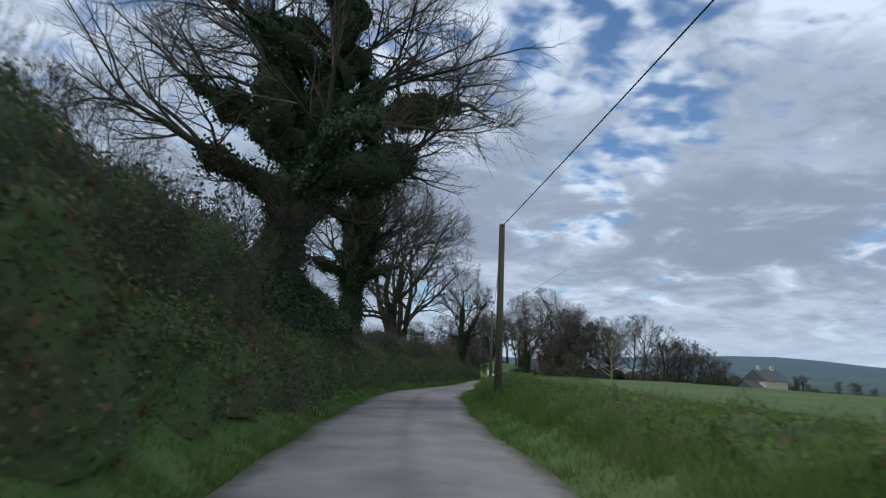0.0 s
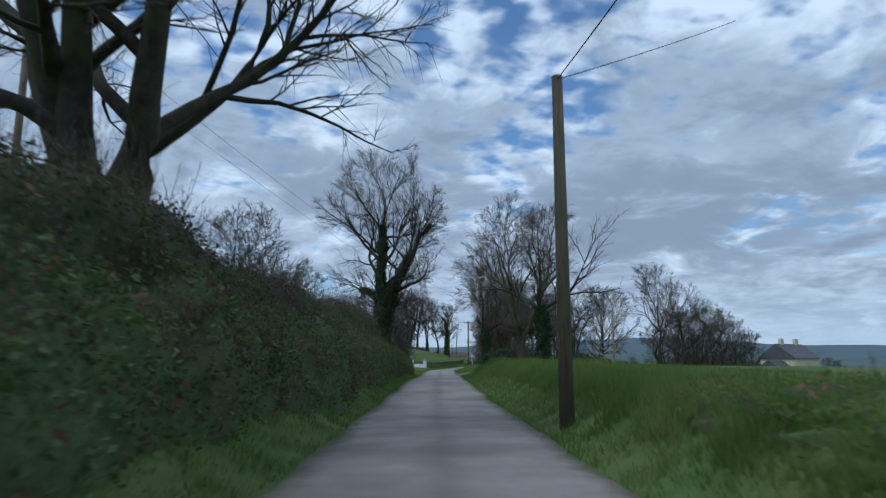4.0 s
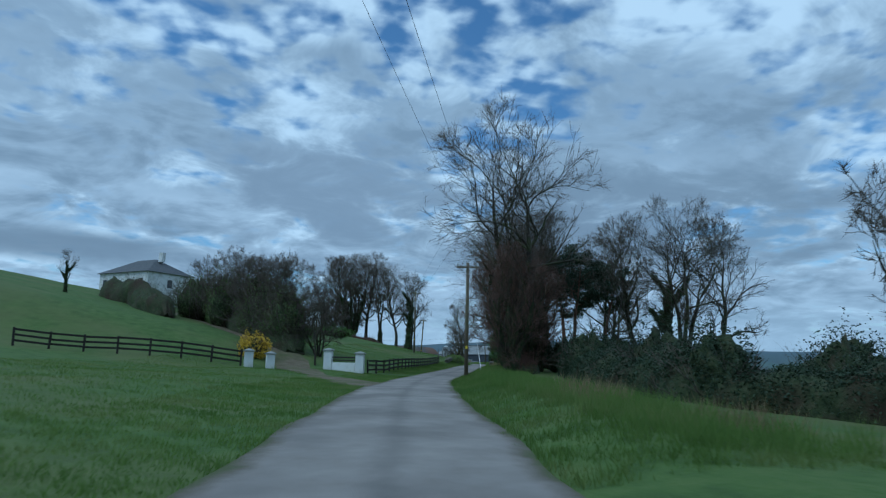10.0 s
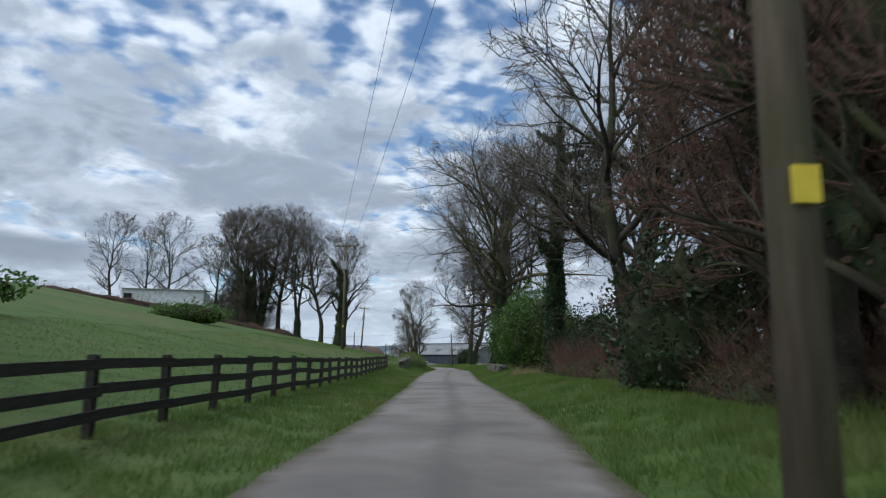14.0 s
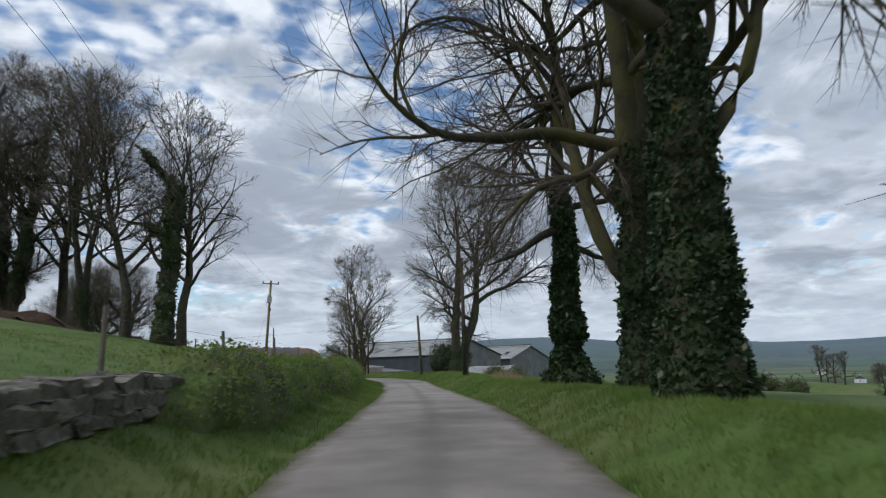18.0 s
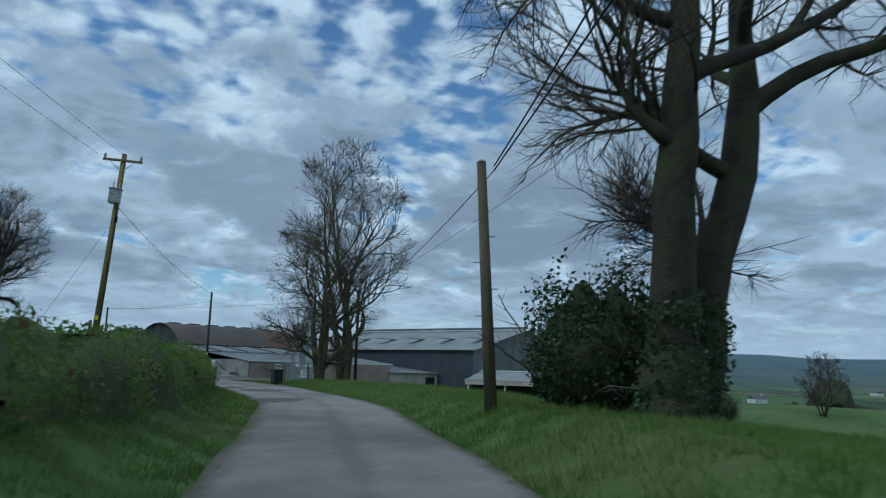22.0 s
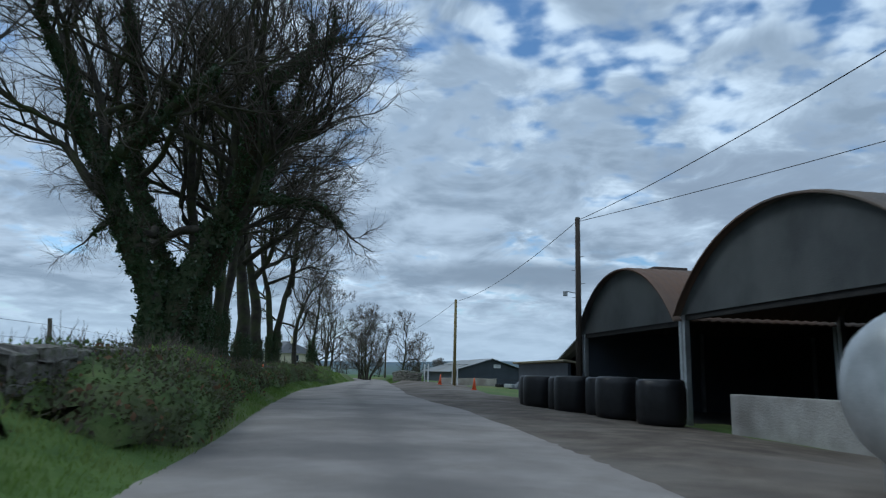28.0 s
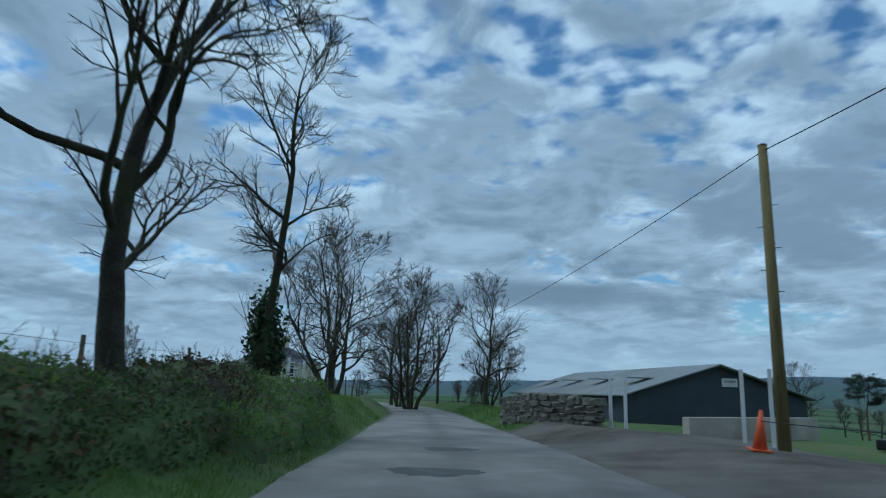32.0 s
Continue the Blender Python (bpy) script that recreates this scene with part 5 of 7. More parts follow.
bush(18.6, 124.6, 3.0, 2.2, 1.4, 10, 400, .09, M_BRACKEN, M_DRYGRASS, label="heap of dead reeds and briars by the wall", stems=260)
bush(8.0, 200.0, 7.0, 3.0, 1.6, 11, 3000, .10, M_LAUREL, label="low rounded shrub on the lawn")
bush(14, 236, 7.0, 3.4, 1.8, 12, 3000, .10, M_LAUREL, label="low yellow-green shrub in the field")
bush(36.6, 204.0, 3.4, 3.2, 3.6, 13, 6000, .07, M_IVY, label="dark holly under the trees")
bush(36.0, 196.5, 3.4, 3.2, 3.4, 14, 5000, .07, M_IVY, label="dark holly under the trees")
bush(30.0, 187.0, 4.2, 3.6, 4.2, 15, 5000, .07, M_IVY, label="dark holly under the trees")
for i, (x, y) in enumerate(((34, 184), (37, 180), (40, 188), (43, 184), (46, 190), (31, 172), (50, 196))):
    bush(x, y, 4.5, 4.5, 3.2 + .4 * (i % 3), 70 + i, 4500, .08, M_PINE, label="dark evergreen undergrowth below the trees")


# ---- trees ----
PINEBARK = material("reddish_pine_bark", [(0.09, 0.05, 0.035), (0.17, 0.10, 0.07)], 3, .95, .8, 20)
tree_kind("ivy_oak", seed=11, H=16.5, r0=.55, fork=.3, limbs=17, wide=.6, base=.3, angle=(14, 60), twigs=(10, 9, 5), ivy=48000, ivy_to=.7, ivy_wide=.85, ivy_limbs=1.0, gnarl=.15, leaf=.075,
          boughs=((6.0, -60, 14, 11.5, .2), (7.5, -35, 22, 11.5, .2), (5.5, -100, 14, 10.0, .17), (7.0, 130, 20, 10.5, .2)))
tree_kind("ivy_broad", seed=12, H=14, r0=.45, fork=.32, limbs=14, wide=.54, base=.34, angle=(18, 65), twigs=(10, 8, 5), ivy=38000, ivy_to=.72, ivy_wide=.75, ivy_limbs=1.0, gnarl=.15, leaf=.075,
          boughs=((5.6, -120, 26, 7.0, .16), (6.6, -95, 36, 6.6, .15), (5.0, -165, 22, 6.6, .15), (7.4, -140, 46, 6.0, .14)))
tree_kind("ivy_twin", seed=44, H=14.5, r0=.5, stems=2, fork=.3, limbs=12, wide=.32, base=.26, angle=(25, 60), twigs=(10, 9, 5), ivy=13000, ivy_to=.74, ivy_wide=.27, ivy_limbs=.08, spread=.24, joint=.04, gnarl=.12, leaf=.07)
tree_kind("vase_ash", seed=13, H=16, r0=.55, stems=5, fork=.3, limbs=6, wide=.45, base=.24, angle=(30, 65), twigs=(9, 8, 5), spread=.46, gnarl=.15, joint=.1, least=.008, ivy=3500, ivy_to=.24, ivy_wide=.28)
tree_kind("fork_ash", seed=31, H=11.5, r0=.27, stems=3, fork=.2, limbs=6, wide=.34, base=.26, angle=(32, 65), twigs=(9, 8, 5), bark=M_MOSSBARK, spread=.5, gnarl=.14, joint=.16, least=.007)
tree_kind("shaggy_lean", seed=33, H=10, r0=.22, fork=.42, limbs=9, wide=.46, base=.36, angle=(20, 60), twigs=(8, 7, 4), lean=(.36, 0), off=(.1, 0), ivy=6000, ivy_to=.46, ivy_wide=.34, gnarl=.15, leaf=.06,
          boughs=((3.3, -14, 36, 6.0, .11), (3.0, 20, 14, 4.6, .07), (3.6, 60, 50, 4.5, .1)))
tree_kind("round_ash", seed=32, H=19, r0=.62, stems=2, fork=.24, limbs=10, wide=.385, base=.2, angle=(18, 62), twigs=(11, 9, 5), spread=.26, joint=.06, least=.009, off=(.1, 0), ivy=5000, ivy_to=.2, ivy_wide=.3, lean=(.12, 0))
tree_kind("big_beech", seed=14, H=21, r0=.4, fork=.28, limbs=20, wide=.3, base=.26, angle=(30, 66), twigs=(7, 7, 4), least=.009)
tree_kind("wood_giant", seed=45, H=21, r0=.45, stems=3, fork=.36, limbs=9, wide=.37, base=.36, angle=(30, 64), twigs=(8, 8, 4), spread=.22, joint=.12, least=.01, gnarl=.14)
tree_kind("forked_beech", seed=15, H=22, r0=.56, stems=2, fork=.34, limbs=11, wide=.46, base=.22, angle=(22, 62), twigs=(9, 8, 5), ivy=16000, ivy_to=.34, ivy_wide=.2, ivy_foot=1.4, spread=.3, gnarl=.13, joint=.14, leaf=.07, hang=-.02, bark=M_MOSSBARK,
          boughs=((2.5, 160, 46, 11.0, .25), (4.4, 130, 40, 9.0, .15)))
tree_kind("near_beech", seed=49, H=25, r0=.6, fork=.32, limbs=18, wide=.44, base=.24, angle=(24, 62), twigs=(9, 8, 5), ivy=20000, ivy_to=.4, ivy_wide=.18, ivy_foot=1.5, gnarl=.11, leaf=.07, hang=-.02, bark=M_MOSSBARK,
          boughs=((4.2, -16, 56, 9.5, .17), (5.0, 30, 60, 9.0, .16), (7.4, 175, 52, 9.0, .14)))
tree_kind("slim_tree", seed=16, H=11, r0=.14, fork=.34, limbs=15, wide=.2, base=.3, angle=(35, 65), twigs=(7, 6, 4))
tree_kind("fan_tree", seed=17, H=17.5, r0=.34, stems=3, fork=.16, limbs=11, wide=.27, base=.1, angle=(40, 70), twigs=(9, 8, 4), bark=M_MOSSBARK, spread=.12, least=.009)
tree_kind("mossy_sycamore", seed=46, H=12.5, r0=.42, stems=3, fork=.18, limbs=7, wide=.42, base=.12, angle=(18, 66), twigs=(9, 8, 4), bark=M_MOSSBARK, spread=.34, joint=.06, least=.007, hang=-.01,
          boughs=((1.1, -12, 48, 8.5, .28), (1.3, 150, 40, 5.5, .14), (1.0, 190, 55, 6.0, .12)))
tree_kind("ivy_column", seed=18, H=21, r0=.38, fork=.28, limbs=18, wide=.34, base=.26, angle=(12, 58), twigs=(9, 8, 5), ivy=20000, ivy_to=.4, ivy_wide=.15, ivy_foot=4.6, gnarl=.15, leaf=.085, hang=-.05, rise=.0)
tree_kind("lean_ash", seed=19, H=9.5, r0=.2, fork=.24, limbs=11, wide=.4, base=.2, angle=(22, 62), twigs=(7, 6, 4), lean=(.1, .05), least=.009, gnarl=.16)
tree_kind("ivy_fan", seed=20, H=21, r0=.42, stems=7, fork=.14, limbs=8, wide=.41, base=.2, angle=(30, 66), twigs=(10, 9, 5), ivy=15000, ivy_to=.62, ivy_wide=.4, ivy_limbs=.3, spread=.5, leaf=.09, least=.01, fine=.85)
tree_kind("row_beech", seed=21, H=17, r0=.42, fork=.4, limbs=15, wide=.42, base=.34, angle=(30, 62), twigs=(8, 7, 4), gnarl=.14, ivy=2500, ivy_to=.2, ivy_wide=.3)
tree_kind("row_twin", seed=22, H=17.5, r0=.42, stems=2, fork=.4, limbs=11, wide=.43, base=.32, angle=(28, 62), twigs=(9, 8, 4), ivy=6000, ivy_to=.26, ivy_wide=.26, spread=.26, gnarl=.12, joint=.2)
tree_kind("row_ivy", seed=47, H=18, r0=.5, stems=2, fork=.34, limbs=11, wide=.42, base=.3, angle=(28, 62), twigs=(9, 8, 5), ivy=20000, ivy_to=.66, ivy_wide=.22, ivy_limbs=.22, spread=.4, gnarl=.18, joint=.14, leaf=.07)
tree_kind("ivy_mast", seed=52, H=18, r0=.45, fork=.5, limbs=14, wide=.3, base=.3, angle=(5, 45), twigs=(8, 7, 4), ivy=26000, ivy_to=.84, ivy_wide=.36, ivy_limbs=.5, gnarl=.08, leaf=.075)
tree_kind("forked_birch", seed=53, H=16, r0=.24, stems=2, fork=.12, limbs=11, wide=.24, base=.2, angle=(35, 66), twigs=(7, 6, 4), spread=.16, joint=.04, gnarl=.1, least=.009)
tree_kind("far_tree", seed=23, H=14, r0=.24, fork=.24, limbs=14, wide=.34, base=.22, angle=(28, 64), twigs=(7, 6, 4), least=.012)
tree_kind("far_round", seed=24, H=10, r0=.2, stems=4, fork=.14, limbs=8, wide=.38, base=.1, angle=(28, 66), twigs=(6, 6, 4), spread=.3, least=.011)
tree_kind("far_ivy", seed=48, H=15, r0=.3, fork=.3, limbs=12, wide=.26, base=.28, angle=(30, 62), twigs=(7, 6, 4), least=.012, ivy=7000, ivy_to=.7, ivy_wide=.5, ivy_limbs=.2, leaf=.09)
tree_kind("far_pale", seed=25, H=11, r0=.24, fork=.26, limbs=13, wide=.36, base=.24, angle=(28, 62), twigs=(6, 6, 4), bark=M_PALEBARK, least=.011)
tree_kind("pine", seed=26, H=15, r0=.28, fork=.6, limbs=15, wide=.27, base=.55, angle=(4, 30), rise=.02, twigs=(7, 4, 0), bark=PINEBARK, tufts=13000, leaf=.1, hang=.05, top=.94)
tree_kind("brown_thicket_tree", seed=27, H=11, r0=.22, stems=6, fork=.12, limbs=7, wide=.36, base=.04, angle=(30, 66), twigs=(7, 6, 4), twig=M_REDTWIG, ivy=5000, ivy_to=.7, ivy_wide=.26, ivy_limbs=.1, spread=.24, foliage=M_REDBROWN, leaf=.07, least=.009)
tree_kind("distant_tree", seed=28, H=9, r0=.25, fork=.2, limbs=12, wide=.4, base=.12, angle=(28, 64), twigs=(6, 6, 0), least=.024)

# left bank, first stretch
plant("ivy_oak", -4.6, 23.5, s=1.0, turn=40, label="huge spreading tree smothered in dark ivy")
plant("ivy_broad", -4.8, 45, s=1.0, turn=130, label="broad ivy-covered tree above the hedge")
plant("vase_ash", -3.4, 65, s=1.08, turn=20, label="many-limbed bare ash on the bank")
plant("ivy_twin", 3.45, 98.4, s=1.0, turn=230, label="twin ivy-covered trunk above the hedge")
plant("slim_tree", -8.5, 34, s=.9, turn=180)
for i, (x, y, s) in enumerate(((2.0, 112, .55), (4.9, 117.2, .62), (3.6, 119.5, .5), (-2, 75, .5), (-6.6, 14, .55), (-1.5, 92, .5))):
    plant("far_round", x, y, s=s, turn=77 * i, label="thicket of bare shoots in the hedge")
plant("far_round", 5.7, 121.6, s=.5, turn=15, label="thorn with tall bare shoots at the hedge end")
bush(5.8, 121.4, 2.6, 2.6, 3.4, 94, 5000, .05, M_IVY, label="ivy-bound thorn with tall bare shoots at the hedge end", stems=90)
bush(4.9, 117.0, 2.8, 3.6, 3.9, 92, 7000, .05, M_IVY, label="ivy-bound thorn at the hedge end")
# right bank
plant("shaggy_lean", 11.2, 86.5, s=.92, turn=10, label="ivy-stemmed tree leaning over the bank")
plant("fork_ash", 12.6, 95.3, s=1.0, turn=35, label="broad forked ash on the grassy bank")
plant("shaggy_lean", 13.1, 112.5, s=1.05, turn=0, label="leaning ivy-footed ash at the lane corner")
plant("slim_tree", 19.9, 125.2, s=.8, turn=60, label="ivy-tangled thorn by the broken wall")
bush(19.9, 125.2, 2.6, 2.4, 4.0, 93, 2200, .06, M_IVY, label="ivy and briars round the thorn", stems=120)
for i, (x, y, k, s) in enumerate(((32.6, 130.2, "far_pale", .95), (39, 132.5, "far_tree", 1.05), (44, 136, "far_tree", .95), (48, 139, "far_round", 1.15), (52, 142, "far_round", 1.1), (56, 145, "far_round", 1.0),
                                  (28.5, 139, "far_round", .9), (35, 141, "far_tree", .9), (60, 148, "far_round", .85), (46, 144, "far_round", 1.1), (50, 148, "far_round", 1.1))):
    plant(k, x, y, s=s, turn=47 * i, label="pale-stemmed bare tree in the copse" if k == "far_pale" else "bare winter tree in the field copse", group="field copse")
# tall wood on the right
for i, (x, y, k, s) in enumerate(((27.6, 180.5, "wood_giant", 1.1), (26.6, 177.2, "brown_thicket_tree", .95), (29.4, 181.5, "brown_thicket_tree", 1.0), (31.4, 185, "brown_thicket_tree", .9), (30, 190, "far_tree", 1.1), (33.5, 196, "big_beech", .85), (36.2, 187.6, "pine", .8),
                                  (40.7, 190.8, "pine", .78), (38.5, 194, "pine", .72), (44.1, 190.7, "big_beech", .82), (45.4, 186.5, "far_ivy", .95), (45.1, 183, "wood_giant", .82), (52, 188, "far_tree", 1.2), (36, 178, "slim_tree", 1.1), (35.6, 207.2, "ivy_mast", .9),
                                  (44.1, 212, "pine", 1.15), (37.6, 201, "big_beech", .9), (46, 203, "far_tree", 1.2), (50, 210, "far_tree", 1.1))):
    plant(k, x, y, s=s, turn=61 * i, label={"pine": "tall reddish-barked pine with dark tufts", "ivy_mast": "tall trunk smothered in ivy", "far_ivy": "slender tree clad in ivy", "brown_thicket_tree": "brown many-stemmed thorn with dense twigs"}.get(k, "tall bare beech in the roadside wood"), group="roadside wood")
plant("near_beech", 42.1, 233.4, s=1.0, turn=0, label="massive straight beech with ivy up its trunk")
plant("forked_beech", 44.0, 237.8, s=1.0, turn=0, label="low-forked beech with a great limb over the lane")
plant("ivy_column", 45.8, 244.9, s=1.0, turn=150, label="beech trunk clad in dark ivy below spreading limbs")
plant("round_ash", 53.6, 278.8, s=1.0, turn=0, label="twin-trunked ash with rounded twiggy crown")
plant("fan_tree", 54.0, 320.2, s=1.08, turn=20, label="tall bare sycamore by the yard gate")
plant("mossy_sycamore", 51.4, 312.9, s=.8, turn=0, label="mossy leaning sycamore by the yard gate")
plant("far_round", 98.9, 320.6, s=.6, turn=30, label="small bare thorn in the field")
plant("far_round", 90, 262, s=.55, turn=70, label="small bare thorn in the field")
# clump on the hill to the left
for i, (x, y, k, s) in enumerate(((30.9, 268.8, "far_ivy", 1.1), (31.9, 270.6, "big_beech", .82), (28.6, 270.2, "big_beech", .84), (25.5, 274, "row_twin", 1.0), (23, 281, "big_beech", 1.0), (19.5, 279, "ivy_fan", .9), (16, 283, "far_tree", 1.3), (6, 287, "far_tree", 1.2), (3, 289, "far_tree", 1.1),
                                  (-2, 286, "far_tree", 1.15), (13, 288, "far_tree", 1.1))):
    plant(k, x, y, s=s, turn=71 * i, label="tall bare tree in the hilltop clump", group="hilltop clump")
for i, (x, y, k, s) in enumerate(((8.4, 184, "far_round", .8), (6, 188, "ivy_fan", .36), (3, 193, "far_round", .8), (11.2, 176.8, "slim_tree", .62), (0, 199, "far_round", .7), (-13, 196, "far_ivy", .3), (11.4, 182, "far_round", .62))):
    plant(k, x, y, s=s, turn=53 * i, label="bare garden tree beside the driveway", group="driveway trees")
# left of the lane at the farm
plant("forked_birch", 21.2, 338.4, s=1.1, turn=25, label="low-forked bare birch on the bank")
for i, (x, y, k, s, t) in enumerate(((18.0, 350.6, "row_ivy", 1.1, 15), (16.9, 352.8, "row_ivy", 1.12, 140), (15.6, 354.9, "row_twin", 1.08, 250), (13.1, 358.7, "row_twin", 1.05, 80), (11.9, 361.6, "row_beech", 1.0, 100), (8.5, 366.8, "row_beech", 1.0, 200), (6.0, 371.6, "row_twin", .95, 30))):
    plant(k, x, y, s=s, turn=t, label="old roadside beech with dark trunk", group="roadside beeches")
plant("lean_ash", 3.8, 377.3, s=1.1, turn=200, label="leaning bare ash above the bank")
plant("slim_tree", -.5, 385.2, s=1.12, turn=10, label="slim ash with ivy sleeve on its trunk")
bush(-.5, 385.2, 1.0, 1.0, 3.0, 91, 1600, .08, M_IVY, label="ivy sleeve round the ash trunk", stems=12)
for i, (x, y, k, s) in enumerate(((-13.3, 406, "far_round", 1.15), (-10, 401, "slim_tree", .7), (-12, 414, "far_round", 1.05), (-17, 421, "far_round", .8), (-22, 428, "far_tree", .75), (-4.9, 411, "far_tree", .62), (-7.5, 418, "far_round", .55), (-9, 424, "far_tree", .5),
                                  (-25, 400, "far_round", .4), (18, 440, "pine", .4), (13, 445, "far_tree", .5), (24, 448, "far_round", .4))):
    plant(k, x, y, s=s, turn=83 * i, label="bare tree along the far lane", group="far lane trees")


# ---- entrance, fences and walls ----
def gate_pillar(x, y, turn, h=1.5, w=.58):
    e = thing("gate_pillar", x, y, G(x, y) - .1, turn, "white painted square gate pillar with grey cap", "gate pillar", "driveway pillars")
    part("shaft", box(B(), 0, 0, h / 2 + .05, w, w, h + .1, .02), M_WHITE, e)
    bm = box(B(), 0, 0, h + .16, w + .16, w + .16, .09, .015)
    top = bmesh.ops.create_cone(bm, cap_ends=True, segments=4, radius1=(w + .12) * .707, radius2=.06, depth=.12, matrix=Matrix.Translation((0, 0, h + .265)) @ Matrix.Rotation(radians(45), 4, "Z"))
    part("capstone", bm, M_CAP, e, "grey pyramid capstone")
    return e


gate_pillar(6.7, 172.7, 8, 1.0)
gate_pillar(8.1, 173.3, 8, .95)
gate_pillar(12.1, 174.6, -14, 1.3)
gate_pillar(14.3, 173.4, -14, 1.3)
for (xa, ya), (xb, yb) in (((12.1, 174.6), (14.3, 173.4)),):
    mx, my, a = (xa + xb) / 2, (ya + yb) / 2, math.degrees(math.atan2(yb - ya, xb - xa))
    L = math.hypot(xb - xa, yb - ya) - .66
    e = thing("entrance_wall", mx, my, G(mx, my) - .1, a, "low white rendered wall with dark railing", "wall")
    part("wall_body", box(B(), 0, 0, .32, L, .3, .72, .02), M_WHITE, e)
    part("rail", box(B(), 0, 0, 1.05, L + .1, .06, .10, .01), M_FENCE, e, "dark timber rail")
    part("rail", box(B(), 0, 0, .84, L + .1, .05, .06, .01), M_FENCE, e)


def rail_fence(pts, post_h=1.2, gap=2.1, rails=(1.08, .70, .34), label="dark brown post-and-rail fence"):
    C, s = along(pts, gap)
    e = new("rail_fence")
    tagged(e, label, "fence")
    pm = box(B(), 0, 0, (post_h - .3) / 2, .13, .11, post_h + .3, .012)
    me = bpy.data.meshes.new("post")
    pm.to_mesh(me)
    pm.free()
    me.materials.append(M_FENCE)
    rm = box(B(), .5, 0, 0, 1.0, .045, .13)
    mr = bpy.data.meshes.new("rail")
    rm.to_mesh(mr)
    rm.free()
    mr.materials.append(M_FENCE)
    rng = np.random.default_rng(len(C))
    for i, (x, y) in enumerate(C):
        o = mesh_part("post", me, e)
        d = C[min(i + 1, len(C) - 1)] - C[max(i - 1, 0)]
        a = math.degrees(math.atan2(d[1], d[0]))
        o.matrix_world = pose(x, y, G(x, y), rng.normal() * 1.2, rng.normal() * 1.2, a)
        if i + 1 < len(C):
            p, q = Vector((x, y, G(x, y))), Vector((*C[i + 1], G(*C[i + 1])))
            for h in rails:
                r = mesh_part("rail", mr, e)
                dv = q - p
                n = Vector((dv.y, -dv.x, 0)).normalized() * .078
                rot = Matrix.Rotation(math.atan2(dv.y, dv.x), 4, "Z") @ Matrix.Rotation(-math.asin(dv.z / dv.length), 4, "Y")
                r.matrix_world = Matrix.Translation(p + n + Vector((0, 0, h + rng.normal() * .012))) @ rot @ Matrix.Diagonal((dv.length + .06, 1, 1, 1))
    return e


rail_fence([(14.9, 173.6)] + [side(v, -4.5) for v in np.linspace(178, 226, 12)], 1.0, 2.1, (.9, .58, .27))
rail_fence([(6.2, 172.5), (2.0, 171.4), (-2.2, 170.4), (-7.5, 169.2)], 1.1, 1.9, (.98, .64, .32), label="dark brown fence below the sloping field")


def wire_fence(pts, gap, h, label):
    C, s = along(pts, gap)
    e = new("wire_fence")
    tagged(e, label, "fence")
    rng = np.random.default_rng(int(h * 100) + len(C))
    tops = []
    for x, y in C:
        z = G(x, y)
        hh = h * (.9 + .25 * rng.random())
        o = part("post", cyl(B(), (0, 0, -.3), (0, 0, hh), .06, .05, 7), M_POST, e)
        o.matrix_world = pose(x, y, z, rng.normal() * 3, rng.normal() * 3, 0)
        tops.append((x, y, z + hh * .85))
    for k in (0, .35):
        P = np.array(tops) - np.array([0, 0, k])
        v, f = tubes(P[None], np.full((1, len(P)), .004), 4)
        mesh_part("wire", np_mesh("wire", v, f, M_WIRE), e)


wire_fence([side(v, -6.0) for v in np.linspace(238, 312, 16)], 9.0, 1.25, "weathered wooden posts with wire on the bank")
wire_fence([side(v, -8.5) for v in np.linspace(332, 392, 10)], 7.0, 1.1, "old posts and wire behind the roadside trees")
wire_fence([(30, 126), (42, 129), (56, 139), (64, 142)], 4.0, 1.1, "wooden posts and wire below the copse")
wire_fence([(-24, 420), (-16, 412), (-12, 408)], 2.5, 1.2, "wooden fence beside the far lane")

STONES = []
for k in range(7):
    rng = np.random.default_rng(200 + k)
    bm = box(B(), 0, 0, 0, 1, 1, 1, .16)
    for v in bm.verts:
        v.co += Vector(rng.normal(size=3)) * .055
    me = bpy.data.meshes.new("stone")
    bm.to_mesh(me)
    bm.free()
    me.materials.append(M_STONE)
    STONES.append(me)


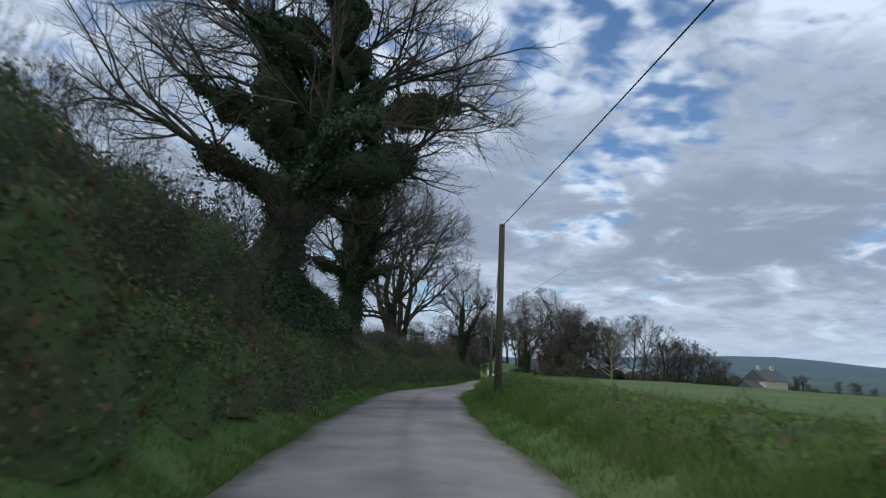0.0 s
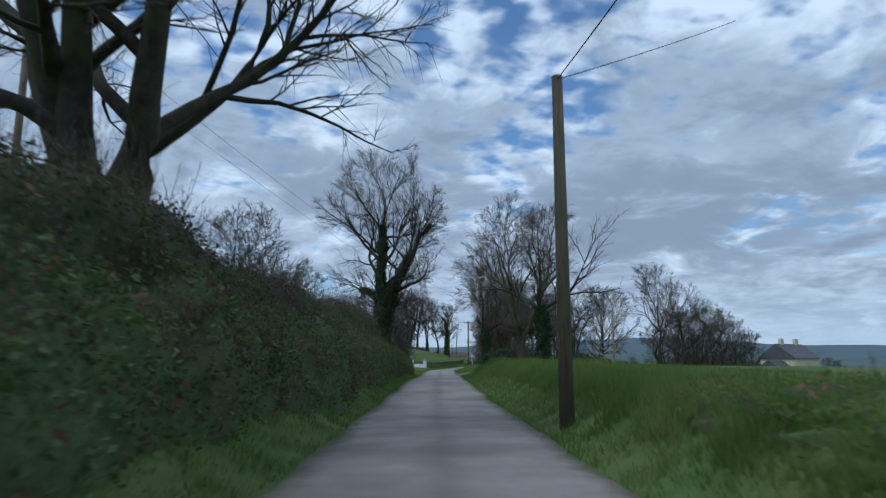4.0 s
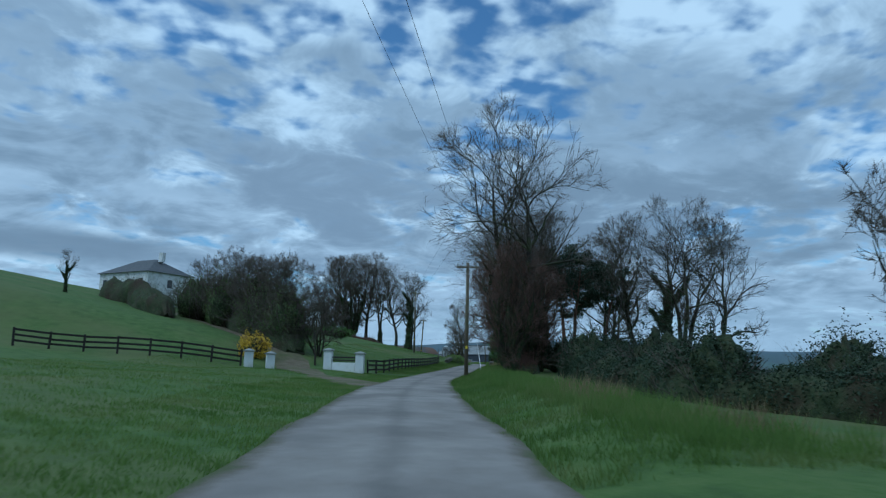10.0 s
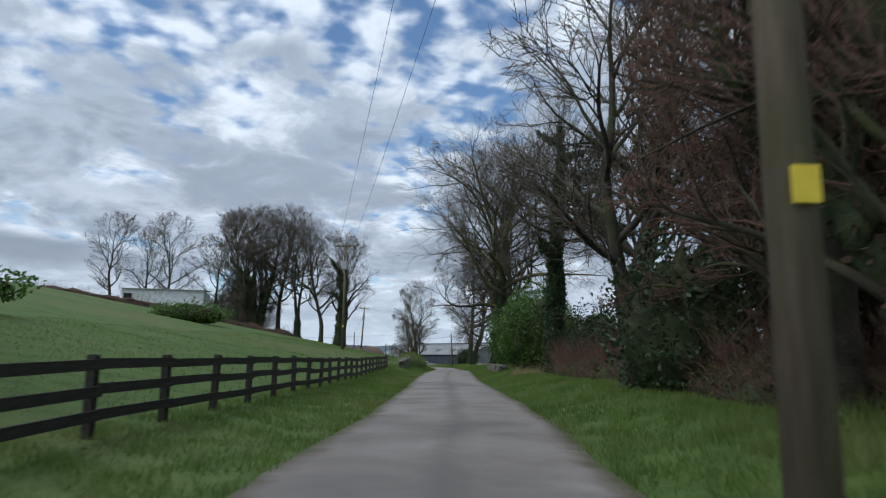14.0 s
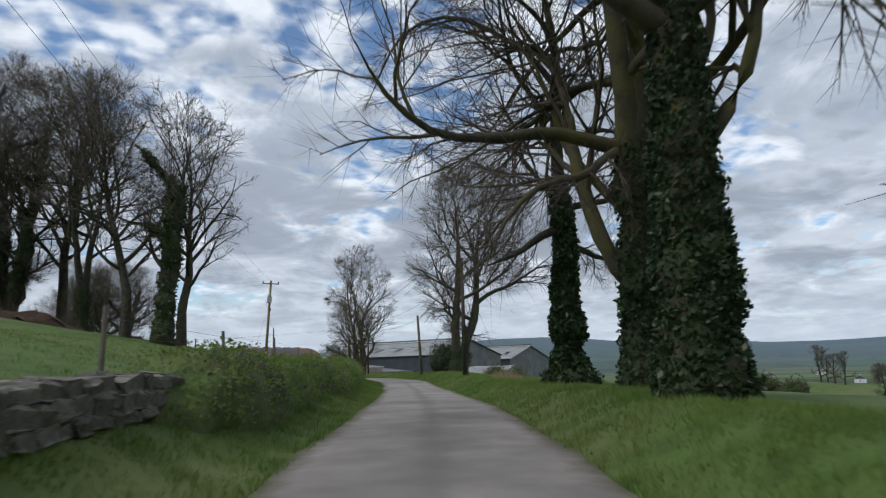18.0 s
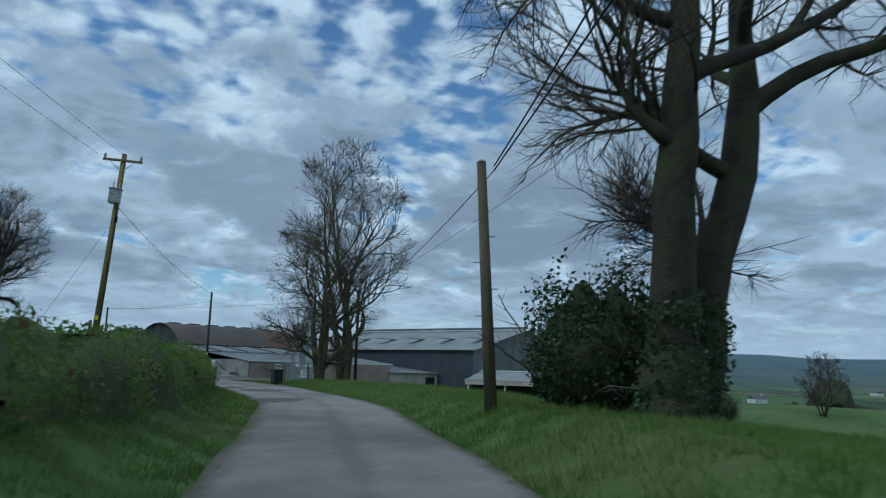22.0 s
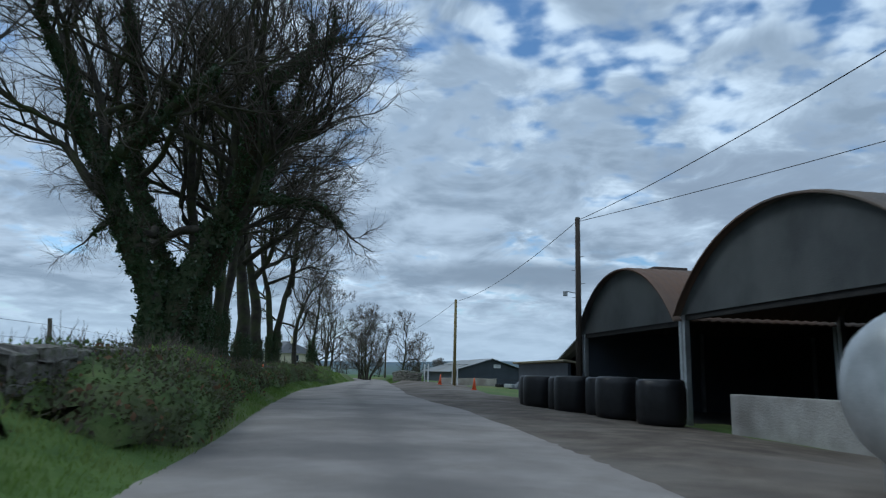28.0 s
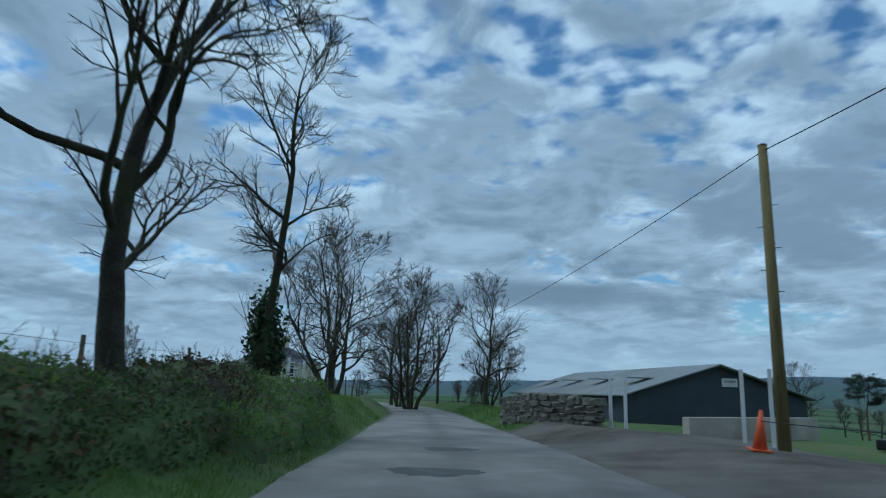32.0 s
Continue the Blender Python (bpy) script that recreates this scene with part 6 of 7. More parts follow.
def stone_wall(pts, h, seed, label, thick=.45, size=.3):
    """Dry-stone wall: every face stone a piece of its own over a dark core."""
    rng = np.random.default_rng(seed)
    C, s = along(pts, .25)
    e = new("stone_wall")
    tagged(e, label, "wall")
    T = unit(np.gradient(C, axis=0))
    core = []
    for o in (-1, 1):
        for zz in (-.2, h * .9):
            core.append(np.concatenate([C + np.stack([T[:, 1], -T[:, 0]], -1) * o * thick * .34, (land(C[:, 0], C[:, 1]) + zz)[:, None]], -1))
    V = np.stack(core, 1).reshape(-1, 3)
    n = len(C)
    F = []
    for i in range(n - 1):
        a, b = i * 4, i * 4 + 4
        F += [(a, b, b + 1, a + 1), (a + 1, b + 1, b + 3, a + 3), (a + 3, b + 3, b + 2, a + 2)]
    mesh_part("core", np_mesh("core", V, np.array(F), M_STONE), e)
    z = 0.0
    while z < h:
        hz = size * (.45 + .35 * rng.random())
        p = rng.random() * size
        while p < s[-1]:
            w = size * (.7 + 1.0 * rng.random())
            c = np.array([np.interp(p + w / 2, s, C[:, i]) for i in range(2)])
            t = np.array([np.interp(p + w / 2, s, T[:, i]) for i in range(2)])
            o = mesh_part("stone", STONES[rng.integers(0, 7)], e)
            top = z + hz > h
            o.matrix_world = Matrix.Translation((c[0], c[1], G(*c) + z + hz / 2 - .05)) @ pose(0, 0, 0, rng.normal() * 5, rng.normal() * 5, math.degrees(math.atan2(t[1], t[0])) + rng.normal() * 4) @ Matrix.Diagonal((w * 1.02, thick * (.9 + .3 * rng.random()), hz * 1.05 * (1.3 if top and rng.random() < .3 else 1), 1))
            p += w
        z += hz
    return e


stone_wall([(16.0, 127.6), (16.8, 126.6), (18.6, 126.4), (21, 127)], .85, 1, "broken grey stone wall at the lane corner")
stone_wall([side(v, -3.5) for v in np.linspace(226, 234, 6)], .5, 2, "dark mossy stone wall at the field edge")
stone_wall([side(v, -4.7) for v in np.linspace(338, 342, 4)], .5, 3, "low dry-stone wall with ivy beside the lane")
stone_wall([side(v, 3.6) for v in np.linspace(211, 221, 6)], .32, 6, "low earthy stone wall below the laurels")
stone_wall([(2.6, 395.4), (4.6, 393.4), (7.0, 392.6)], .75, 4, "low dry-stone wall by the yard entrance")
stone_wall([side(v, -5.3) for v in np.linspace(362, 368, 5)], .5, 5, "tumbled stones showing in the roadside bank")


def cone(x, y, h=.75, band=True, tilt=0):
    e = thing("traffic_cone", x, y, G(x, y) + .05, 0, "orange and white traffic cone on the verge" if band else "faded orange traffic cone in the yard", "traffic cone", "traffic cones")
    e.matrix_world = pose(x, y, G(x, y) + .06, tilt, tilt, 20)
    part("base", box(B(), 0, 0, .02, .42, .42, .045, .01), M_ORANGE, e)
    part("body", cyl(B(), (0, 0, .04), (0, 0, h), .15, .035, 16), M_ORANGE, e, smooth=True)
    if band:
        part("band", cyl(B(), (0, 0, h * .45), (0, 0, h * .78), .107, .066, 16), M_CONEWHITE, e, "white reflective band", True)


cone(12.9, 362.4)
cone(18.3, 378.9, .85, False)
cone(11.8, 386.9, .85, False, 4)
cable((18.3, 378.9, 2.9), (11.8, 386.9, 2.8), .1, .01, "rope strung between cones")
cable((18.3, 378.9, 2.9), (26.4, 370.6, 2.9), .1, .01, "rope strung between cones")


def field_gate(x, y, turn, w=3.0, h=1.25, mat=None, label="pale galvanised field gate"):
    e = thing("field_gate", x, y, G(x, y) + .08, turn, label, "gate")
    for i in range(6):
        part("bar", cyl(B(), (0, 0, .12 + (h - .12) * i / 5), (w, 0, .12 + (h - .12) * i / 5), .021, None, 8), mat or M_STEEL, e)
    for px in (0, w * .33, w * .66, w):
        part("stile", cyl(B(), (px, 0, .06), (px, 0, h + .04), .024, None, 8), mat or M_STEEL, e)
    for px in (-.1, w + .1):
        part("gatepost", cyl(B(), (px, 0, -.3), (px, 0, h + .2), .07, None, 8), M_POST if mat is None else mat, e)


field_gate(-9.4, 397.2, 115, 3.0, 1.5, M_CONEWHITE, "white painted bar gate in the bank")
field_gate(49.1, 310.9, 62, 3.4, .95, label="galvanised yard gate by the sycamore")
e = thing("water_box", 48.75, 311.9, G(48.75, 311.9), 20, "dark plastic water box beside the yard gate", "water trough")
part("tub", box(B(), 0, 0, .42, .7, .6, .9, .05), M_PLASTIC, e)
part("rim", box(B(), 0, 0, .88, .76, .66, .06, .02), M_BLACKSHADE, e)
for dx in (0, .55):
    e = thing("white_post", 7.2 + dx, 393.1 - dx * .6, G(7.4, 393.2), 0, "tall white steel yard gatepost", "gatepost", "yard gateposts")
    part("post", box(B(), 0, 0, .85, .10, .10, 1.8, .01), M_CONEWHITE, e)
for dx in (0, .7):
    e = thing("white_post", 11.3 + dx, 390.6 - dx * .7, G(11.5, 390), 0, "tall white steel yard gatepost", "gatepost", "yard gateposts")
    part("post", box(B(), 0, 0, .95, .10, .10, 2.0, .01), M_CONEWHITE, e)


# ---- farm buildings ----
def corrugated(bm, x0, x1, prof, pitch=.28, depth=.03):
    """Ribbed sheeting: a profile of (y, z) run along x with ribs across the run."""
    n = max(2, int(abs(x1 - x0) / pitch * 2))
    rows = []
    for i in range(n + 1):
        x = x0 + (x1 - x0) * i / n
        o = depth if i % 2 else 0
        rows.append([bm.verts.new((x, y, z + o)) for y, z in prof])
    for a, b in zip(rows, rows[1:]):
        for j in range(len(prof) - 1):
            bm.faces.new((a[j], a[j + 1], b[j + 1], b[j]))
    return bm


def slab_roof(bm, x0, x1, y0, z0, y1, z1, t=.07, pitch=.3):
    corrugated(bm, x0, x1, [(y0, z0), ((y0 + y1) / 2, (z0 + z1) / 2), (y1, z1)], pitch)
    r = bmesh.ops.extrude_face_region(bm, geom=list(bm.faces))
    bmesh.ops.translate(bm, verts=[v for v in r["geom"] if isinstance(v, bmesh.types.BMVert)], vec=(0, 0, -t))
    bmesh.ops.recalc_face_normals(bm, faces=bm.faces)
    return bm


def arch_prof(y0, span, eave, rise, n=18, grow=0.0):
    """Segment of a circle over the span."""
    R = (span * span / 4 + rise * rise) / (2 * rise)
    half = math.asin(span / 2 / R)
    return [(y0 + span / 2 + (R + grow) * math.sin(a), eave + rise - R + (R + grow) * math.cos(a)) for a in np.linspace(-half, half, n)]


YARD = 1.75
barn = thing("hay_barn", 40.4, 346.4, YARD, 34, "twin round-roofed hay barn with rusty sheeting, open at the gable", "barn")
for k in range(2):
    y0, span, eave, rise = ((0, 9.6, 3.25, 2.35), (9.6, 8.2, 3.1, 2.1))[k]
    bm = corrugated(B(), -.25, 16.2, arch_prof(y0, span, eave, rise, 22), .32, .035)
    r = bmesh.ops.extrude_face_region(bm, geom=list(bm.faces))
    bmesh.ops.translate(bm, verts=[v for v in r["geom"] if isinstance(v, bmesh.types.BMVert)], vec=(0, 0, -.05))
    part("roof", bm, M_RUST, barn, "curved roof of rusting corrugated sheets")
    for gx in (0.0, 16.0):
        pr = arch_prof(y0, span, eave, rise - .03, 22)
        bm = B()
        lo = [bm.verts.new((gx, y, eave if gx < 1 else 0)) for y, z in pr]
        hi = [bm.verts.new((gx, y, z)) for y, z in pr]
        for j in range(len(pr) - 1):
            bm.faces.new((lo[j], lo[j + 1], hi[j + 1], hi[j]))
        bmesh.ops.solidify(bm, geom=list(bm.faces), thickness=.06)
        part("gable_sheet", bm, M_GREYSHEET, barn, "streaked grey gable sheeting")
    for x in np.arange(1.2, 15.5, 2.4):
        part("ridge_vent", box(B(), x + .5, y0 + span / 2, eave + rise + .09, 1.3, .7, .10, .03), M_RUST, barn)
    for y in (y0 + .1, y0 + span - .1):
        for x in (.1, 5.2, 10.4, 15.8):
            part("stanchion", box(B(), x, y, 1.7, .16, .16, 3.4, .01), M_STEEL, barn)
    part("eave_beam", box(B(), 0.12, y0 + span / 2, eave - .05, .14, span - .1, .22, .01), M_BLACKSHADE, barn)
for a, (cx, cy, sx, sy) in enumerate(((8, 17.75, 16, .12), (8, .06, 16, .12), (16, 8.9, .12, 17.8))):
    part("side_sheet", box(B(), cx, cy, 1.65, sx, sy, 3.3), M_DARKSHEET, barn)
part("low_wall", box(B(), -.1, 13.9, .5, .3, 7.4, 1.1, .03), M_BLOCK, barn, "low concrete block wall across the mouth")
part("low_wall", box(B(), -.1, 3.6, .5, .3, 6.4, 1.1, .03), M_BLOCK, barn)
# daylight through the back wall, painted as pale opaque panels
for k, (y, z) in enumerate(((6.5, 1.6), (8.4, 1.3), (11.8, 1.6), (13.2, 1.2), (15.6, 1.5), (16.8, 2.0))):
    part("painted_daylight", box(B(), 15.9, y, z + .2, .05, 1.3, .42), M_PALESHEET, barn, "pale translucent sheet at the back")
# floor coloured near black to carry the barn's inner shade
part("barn_floor", box(B(), 8, 8.9, .02, 16, 17.6, .06), M_BLACKSHADE, barn)
part("lean_roof", slab_roof(B(), -.2, 16, 17.8, 3.0, 23.0, 1.3), M_GREYSHEET, barn)
part("lean_wall", box(B(), .1, 20.3, .8, .12, 4.8, 1.6), M_DARKSHEET, barn)

dairy = thing("dairy_shed", 40.4, 346.4, YARD, 34, "long grey lean-to dairy with low sheeted roofs", "shed")
part("roof", slab_roof(B(), -1.4, 20, -5.0, 2.5, -.05, 3.15), M_GREYSHEET, dairy, "grey corrugated roof")
for x in (3, 7, 11, 15):
    part("rooflight", slab_roof(B(), x, x + 1.0, -4.6, 2.60, -.4, 3.17), M_PALESHEET, dairy, "paler rooflight sheet")
part("roof", slab_roof(B(), .2, 20, -12.0, 1.62, -4.9, 2.42), M_GREYSHEET, dairy, "weathered pale corrugated roof")
part("fascia", box(B(), 10.1, -12.0, 1.60, 19.8, .08, .16), M_CONEWHITE, dairy)
part("end_wall", box(B(), -1.1, -4.2, 1.25, .2, 1.5, 2.5, .01), M_DOORGREY, dairy, "grey painted end wall")
part("front_wall", box(B(), -.5, -4.95, 1.25, 1.2, .2, 2.5, .01), M_DOORGREY, dairy)
# solid panel; the doorway's shade is its colour
part("doorway", box(B(), -1.06, -2.7, 1.05, .18, 1.4, 2.1), M_BLACKSHADE, dairy, "dark open doorway")
part("end_wall", box(B(), -1.1, -.9, 1.3, .2, 1.9, 2.6, .01), M_DOORGREY, dairy)
part("window", box(B(), -1.215, -4.3, 1.55, .03, .4, 1.1, .01), M_CONEWHITE, dairy, "white framed slit window")
part("block_wall", box(B(), .45, -8.4, .45, .25, 7.0, 2.55, .02), M_BLOCK, dairy, "grey block side wall")
part("meter_box", box(B(), .28, -6.0, 1.25, .14, .7, .8, .02), M_CONEWHITE, dairy, "white meter box on the wall")
part("trough", box(B(), -.3, -9.0, .05, .8, 3.0, .95, .03), M_BLOCK, dairy, "rough concrete trough")
part("block_wall", box(B(), 2.4, -11.9, .40, 3.8, .22, 2.45, .02), M_PINKBLOCK, dairy, "pinkish painted block wall")
part("sliding_door", box(B(), 5.4, -12.06, .48, 2.2, .08, 2.2, .015), M_DOORGREY, dairy, "grey sliding door")
part("sliding_door", box(B(), 7.6, -12.06, .48, 2.0, .08, 2.2, .015), M_DOORGREY, dairy)
part("handrail", cyl(B(), (1.6, -12.08, 1.1), (3.2, -12.08, .6), .03, None, 8), M_POST, dairy)
part("block_wall", box(B(), 14.2, -11.9, .35, 11, .22, 2.4, .02), M_PINKBLOCK, dairy)
for x in (1.6, 4.9, 8.6, 12.4, 16.2):
    # strips laid on the roof, with the gaps' shade as their colour
    part("roof_gap", slab_roof(B(), x, x + .22, -4.85, 2.585, -.25, 3.17), M_BLACKSHADE, dairy, "dark gap between roof sheets")
for y in (-1.1, -2.2):
    part("wall_notice", box(B(), -1.22, y - 2.6, 1.75, .02, .3, .3, .005), M_PALESHEET, dairy, "small pale notice on the wall")
part("pipe", cyl(B(), (.25, -6.4, 1.5), (.2, -8.2, .7), .03, None, 6), M_WIRE, dairy)
part("gutter", cyl(B(), (.2, -12.08, 1.55), (12, -12.08, 1.5), .05, None, 8), M_GREYBOX, dairy)

tank = thing("milk_tank", 39.4, 342.2, G(39.4, 342.2), 34, "rounded stainless milk tank on short legs", "tank")
bm = B()
prof = [(-1.35, .0), (-1.33, .45), (-1.22, .72), (-1.0, .86), (1.0, .86), (1.22, .72), (1.33, .45), (1.35, .0)]
rings = []
for x, r in prof:
    rings.append([bm.verts.new((x, r * math.cos(a), 1.12 + r * math.sin(a))) for a in np.linspace(0, 2 * math.pi, 28, endpoint=False)] if r else [bm.verts.new((x, 0, 1.12))])
for a, b in zip(rings, rings[1:]):
    for j in range(28):
        k2 = (j + 1) % 28
        if len(a) == 1:
            bm.faces.new((a[0], b[k2], b[j]))
        elif len(b) == 1:
            bm.faces.new((a[j], a[k2], b[0]))
        else:
            bm.faces.new((a[j], a[k2], b[k2], b[j]))
bmesh.ops.recalc_face_normals(bm, faces=bm.faces)
part("vessel", bm, M_STEEL, tank, smooth=True)
for x in (-.9, .9):
    for y in (-.45, .45):
        part("leg", cyl(B(), (x, y, 0), (x, y, .5), .05, None, 8), M_STEEL, tank)
part("hatch", cyl(B(), (.3, 0, 1.95), (.3, 0, 2.08), .22, .2, 16), M_STEEL, tank)
part("pipe", cyl(B(), (1.3, .1, 1.9), (1.5, .1, .1), .035, None, 8), M_STEEL, tank)

silo = thing("feed_silo", 52.3, 335.2, 1.7, 20, "tall ribbed galvanised feed silo on legs with round badge", "silo")
zb, zt = 1.55, 5.05
bm = B()
rings = [[bm.verts.new((r * math.cos(q), r * math.sin(q), z)) for q in np.linspace(0, 2 * math.pi, 48, endpoint=False)] for z, r in zip(np.linspace(zb, zt, 57), np.tile([1.12, 1.135], 29))]
for lo_, hi_ in zip(rings, rings[1:]):
    for j in range(48):
        bm.faces.new((lo_[j], lo_[(j + 1) % 48], hi_[(j + 1) % 48], hi_[j]))
part("drum", bm, M_SILO, silo, "ribbed shining drum", smooth=True)
for q in range(8):
    w = radians(45 * q + 10)
    part("seam", cyl(B(), (1.14 * math.cos(w), 1.14 * math.sin(w), zb), (1.14 * math.cos(w), 1.14 * math.sin(w), zt), .018, None, 6), M_SILO, silo)
for q in (-.35, .35):
    part("top_rail", cyl(B(), (q, -1.1, zt + .1), (q * .6, -.2, zt + .95), .02, None, 6), M_SILO, silo)
part("top_rail", cyl(B(), (-.3, -.5, zt + .75), (.3, -.5, zt + .75), .02, None, 6), M_SILO, silo)
part("hopper", cyl(B(), (0, 0, .35), (0, 0, zb), .22, 1.13, 40), M_SILO, silo, smooth=True)
part("dome", cyl(B(), (0, 0, zt), (0, 0, zt + .62), 1.17, .3, 40), M_SILO, silo, smooth=True)
part("lid", cyl(B(), (0, 0, zt + .6), (0, 0, zt + .74), .34, .3, 20), M_SILO, silo)
for z in (zb, 2.8, 4.1, zt):
    part("band", cyl(B(), (0, 0, z - .03), (0, 0, z + .03), 1.18, None, 40), M_SILO, silo)
for k in range(4):
    a = radians(45 + 90 * k)
    c, s_ = math.cos(a) * 1.15, math.sin(a) * 1.15
    part("leg", cyl(B(), (c, s_, -.3), (c, s_, zt - .1), .055, None, 8), M_SILO, silo)
    a2 = radians(135 + 90 * k)
    part("brace", cyl(B(), (c, s_, .1), (math.cos(a2) * 1.15, math.sin(a2) * 1.15, 1.4), .025, None, 6), M_SILO, silo)
_d = radians(-150)
bm = cyl(B(), (0, 0, 0), (0, 0, .04), .3, None, 28)
bmesh.ops.transform(bm, matrix=Matrix.Translation((math.cos(_d) * 1.17, math.sin(_d) * 1.17, 4.55)) @ Vector((math.cos(_d), math.sin(_d), 0)).to_track_quat("Z", "Y").to_matrix().to_4x4() @ Matrix.Diagonal((1, .72, 1, 1)), verts=bm.verts)
part("badge", bm, M_BLUE, silo, "dark blue oval maker's badge")
bm = box(B(), 0, 0, .05, .08, .34, .02)
bmesh.ops.transform(bm, matrix=Matrix.Translation((math.cos(_d) * 1.17, math.sin(_d) * 1.17, 4.55)) @ Vector((math.cos(_d), math.sin(_d), 0)).to_track_quat("Z", "Y").to_matrix().to_4x4(), verts=bm.verts)
part("lettering_bar", bm, M_YELLOW, silo, "yellow bar of lettering")
for dx in (-.12, .12):
    part("fill_pipe", cyl(B(), (-.75 + dx, -1.0, -.1), (-.75 + dx, -1.0, 5.2), .045, None, 8), M_STEEL, silo)
for z in np.arange(.4, 5.2, .35):
    part("ladder_rung", cyl(B(), (1.1, -1.0, z), (1.5, -1.05, z), .014, None, 6), M_STEEL, silo)
part("control_box", box(B(), -.7, -1.7, .55, .6, .35, .8, .03), M_CONEWHITE, silo, "white control box at the foot")
e = thing("cattle_crush", 49.6, 331.6, G(49.6, 331.6), -30, "galvanised cattle rails below the silo", "cattle rails")
for z in (.35, .65, .95, 1.25):
    part("rail", cyl(B(), (0, 0, z), (.9, 0, z), .016, None, 8), M_STEEL, e)
for x in (0, .45, .9):
    part("post", cyl(B(), (x, 0, -.3), (x, 0, 1.35), .022, None, 8), M_STEEL, e)


def gable_shed(name, x, y, z, turn, w, l, eave, apex, wall, roof, label, skirt=None, open_front=False, vents=True, bays=0, shade_flank=None):
    """A portal shed: gable to the front along x, running back along y."""
    e = thing(name, x, y, z, turn, label, "shed")
    for a, b, za, zb_ in ((-.4, w / 2, eave - .05, apex), (w / 2, w + .4, apex, eave - .05)):
        bm = B()
        corrugated(bm, -.4, l + .4, [(a, za), ((a + b) / 2, (za + zb_) / 2), (b, zb_)], .45, .03)
        bmesh.ops.transform(bm, matrix=Matrix(((0, 1, 0, 0), (1, 0, 0, 0), (0, 0, 1, 0), (0, 0, 0, 1))), verts=bm.verts)
        r = bmesh.ops.extrude_face_region(bm, geom=list(bm.faces))
        bmesh.ops.translate(bm, verts=[v for v in r["geom"] if isinstance(v, bmesh.types.BMVert)], vec=(0, 0, -.06))
        part("roof_slope", bm, roof, e, "shallow sheeted roof slope")
    lo = eave * .42 if open_front else 0.0
    for yy in (0, l - .1):
        bm = B()
        prism(bm, [(0, 0.0 if yy else lo), (w, 0.0 if yy else lo), (w, eave - .1), (w / 2, apex - .1), (0, eave - .1)], .1)
        bmesh.ops.translate(bm, verts=bm.verts, vec=(0, yy, 0))
        part("gable_wall", bm, wall, e)
    for xx in (.06, w - .06):
        part("side_wall", box(B(), xx, l / 2, eave / 2 + .3, .12, l - .24, eave - .65), shade_flank or wall, e)
    if vents:
        # solid white strip; the sky seen through the ridge slot is its colour
        part("ridge_daylight", box(B(), w / 2, l / 2, apex + .05, .9, l, .14), M_CONEWHITE, e, "bright open slot under the ridge cap")
        part("ridge_vent", box(B(), w / 2, l / 2, apex + .34, 1.2, l + .6, .24, .04), M_GREYSHEET, e, "raised ridge ventilator")
    if skirt:
        part("plinth", box(B(), w / 2, -.10, .6, w, .14, 1.2, .02), skirt, e, "pale block plinth")
    for k in range(bays):
        part("rooflight", box(B(), w * .26, l * (k + .5) / bays, (eave + apex) / 2 + .07, w * .3, .9, .04, 0, None), M_PALESHEET, e)
    return e


# dark flank sheeting paints the shade of the cattle sheds' open sides
gable_shed("cattle_shed", 73.9, 348.0, -.6, 39.7, 27, 30, 6.0, 9.1, M_GREYSHEET, M_PALESHEET, "large grey cattle shed with shallow pitched roof", bays=6, shade_flank=M_DARKSHEET)
gable_shed("cattle_shed", 97.5, 366.5, -1.0, 39.7, 22, 30, 5.6, 8.6, M_GREYSHEET, M_PALESHEET, "second grey cattle shed behind the first", bays=5, shade_flank=M_DARKSHEET)
e = thing("cattle_shed_annex", 61.5, 346.5, .3, 32, "low cream block shed with sheeted roof", "shed")
part("wall", box(B(), 5.5, .1, 1.0, 11, .22, 2.1, .02), M_CREAM, e)
part("wall", box(B(), .1, 4, 1.0, .22, 8, 2.1, .02), M_CREAM, e)
part("roof", slab_roof(B(), -.2, 11.2, -.3, 2.1, 8, 3.0), M_GREYSHEET, e)
# no hole in the wall: a near-black panel paints the opening's shade
part("opening", box(B(), 9.2, -.03, .8, 1.6, .1, 1.6), M_BLACKSHADE, e)
e = thing("calf_shed", 72.3, 345.0, -.95, -43.5, "low open-fronted calf shed with cream gable and pale roof", "shed")
part("roof", slab_roof(B(), -.4, 14.2, -.5, 2.7, 4.2, 3.75), M_PALESHEET, e)
part("roof", slab_roof(B(), -.4, 14.2, 4.2, 3.75, 8.6, 2.7), M_PALESHEET, e)
part("ridge_cap", box(B(), 6.9, 4.2, 3.82, 14.6, .5, .12, .03), M_CONEWHITE, e)
part("fascia", box(B(), 6.9, -.45, 2.55, 14.4, .06, .62), M_CREAM, e, "cream fascia board")
# a sheet behind the pillars has the bays' shade painted in
part("bay_shade", box(B(), 6.9, .6, 1.2, 13.7, .1, 2.4), M_BLACKSHADE, e, "dark open bays")
for x in (0, 4.6, 9.2, 13.8):
    part("pillar", box(B(), x, -.2, 1.3, .16, .16, 2.6, .01), M_CONEWHITE, e)
part("door", box(B(), 11.5, -.22, .95, 3.6, .1, 1.7, .02), M_CREAM, e, "cream sliding door")
bm = prism(B(), [(-.5, 1.3), (8.6, 1.3), (8.6, 2.65), (4.2, 3.7), (-.5, 2.65)], .1)
bmesh.ops.transform(bm, matrix=Matrix.Translation((13.9, 0, 0)) @ Matrix.Rotation(radians(-90), 4, "Z") @ Matrix.Rotation(radians(180), 4, "Z"), verts=bm.verts)
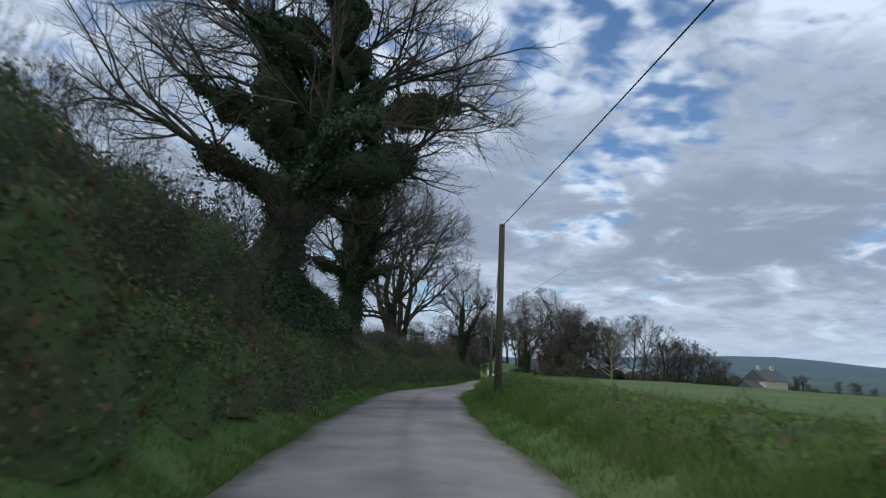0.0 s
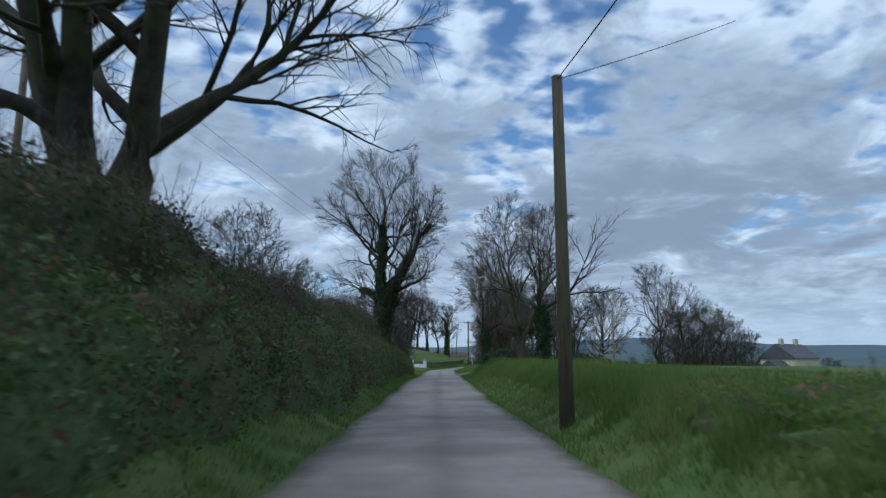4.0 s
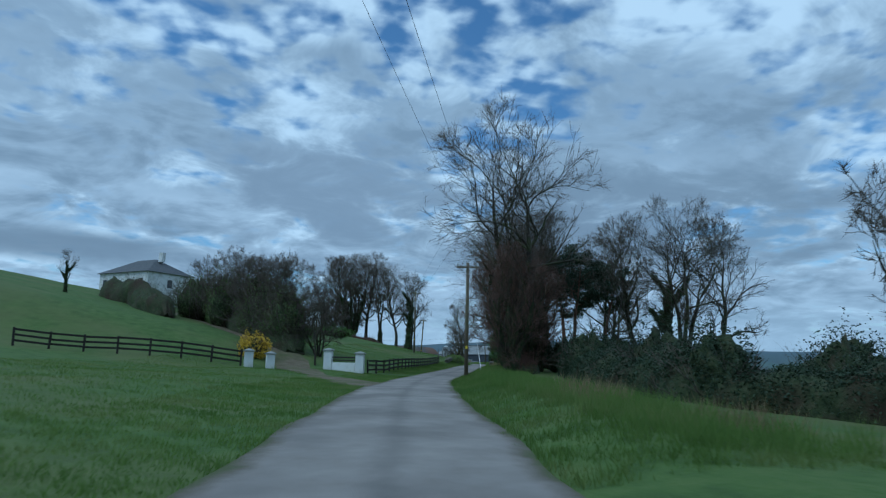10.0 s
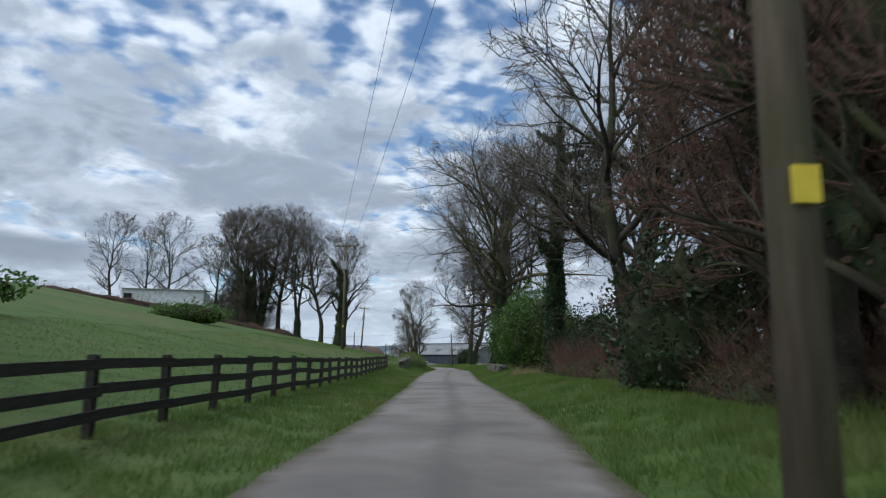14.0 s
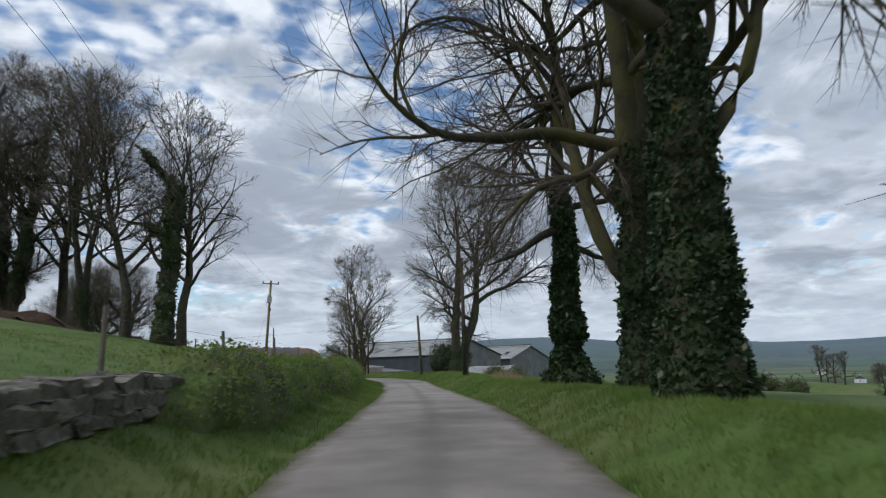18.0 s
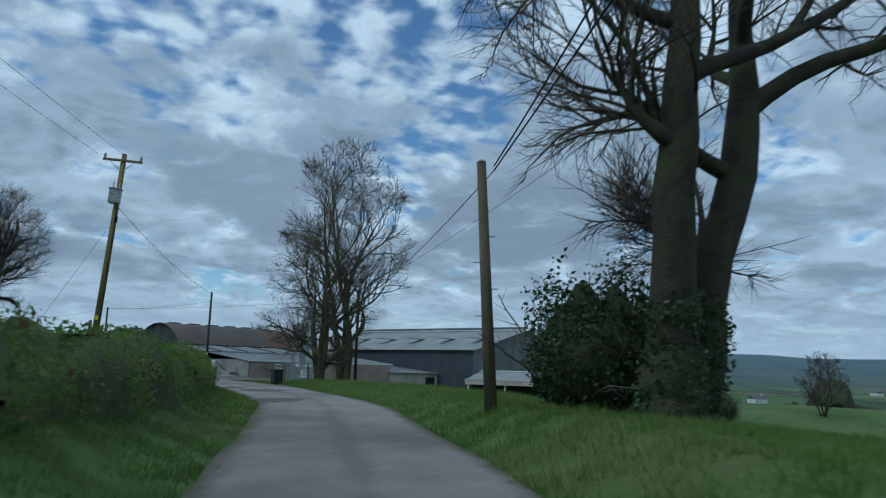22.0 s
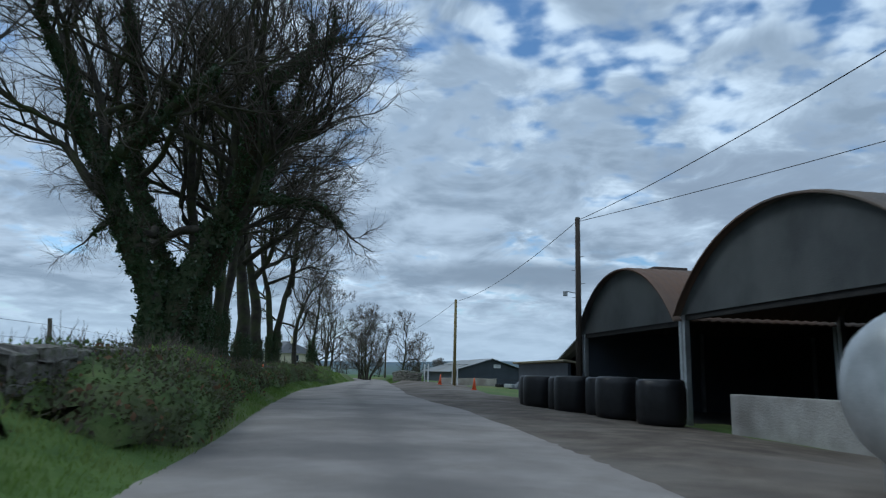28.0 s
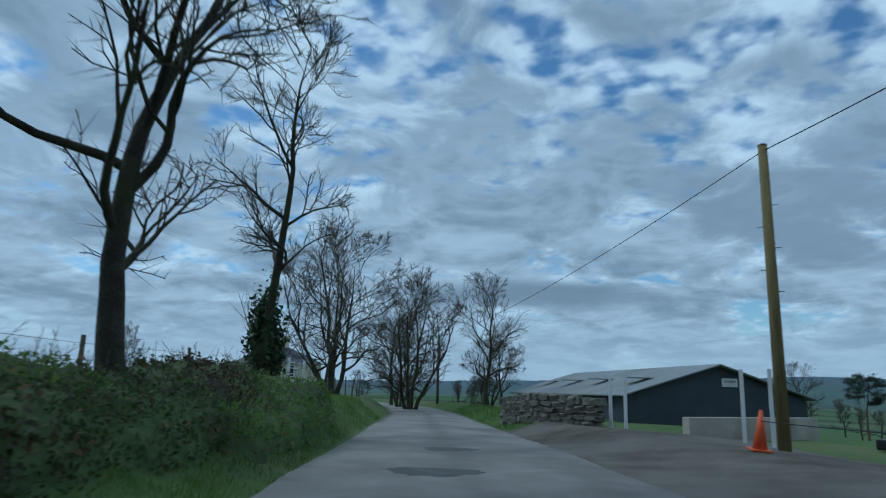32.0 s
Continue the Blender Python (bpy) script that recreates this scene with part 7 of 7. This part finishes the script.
part("gable", bm, M_CREAM, e, "cream painted gable")
part("gable_base", box(B(), 13.9, 4.1, .65, .12, 8.8, 1.3), M_DARKSHEET, e)
for z in (.5, .8, 1.1):
    part("barrier_rail", cyl(B(), (.4, -.35, z), (4.4, -.35, z), .025, None, 6), M_STEEL, e)

# wrapped bales in front of the barn
bm = B()
prof = [(0, .58), (.06, .64), (.2, .665), (.6, .67), (1.0, .665), (1.16, .64), (1.22, .56)]
rings = [[bm.verts.new((r * math.cos(a), r * math.sin(a), z)) for a in np.linspace(0, 2 * math.pi, 24, endpoint=False)] for z, r in prof]
for a, b in zip(rings, rings[1:]):
    for j in range(24):
        bm.faces.new((a[j], a[(j + 1) % 24], b[(j + 1) % 24], b[j]))
bm.faces.new(rings[0][::-1])
bm.faces.new(rings[-1])
bale = part("silage_bale", bm, M_PLASTIC, smooth=True)
tagged(bale, "round silage bale in shiny black wrap", "bale", "wrapped bales")
_u = Vector((34.6, 352.8, 0)) - Vector((28.4, 361.2, 0))
for k in range(7):
    p = Vector((28.4, 361.2, 0)) + _u * (k / 6) + Vector((-.35 * (k % 2), -.2 * (k % 2), 0))
    m = pose(p.x, p.y, G(p.x, p.y) + .04, 0, 0, 40 * k)
    if k == 0:
        bale.matrix_world = m
    else:
        copy_thing(bale, m)

e = thing("silage_pit_shed", 25.0, 369.0, 1.3, -58, "dark sheeted shed with pale sloping roof", "shed")
part("wall", box(B(), 4.5, .06, 1.2, 9, .12, 2.4), M_DARKSHEET, e)
part("wall", box(B(), .06, 4, 1.1, .12, 8, 2.2), M_DARKSHEET, e)
part("roof", slab_roof(B(), -.2, 9.3, -.3, 2.5, 8.3, 1.3), material("lichened_roof", [(0.28, 0.25, 0.16), (0.40, 0.36, 0.25)], .8, .9, .3, 20), e, "pale lichened roof")
e = new("silage_clamp")
tagged(e, "silage clamp under black plastic weighed with tyres", "silage clamp")
xs, ys = np.linspace(-9, 9, 46), np.linspace(-6, 6, 32)
X, Y = np.meshgrid(xs, ys)
Z = 2.75 * np.clip(1 - (np.abs(X) / 9) ** 5, 0, 1) * np.clip(1 - (np.abs(Y) / 6) ** 4, 0, 1) + .13 * lumps(X * 2, Y * 2, 1.6) - .25
idx = np.arange(X.size).reshape(X.shape)
F = np.stack([idx[:-1, :-1], idx[:-1, 1:], idx[1:, 1:], idx[1:, :-1]], -1).reshape(-1, 4)
mesh_part("cover", np_mesh("cover", np.stack([X, Y, Z], -1).reshape(-1, 3), F, M_PLASTIC, True), e)
e.matrix_world = pose(23.5, 392, 1.1, 0, 0, -55)
_rng = np.random.default_rng(8)
bm = B()
ringv = [[bm.verts.new(((.30 + .10 * math.cos(b)) * math.cos(a), (.30 + .10 * math.cos(b)) * math.sin(a), .09 * math.sin(b))) for b in np.linspace(0, 2 * math.pi, 7, endpoint=False)] for a in np.linspace(0, 2 * math.pi, 16, endpoint=False)]
for i in range(16):
    for j in range(7):
        bm.faces.new((ringv[i][j], ringv[(i + 1) % 16][j], ringv[(i + 1) % 16][(j + 1) % 7], ringv[i][(j + 1) % 7]))
tyre = bpy.data.meshes.new("tyre")
bm.to_mesh(tyre)
bm.free()
tyre.materials.append(material("perished_rubber", [(.018, .018, .018), (.035, .034, .033)], 4, .8, .3, 20))
for k in range(48):
    x, y = -8 + 16 * _rng.random(), -5 + 10 * _rng.random()
    o = mesh_part("tyre", tyre, e)
    o.location = (x, y, 2.75 * (1 - (abs(x) / 9) ** 5) * (1 - (abs(y) / 6) ** 4) - .12 + .13 * float(lumps(x * 2, y * 2, 1.6)))
    o.rotation_euler = (_rng.normal() * .12, _rng.normal() * .12, 0)

end_shed = gable_shed("machinery_shed", 5.6, 403.0, .4, 36, 9.2, 19, 2.95, 4.45, M_DARKSHEET, M_PALESHEET, "slate-blue machinery shed with pale roof", vents=False, bays=4)
part("wall_ribs", corrugated(B(), .1, 9.1, [(-.03, .1), (-.03, 2.2)], .3, .0), M_DARKSHEET, end_shed)
part("sign_plate", box(B(), 5.2, -.06, 3.6, .8, .03, .4, .005), M_CONEWHITE, end_shed, "small white sign plate")
part("lettering_bar", box(B(), 5.2, -.085, 3.65, .6, .02, .1), M_GREYBOX, end_shed, "grey bar of lettering")
e = thing("cream_wall", 9.7, 391.6, 1.55, 58, "low cream rendered yard wall", "wall")
part("wall_body", box(B(), 3.2, 0, .4, 6.4, .25, 1.5, .02), M_CREAM, e)
gable_shed("field_shed", 30, 412.0, .2, 36, 10, 14, 2.2, 3.6, M_DARKSHEET, M_GREYSHEET, "low slate-grey shed beyond the clamp", vents=False)
e = thing("scrap_pile", 16.5, 392.5, G(16.5, 392.5), 20, "heap of dark scrap and folded plastic", "scrap heap")
for k in range(9):
    part("scrap", box(B(), _rng.normal() * 1.2, _rng.normal() * .5, .2 + .1 * _rng.random(), .4 + .9 * _rng.random(), .3 + .4 * _rng.random(), .2 + .3 * _rng.random(), .05, Matrix.Rotation(_rng.random() * 3, 4, "Z")), M_PLASTIC if k % 3 else M_GREYBOX, e)


# ---- houses ----
def house(x, y, z, turn, w, d, h, roof_h, wall, label, hip=True, rows=2, cols=4, door=True, chimneys=1, roof=None):
    e = thing("house", x, y, z, turn, label, "house")
    part("wall", box(B(), 0, 0, h / 2 - .5, w, d, h + 1.0), wall, e)
    bm = B()
    o = .35
    ins = d / 2 if hip else -.02
    v = [bm.verts.new(p) for p in ((-w / 2 - o, -d / 2 - o, h), (w / 2 + o, -d / 2 - o, h), (w / 2 + o, d / 2 + o, h), (-w / 2 - o, d / 2 + o, h), (-w / 2 - o + ins, 0, h + roof_h), (w / 2 + o - ins, 0, h + roof_h))]
    for f in ((0, 1, 5, 4), (1, 2, 5), (2, 3, 4, 5), (3, 0, 4), (3, 2, 1, 0)):
        bm.faces.new([v[i] for i in f])
    part("roof", bm, roof or M_SLATE, e, "dark slate roof")
    for k in range(chimneys):
        part("chimney", box(B(), (-1) ** k * w * .3, 0, h + roof_h + .2, .8, .5, 1.3, .02), wall, e)
    for r in range(rows):
        for c in range(cols):
            for sgn in (-1, 1):
                wx, wz = (c - (cols - 1) / 2) * w / cols, 1.4 + r * 2.6
                win = part("window", box(B(), wx, sgn * (d / 2 + .012), wz, .95, .05, 1.25, .01), M_CONEWHITE, e)
                part("pane", box(B(), wx, sgn * (d / 2 + .03), wz, .78, .04, 1.08), M_GLASS, win)
        for sgn in (-1, 1):
            win = part("window", box(B(), sgn * (w / 2 + .012), 0, 1.4 + r * 2.6, .05, .95, 1.25, .01), M_CONEWHITE, e)
            part("pane", box(B(), sgn * (w / 2 + .03), 0, 1.4 + r * 2.6, .04, .78, 1.08), M_GLASS, win)
    return e


house(-12.3, 224.5, 7.4, -40, 10, 7, 5.4, 2.2, M_WHITE, "white two-storey farmhouse with dark hipped roof above the field")
house(-6, 300, 9.0, 8, 16, 7, 2.9, .1, M_WHITE, "white hall on the hill", rows=0, cols=0, chimneys=0)
e = thing("white_shed", 1.2, 276.5, G(6, 277) - .2, -4, "long white sheeted shed with open end on the hill", "shed")
part("wall", box(B(), 5.5, 3.5, 1.5, 11, 7, 3.4), M_WHITE, e)
part("roof", slab_roof(B(), -.3, 11.3, -.3, 3.15, 7.3, 3.75), M_PALESHEET, e)
# panel on the solid wall, coloured as the shade within
part("doorway", box(B(), .8, -.03, 1.3, 1.1, .1, 2.3), M_BLACKSHADE, e, "dark open end bay")
house(74, 158, -1.8, 25, 7, 6, 4.2, 2.4, M_CREAMHOUSE, "pale yellow house with grey slate roof in the valley", hip=False, rows=1, cols=4, chimneys=2)
house(69.5, 155.0, -1.9, 25, 3.6, 4, 2.4, 1.6, M_CREAMHOUSE, "low slate-roofed wing beside the yellow house", hip=False, rows=1, cols=2, chimneys=0)
house(-40, 432, 1.0, -30, 10, 7, 4.8, 2.2, M_CREAMHOUSE, "pale two-storey house among the far trees", rows=2, cols=3)
for i, (x, y) in enumerate(((420, 700), (520, 640), (600, 820), (380, 880), (700, 700), (340, 560), (480, 980), (760, 900))):
    house(x, y, G(x, y), 37 * i, 12, 8, 3.2, 2.5, M_WHITE, "small white house far across the valley", hip=False, rows=1, cols=3, chimneys=1)


# ---- far woods and verge grass ----
def far_wood(x, y, w, d, h, seed, n=9):
    """A belt of bare trees, each a tree of its own."""
    rng = np.random.default_rng(seed)
    for k in range(n):
        px, py = x + rng.uniform(-.5, .5) * w, y + rng.uniform(-.5, .5) * d
        plant("distant_tree", px, py, s=h / 8 * rng.uniform(.7, 1.15), turn=rng.random() * 360, label="bare tree in a far belt across the valley", group="far woods")


for i, (x, y, w, d, h) in enumerate(((110, 285, 26, 14, 5), (150, 330, 50, 20, 6), (210, 300, 60, 26, 7), (130, 240, 30, 18, 6), (260, 380, 90, 30, 8), (320, 500, 120, 40, 8), (240, 620, 140, 40, 8), (160, 560, 60, 30, 7), (420, 420, 90, 30, 8), (520, 560, 150, 30, 9), (120, 90, 40, 30, 7), (170, 160, 60, 30, 8), (200, 20, 70, 30, 8),
                                     (-60, 520, 60, 20, 7), (20, 560, 80, 20, 7), (100, 480, 60, 20, 6), (60, 700, 160, 30, 8), (-200, 700, 160, 40, 8), (640, 400, 200, 40, 9))):
    far_wood(x, y, w, d, h, 300 + i)

for i, (a, b, u0, u1, dens, h) in enumerate(((-4, 118, -3.6, -1.7, 560, .13), (118, 174, -6, -1.75, 380, .1), (177, 228, -5.2, -1.75, 420, .11), (228, 312, -4.0, -1.75, 460, .12), (330, 398, -5.0, -2.2, 300, .12),
                                             (-4, 118, 1.6, 4.2, 420, .14), (131, 182, 1.65, 6.0, 340, .15), (182, 246, 1.65, 5.5, 380, .13), (246, 320, 1.7, 6.0, 340, .15), (393, 412, 2.0, 6, 160, .16))):
    blades("verge_grass", a, b, u0, u1, dens, h, 400 + i)
blades("tussock_grass", -4, 64, 2.5, 6.4, 300, .42, 424, label="rank yellow-green grass spilling over the field edge")
blades("tussock_grass", 62, 112, 2.8, 6.2, 300, .34, 425, label="rank grass along the bank top")
blades("tussock_grass", 132, 180, 3.2, 7.0, 150, .38, 426, label="rank tussocky grass on the verge")
blades("field_grass", 118, 176, -18, -6, 110, .1, 423, label="short pasture grass on the slope")
blades("field_grass", 177, 270, -18, -5, 70, .1, 420, label="short pasture grass on the slope")
blades("field_grass", 0, 116, 4.2, 13, 95, .12, 421, label="rough pasture grass beyond the verge")
blades("track_grass", 312, 334, -13, -2.4, 60, .12, 427, label="patches of trodden grass in the muddy track")
blades("field_grass", 246, 322, 6.0, 15, 95, .13, 422, label="rough pasture grass falling to the valley")
for i, (y, u) in enumerate(((140, 4.6), (143, 5.5), (258, 5.2), (262, 6.2), (136, 6.5), (205, 4.2))):
    blades("dead_grass", y - 1.2, y + 1.2, u - .8, u + .8, 120, .5, 440 + i, M_DRYGRASS, "tuft of pale dead grass stems")
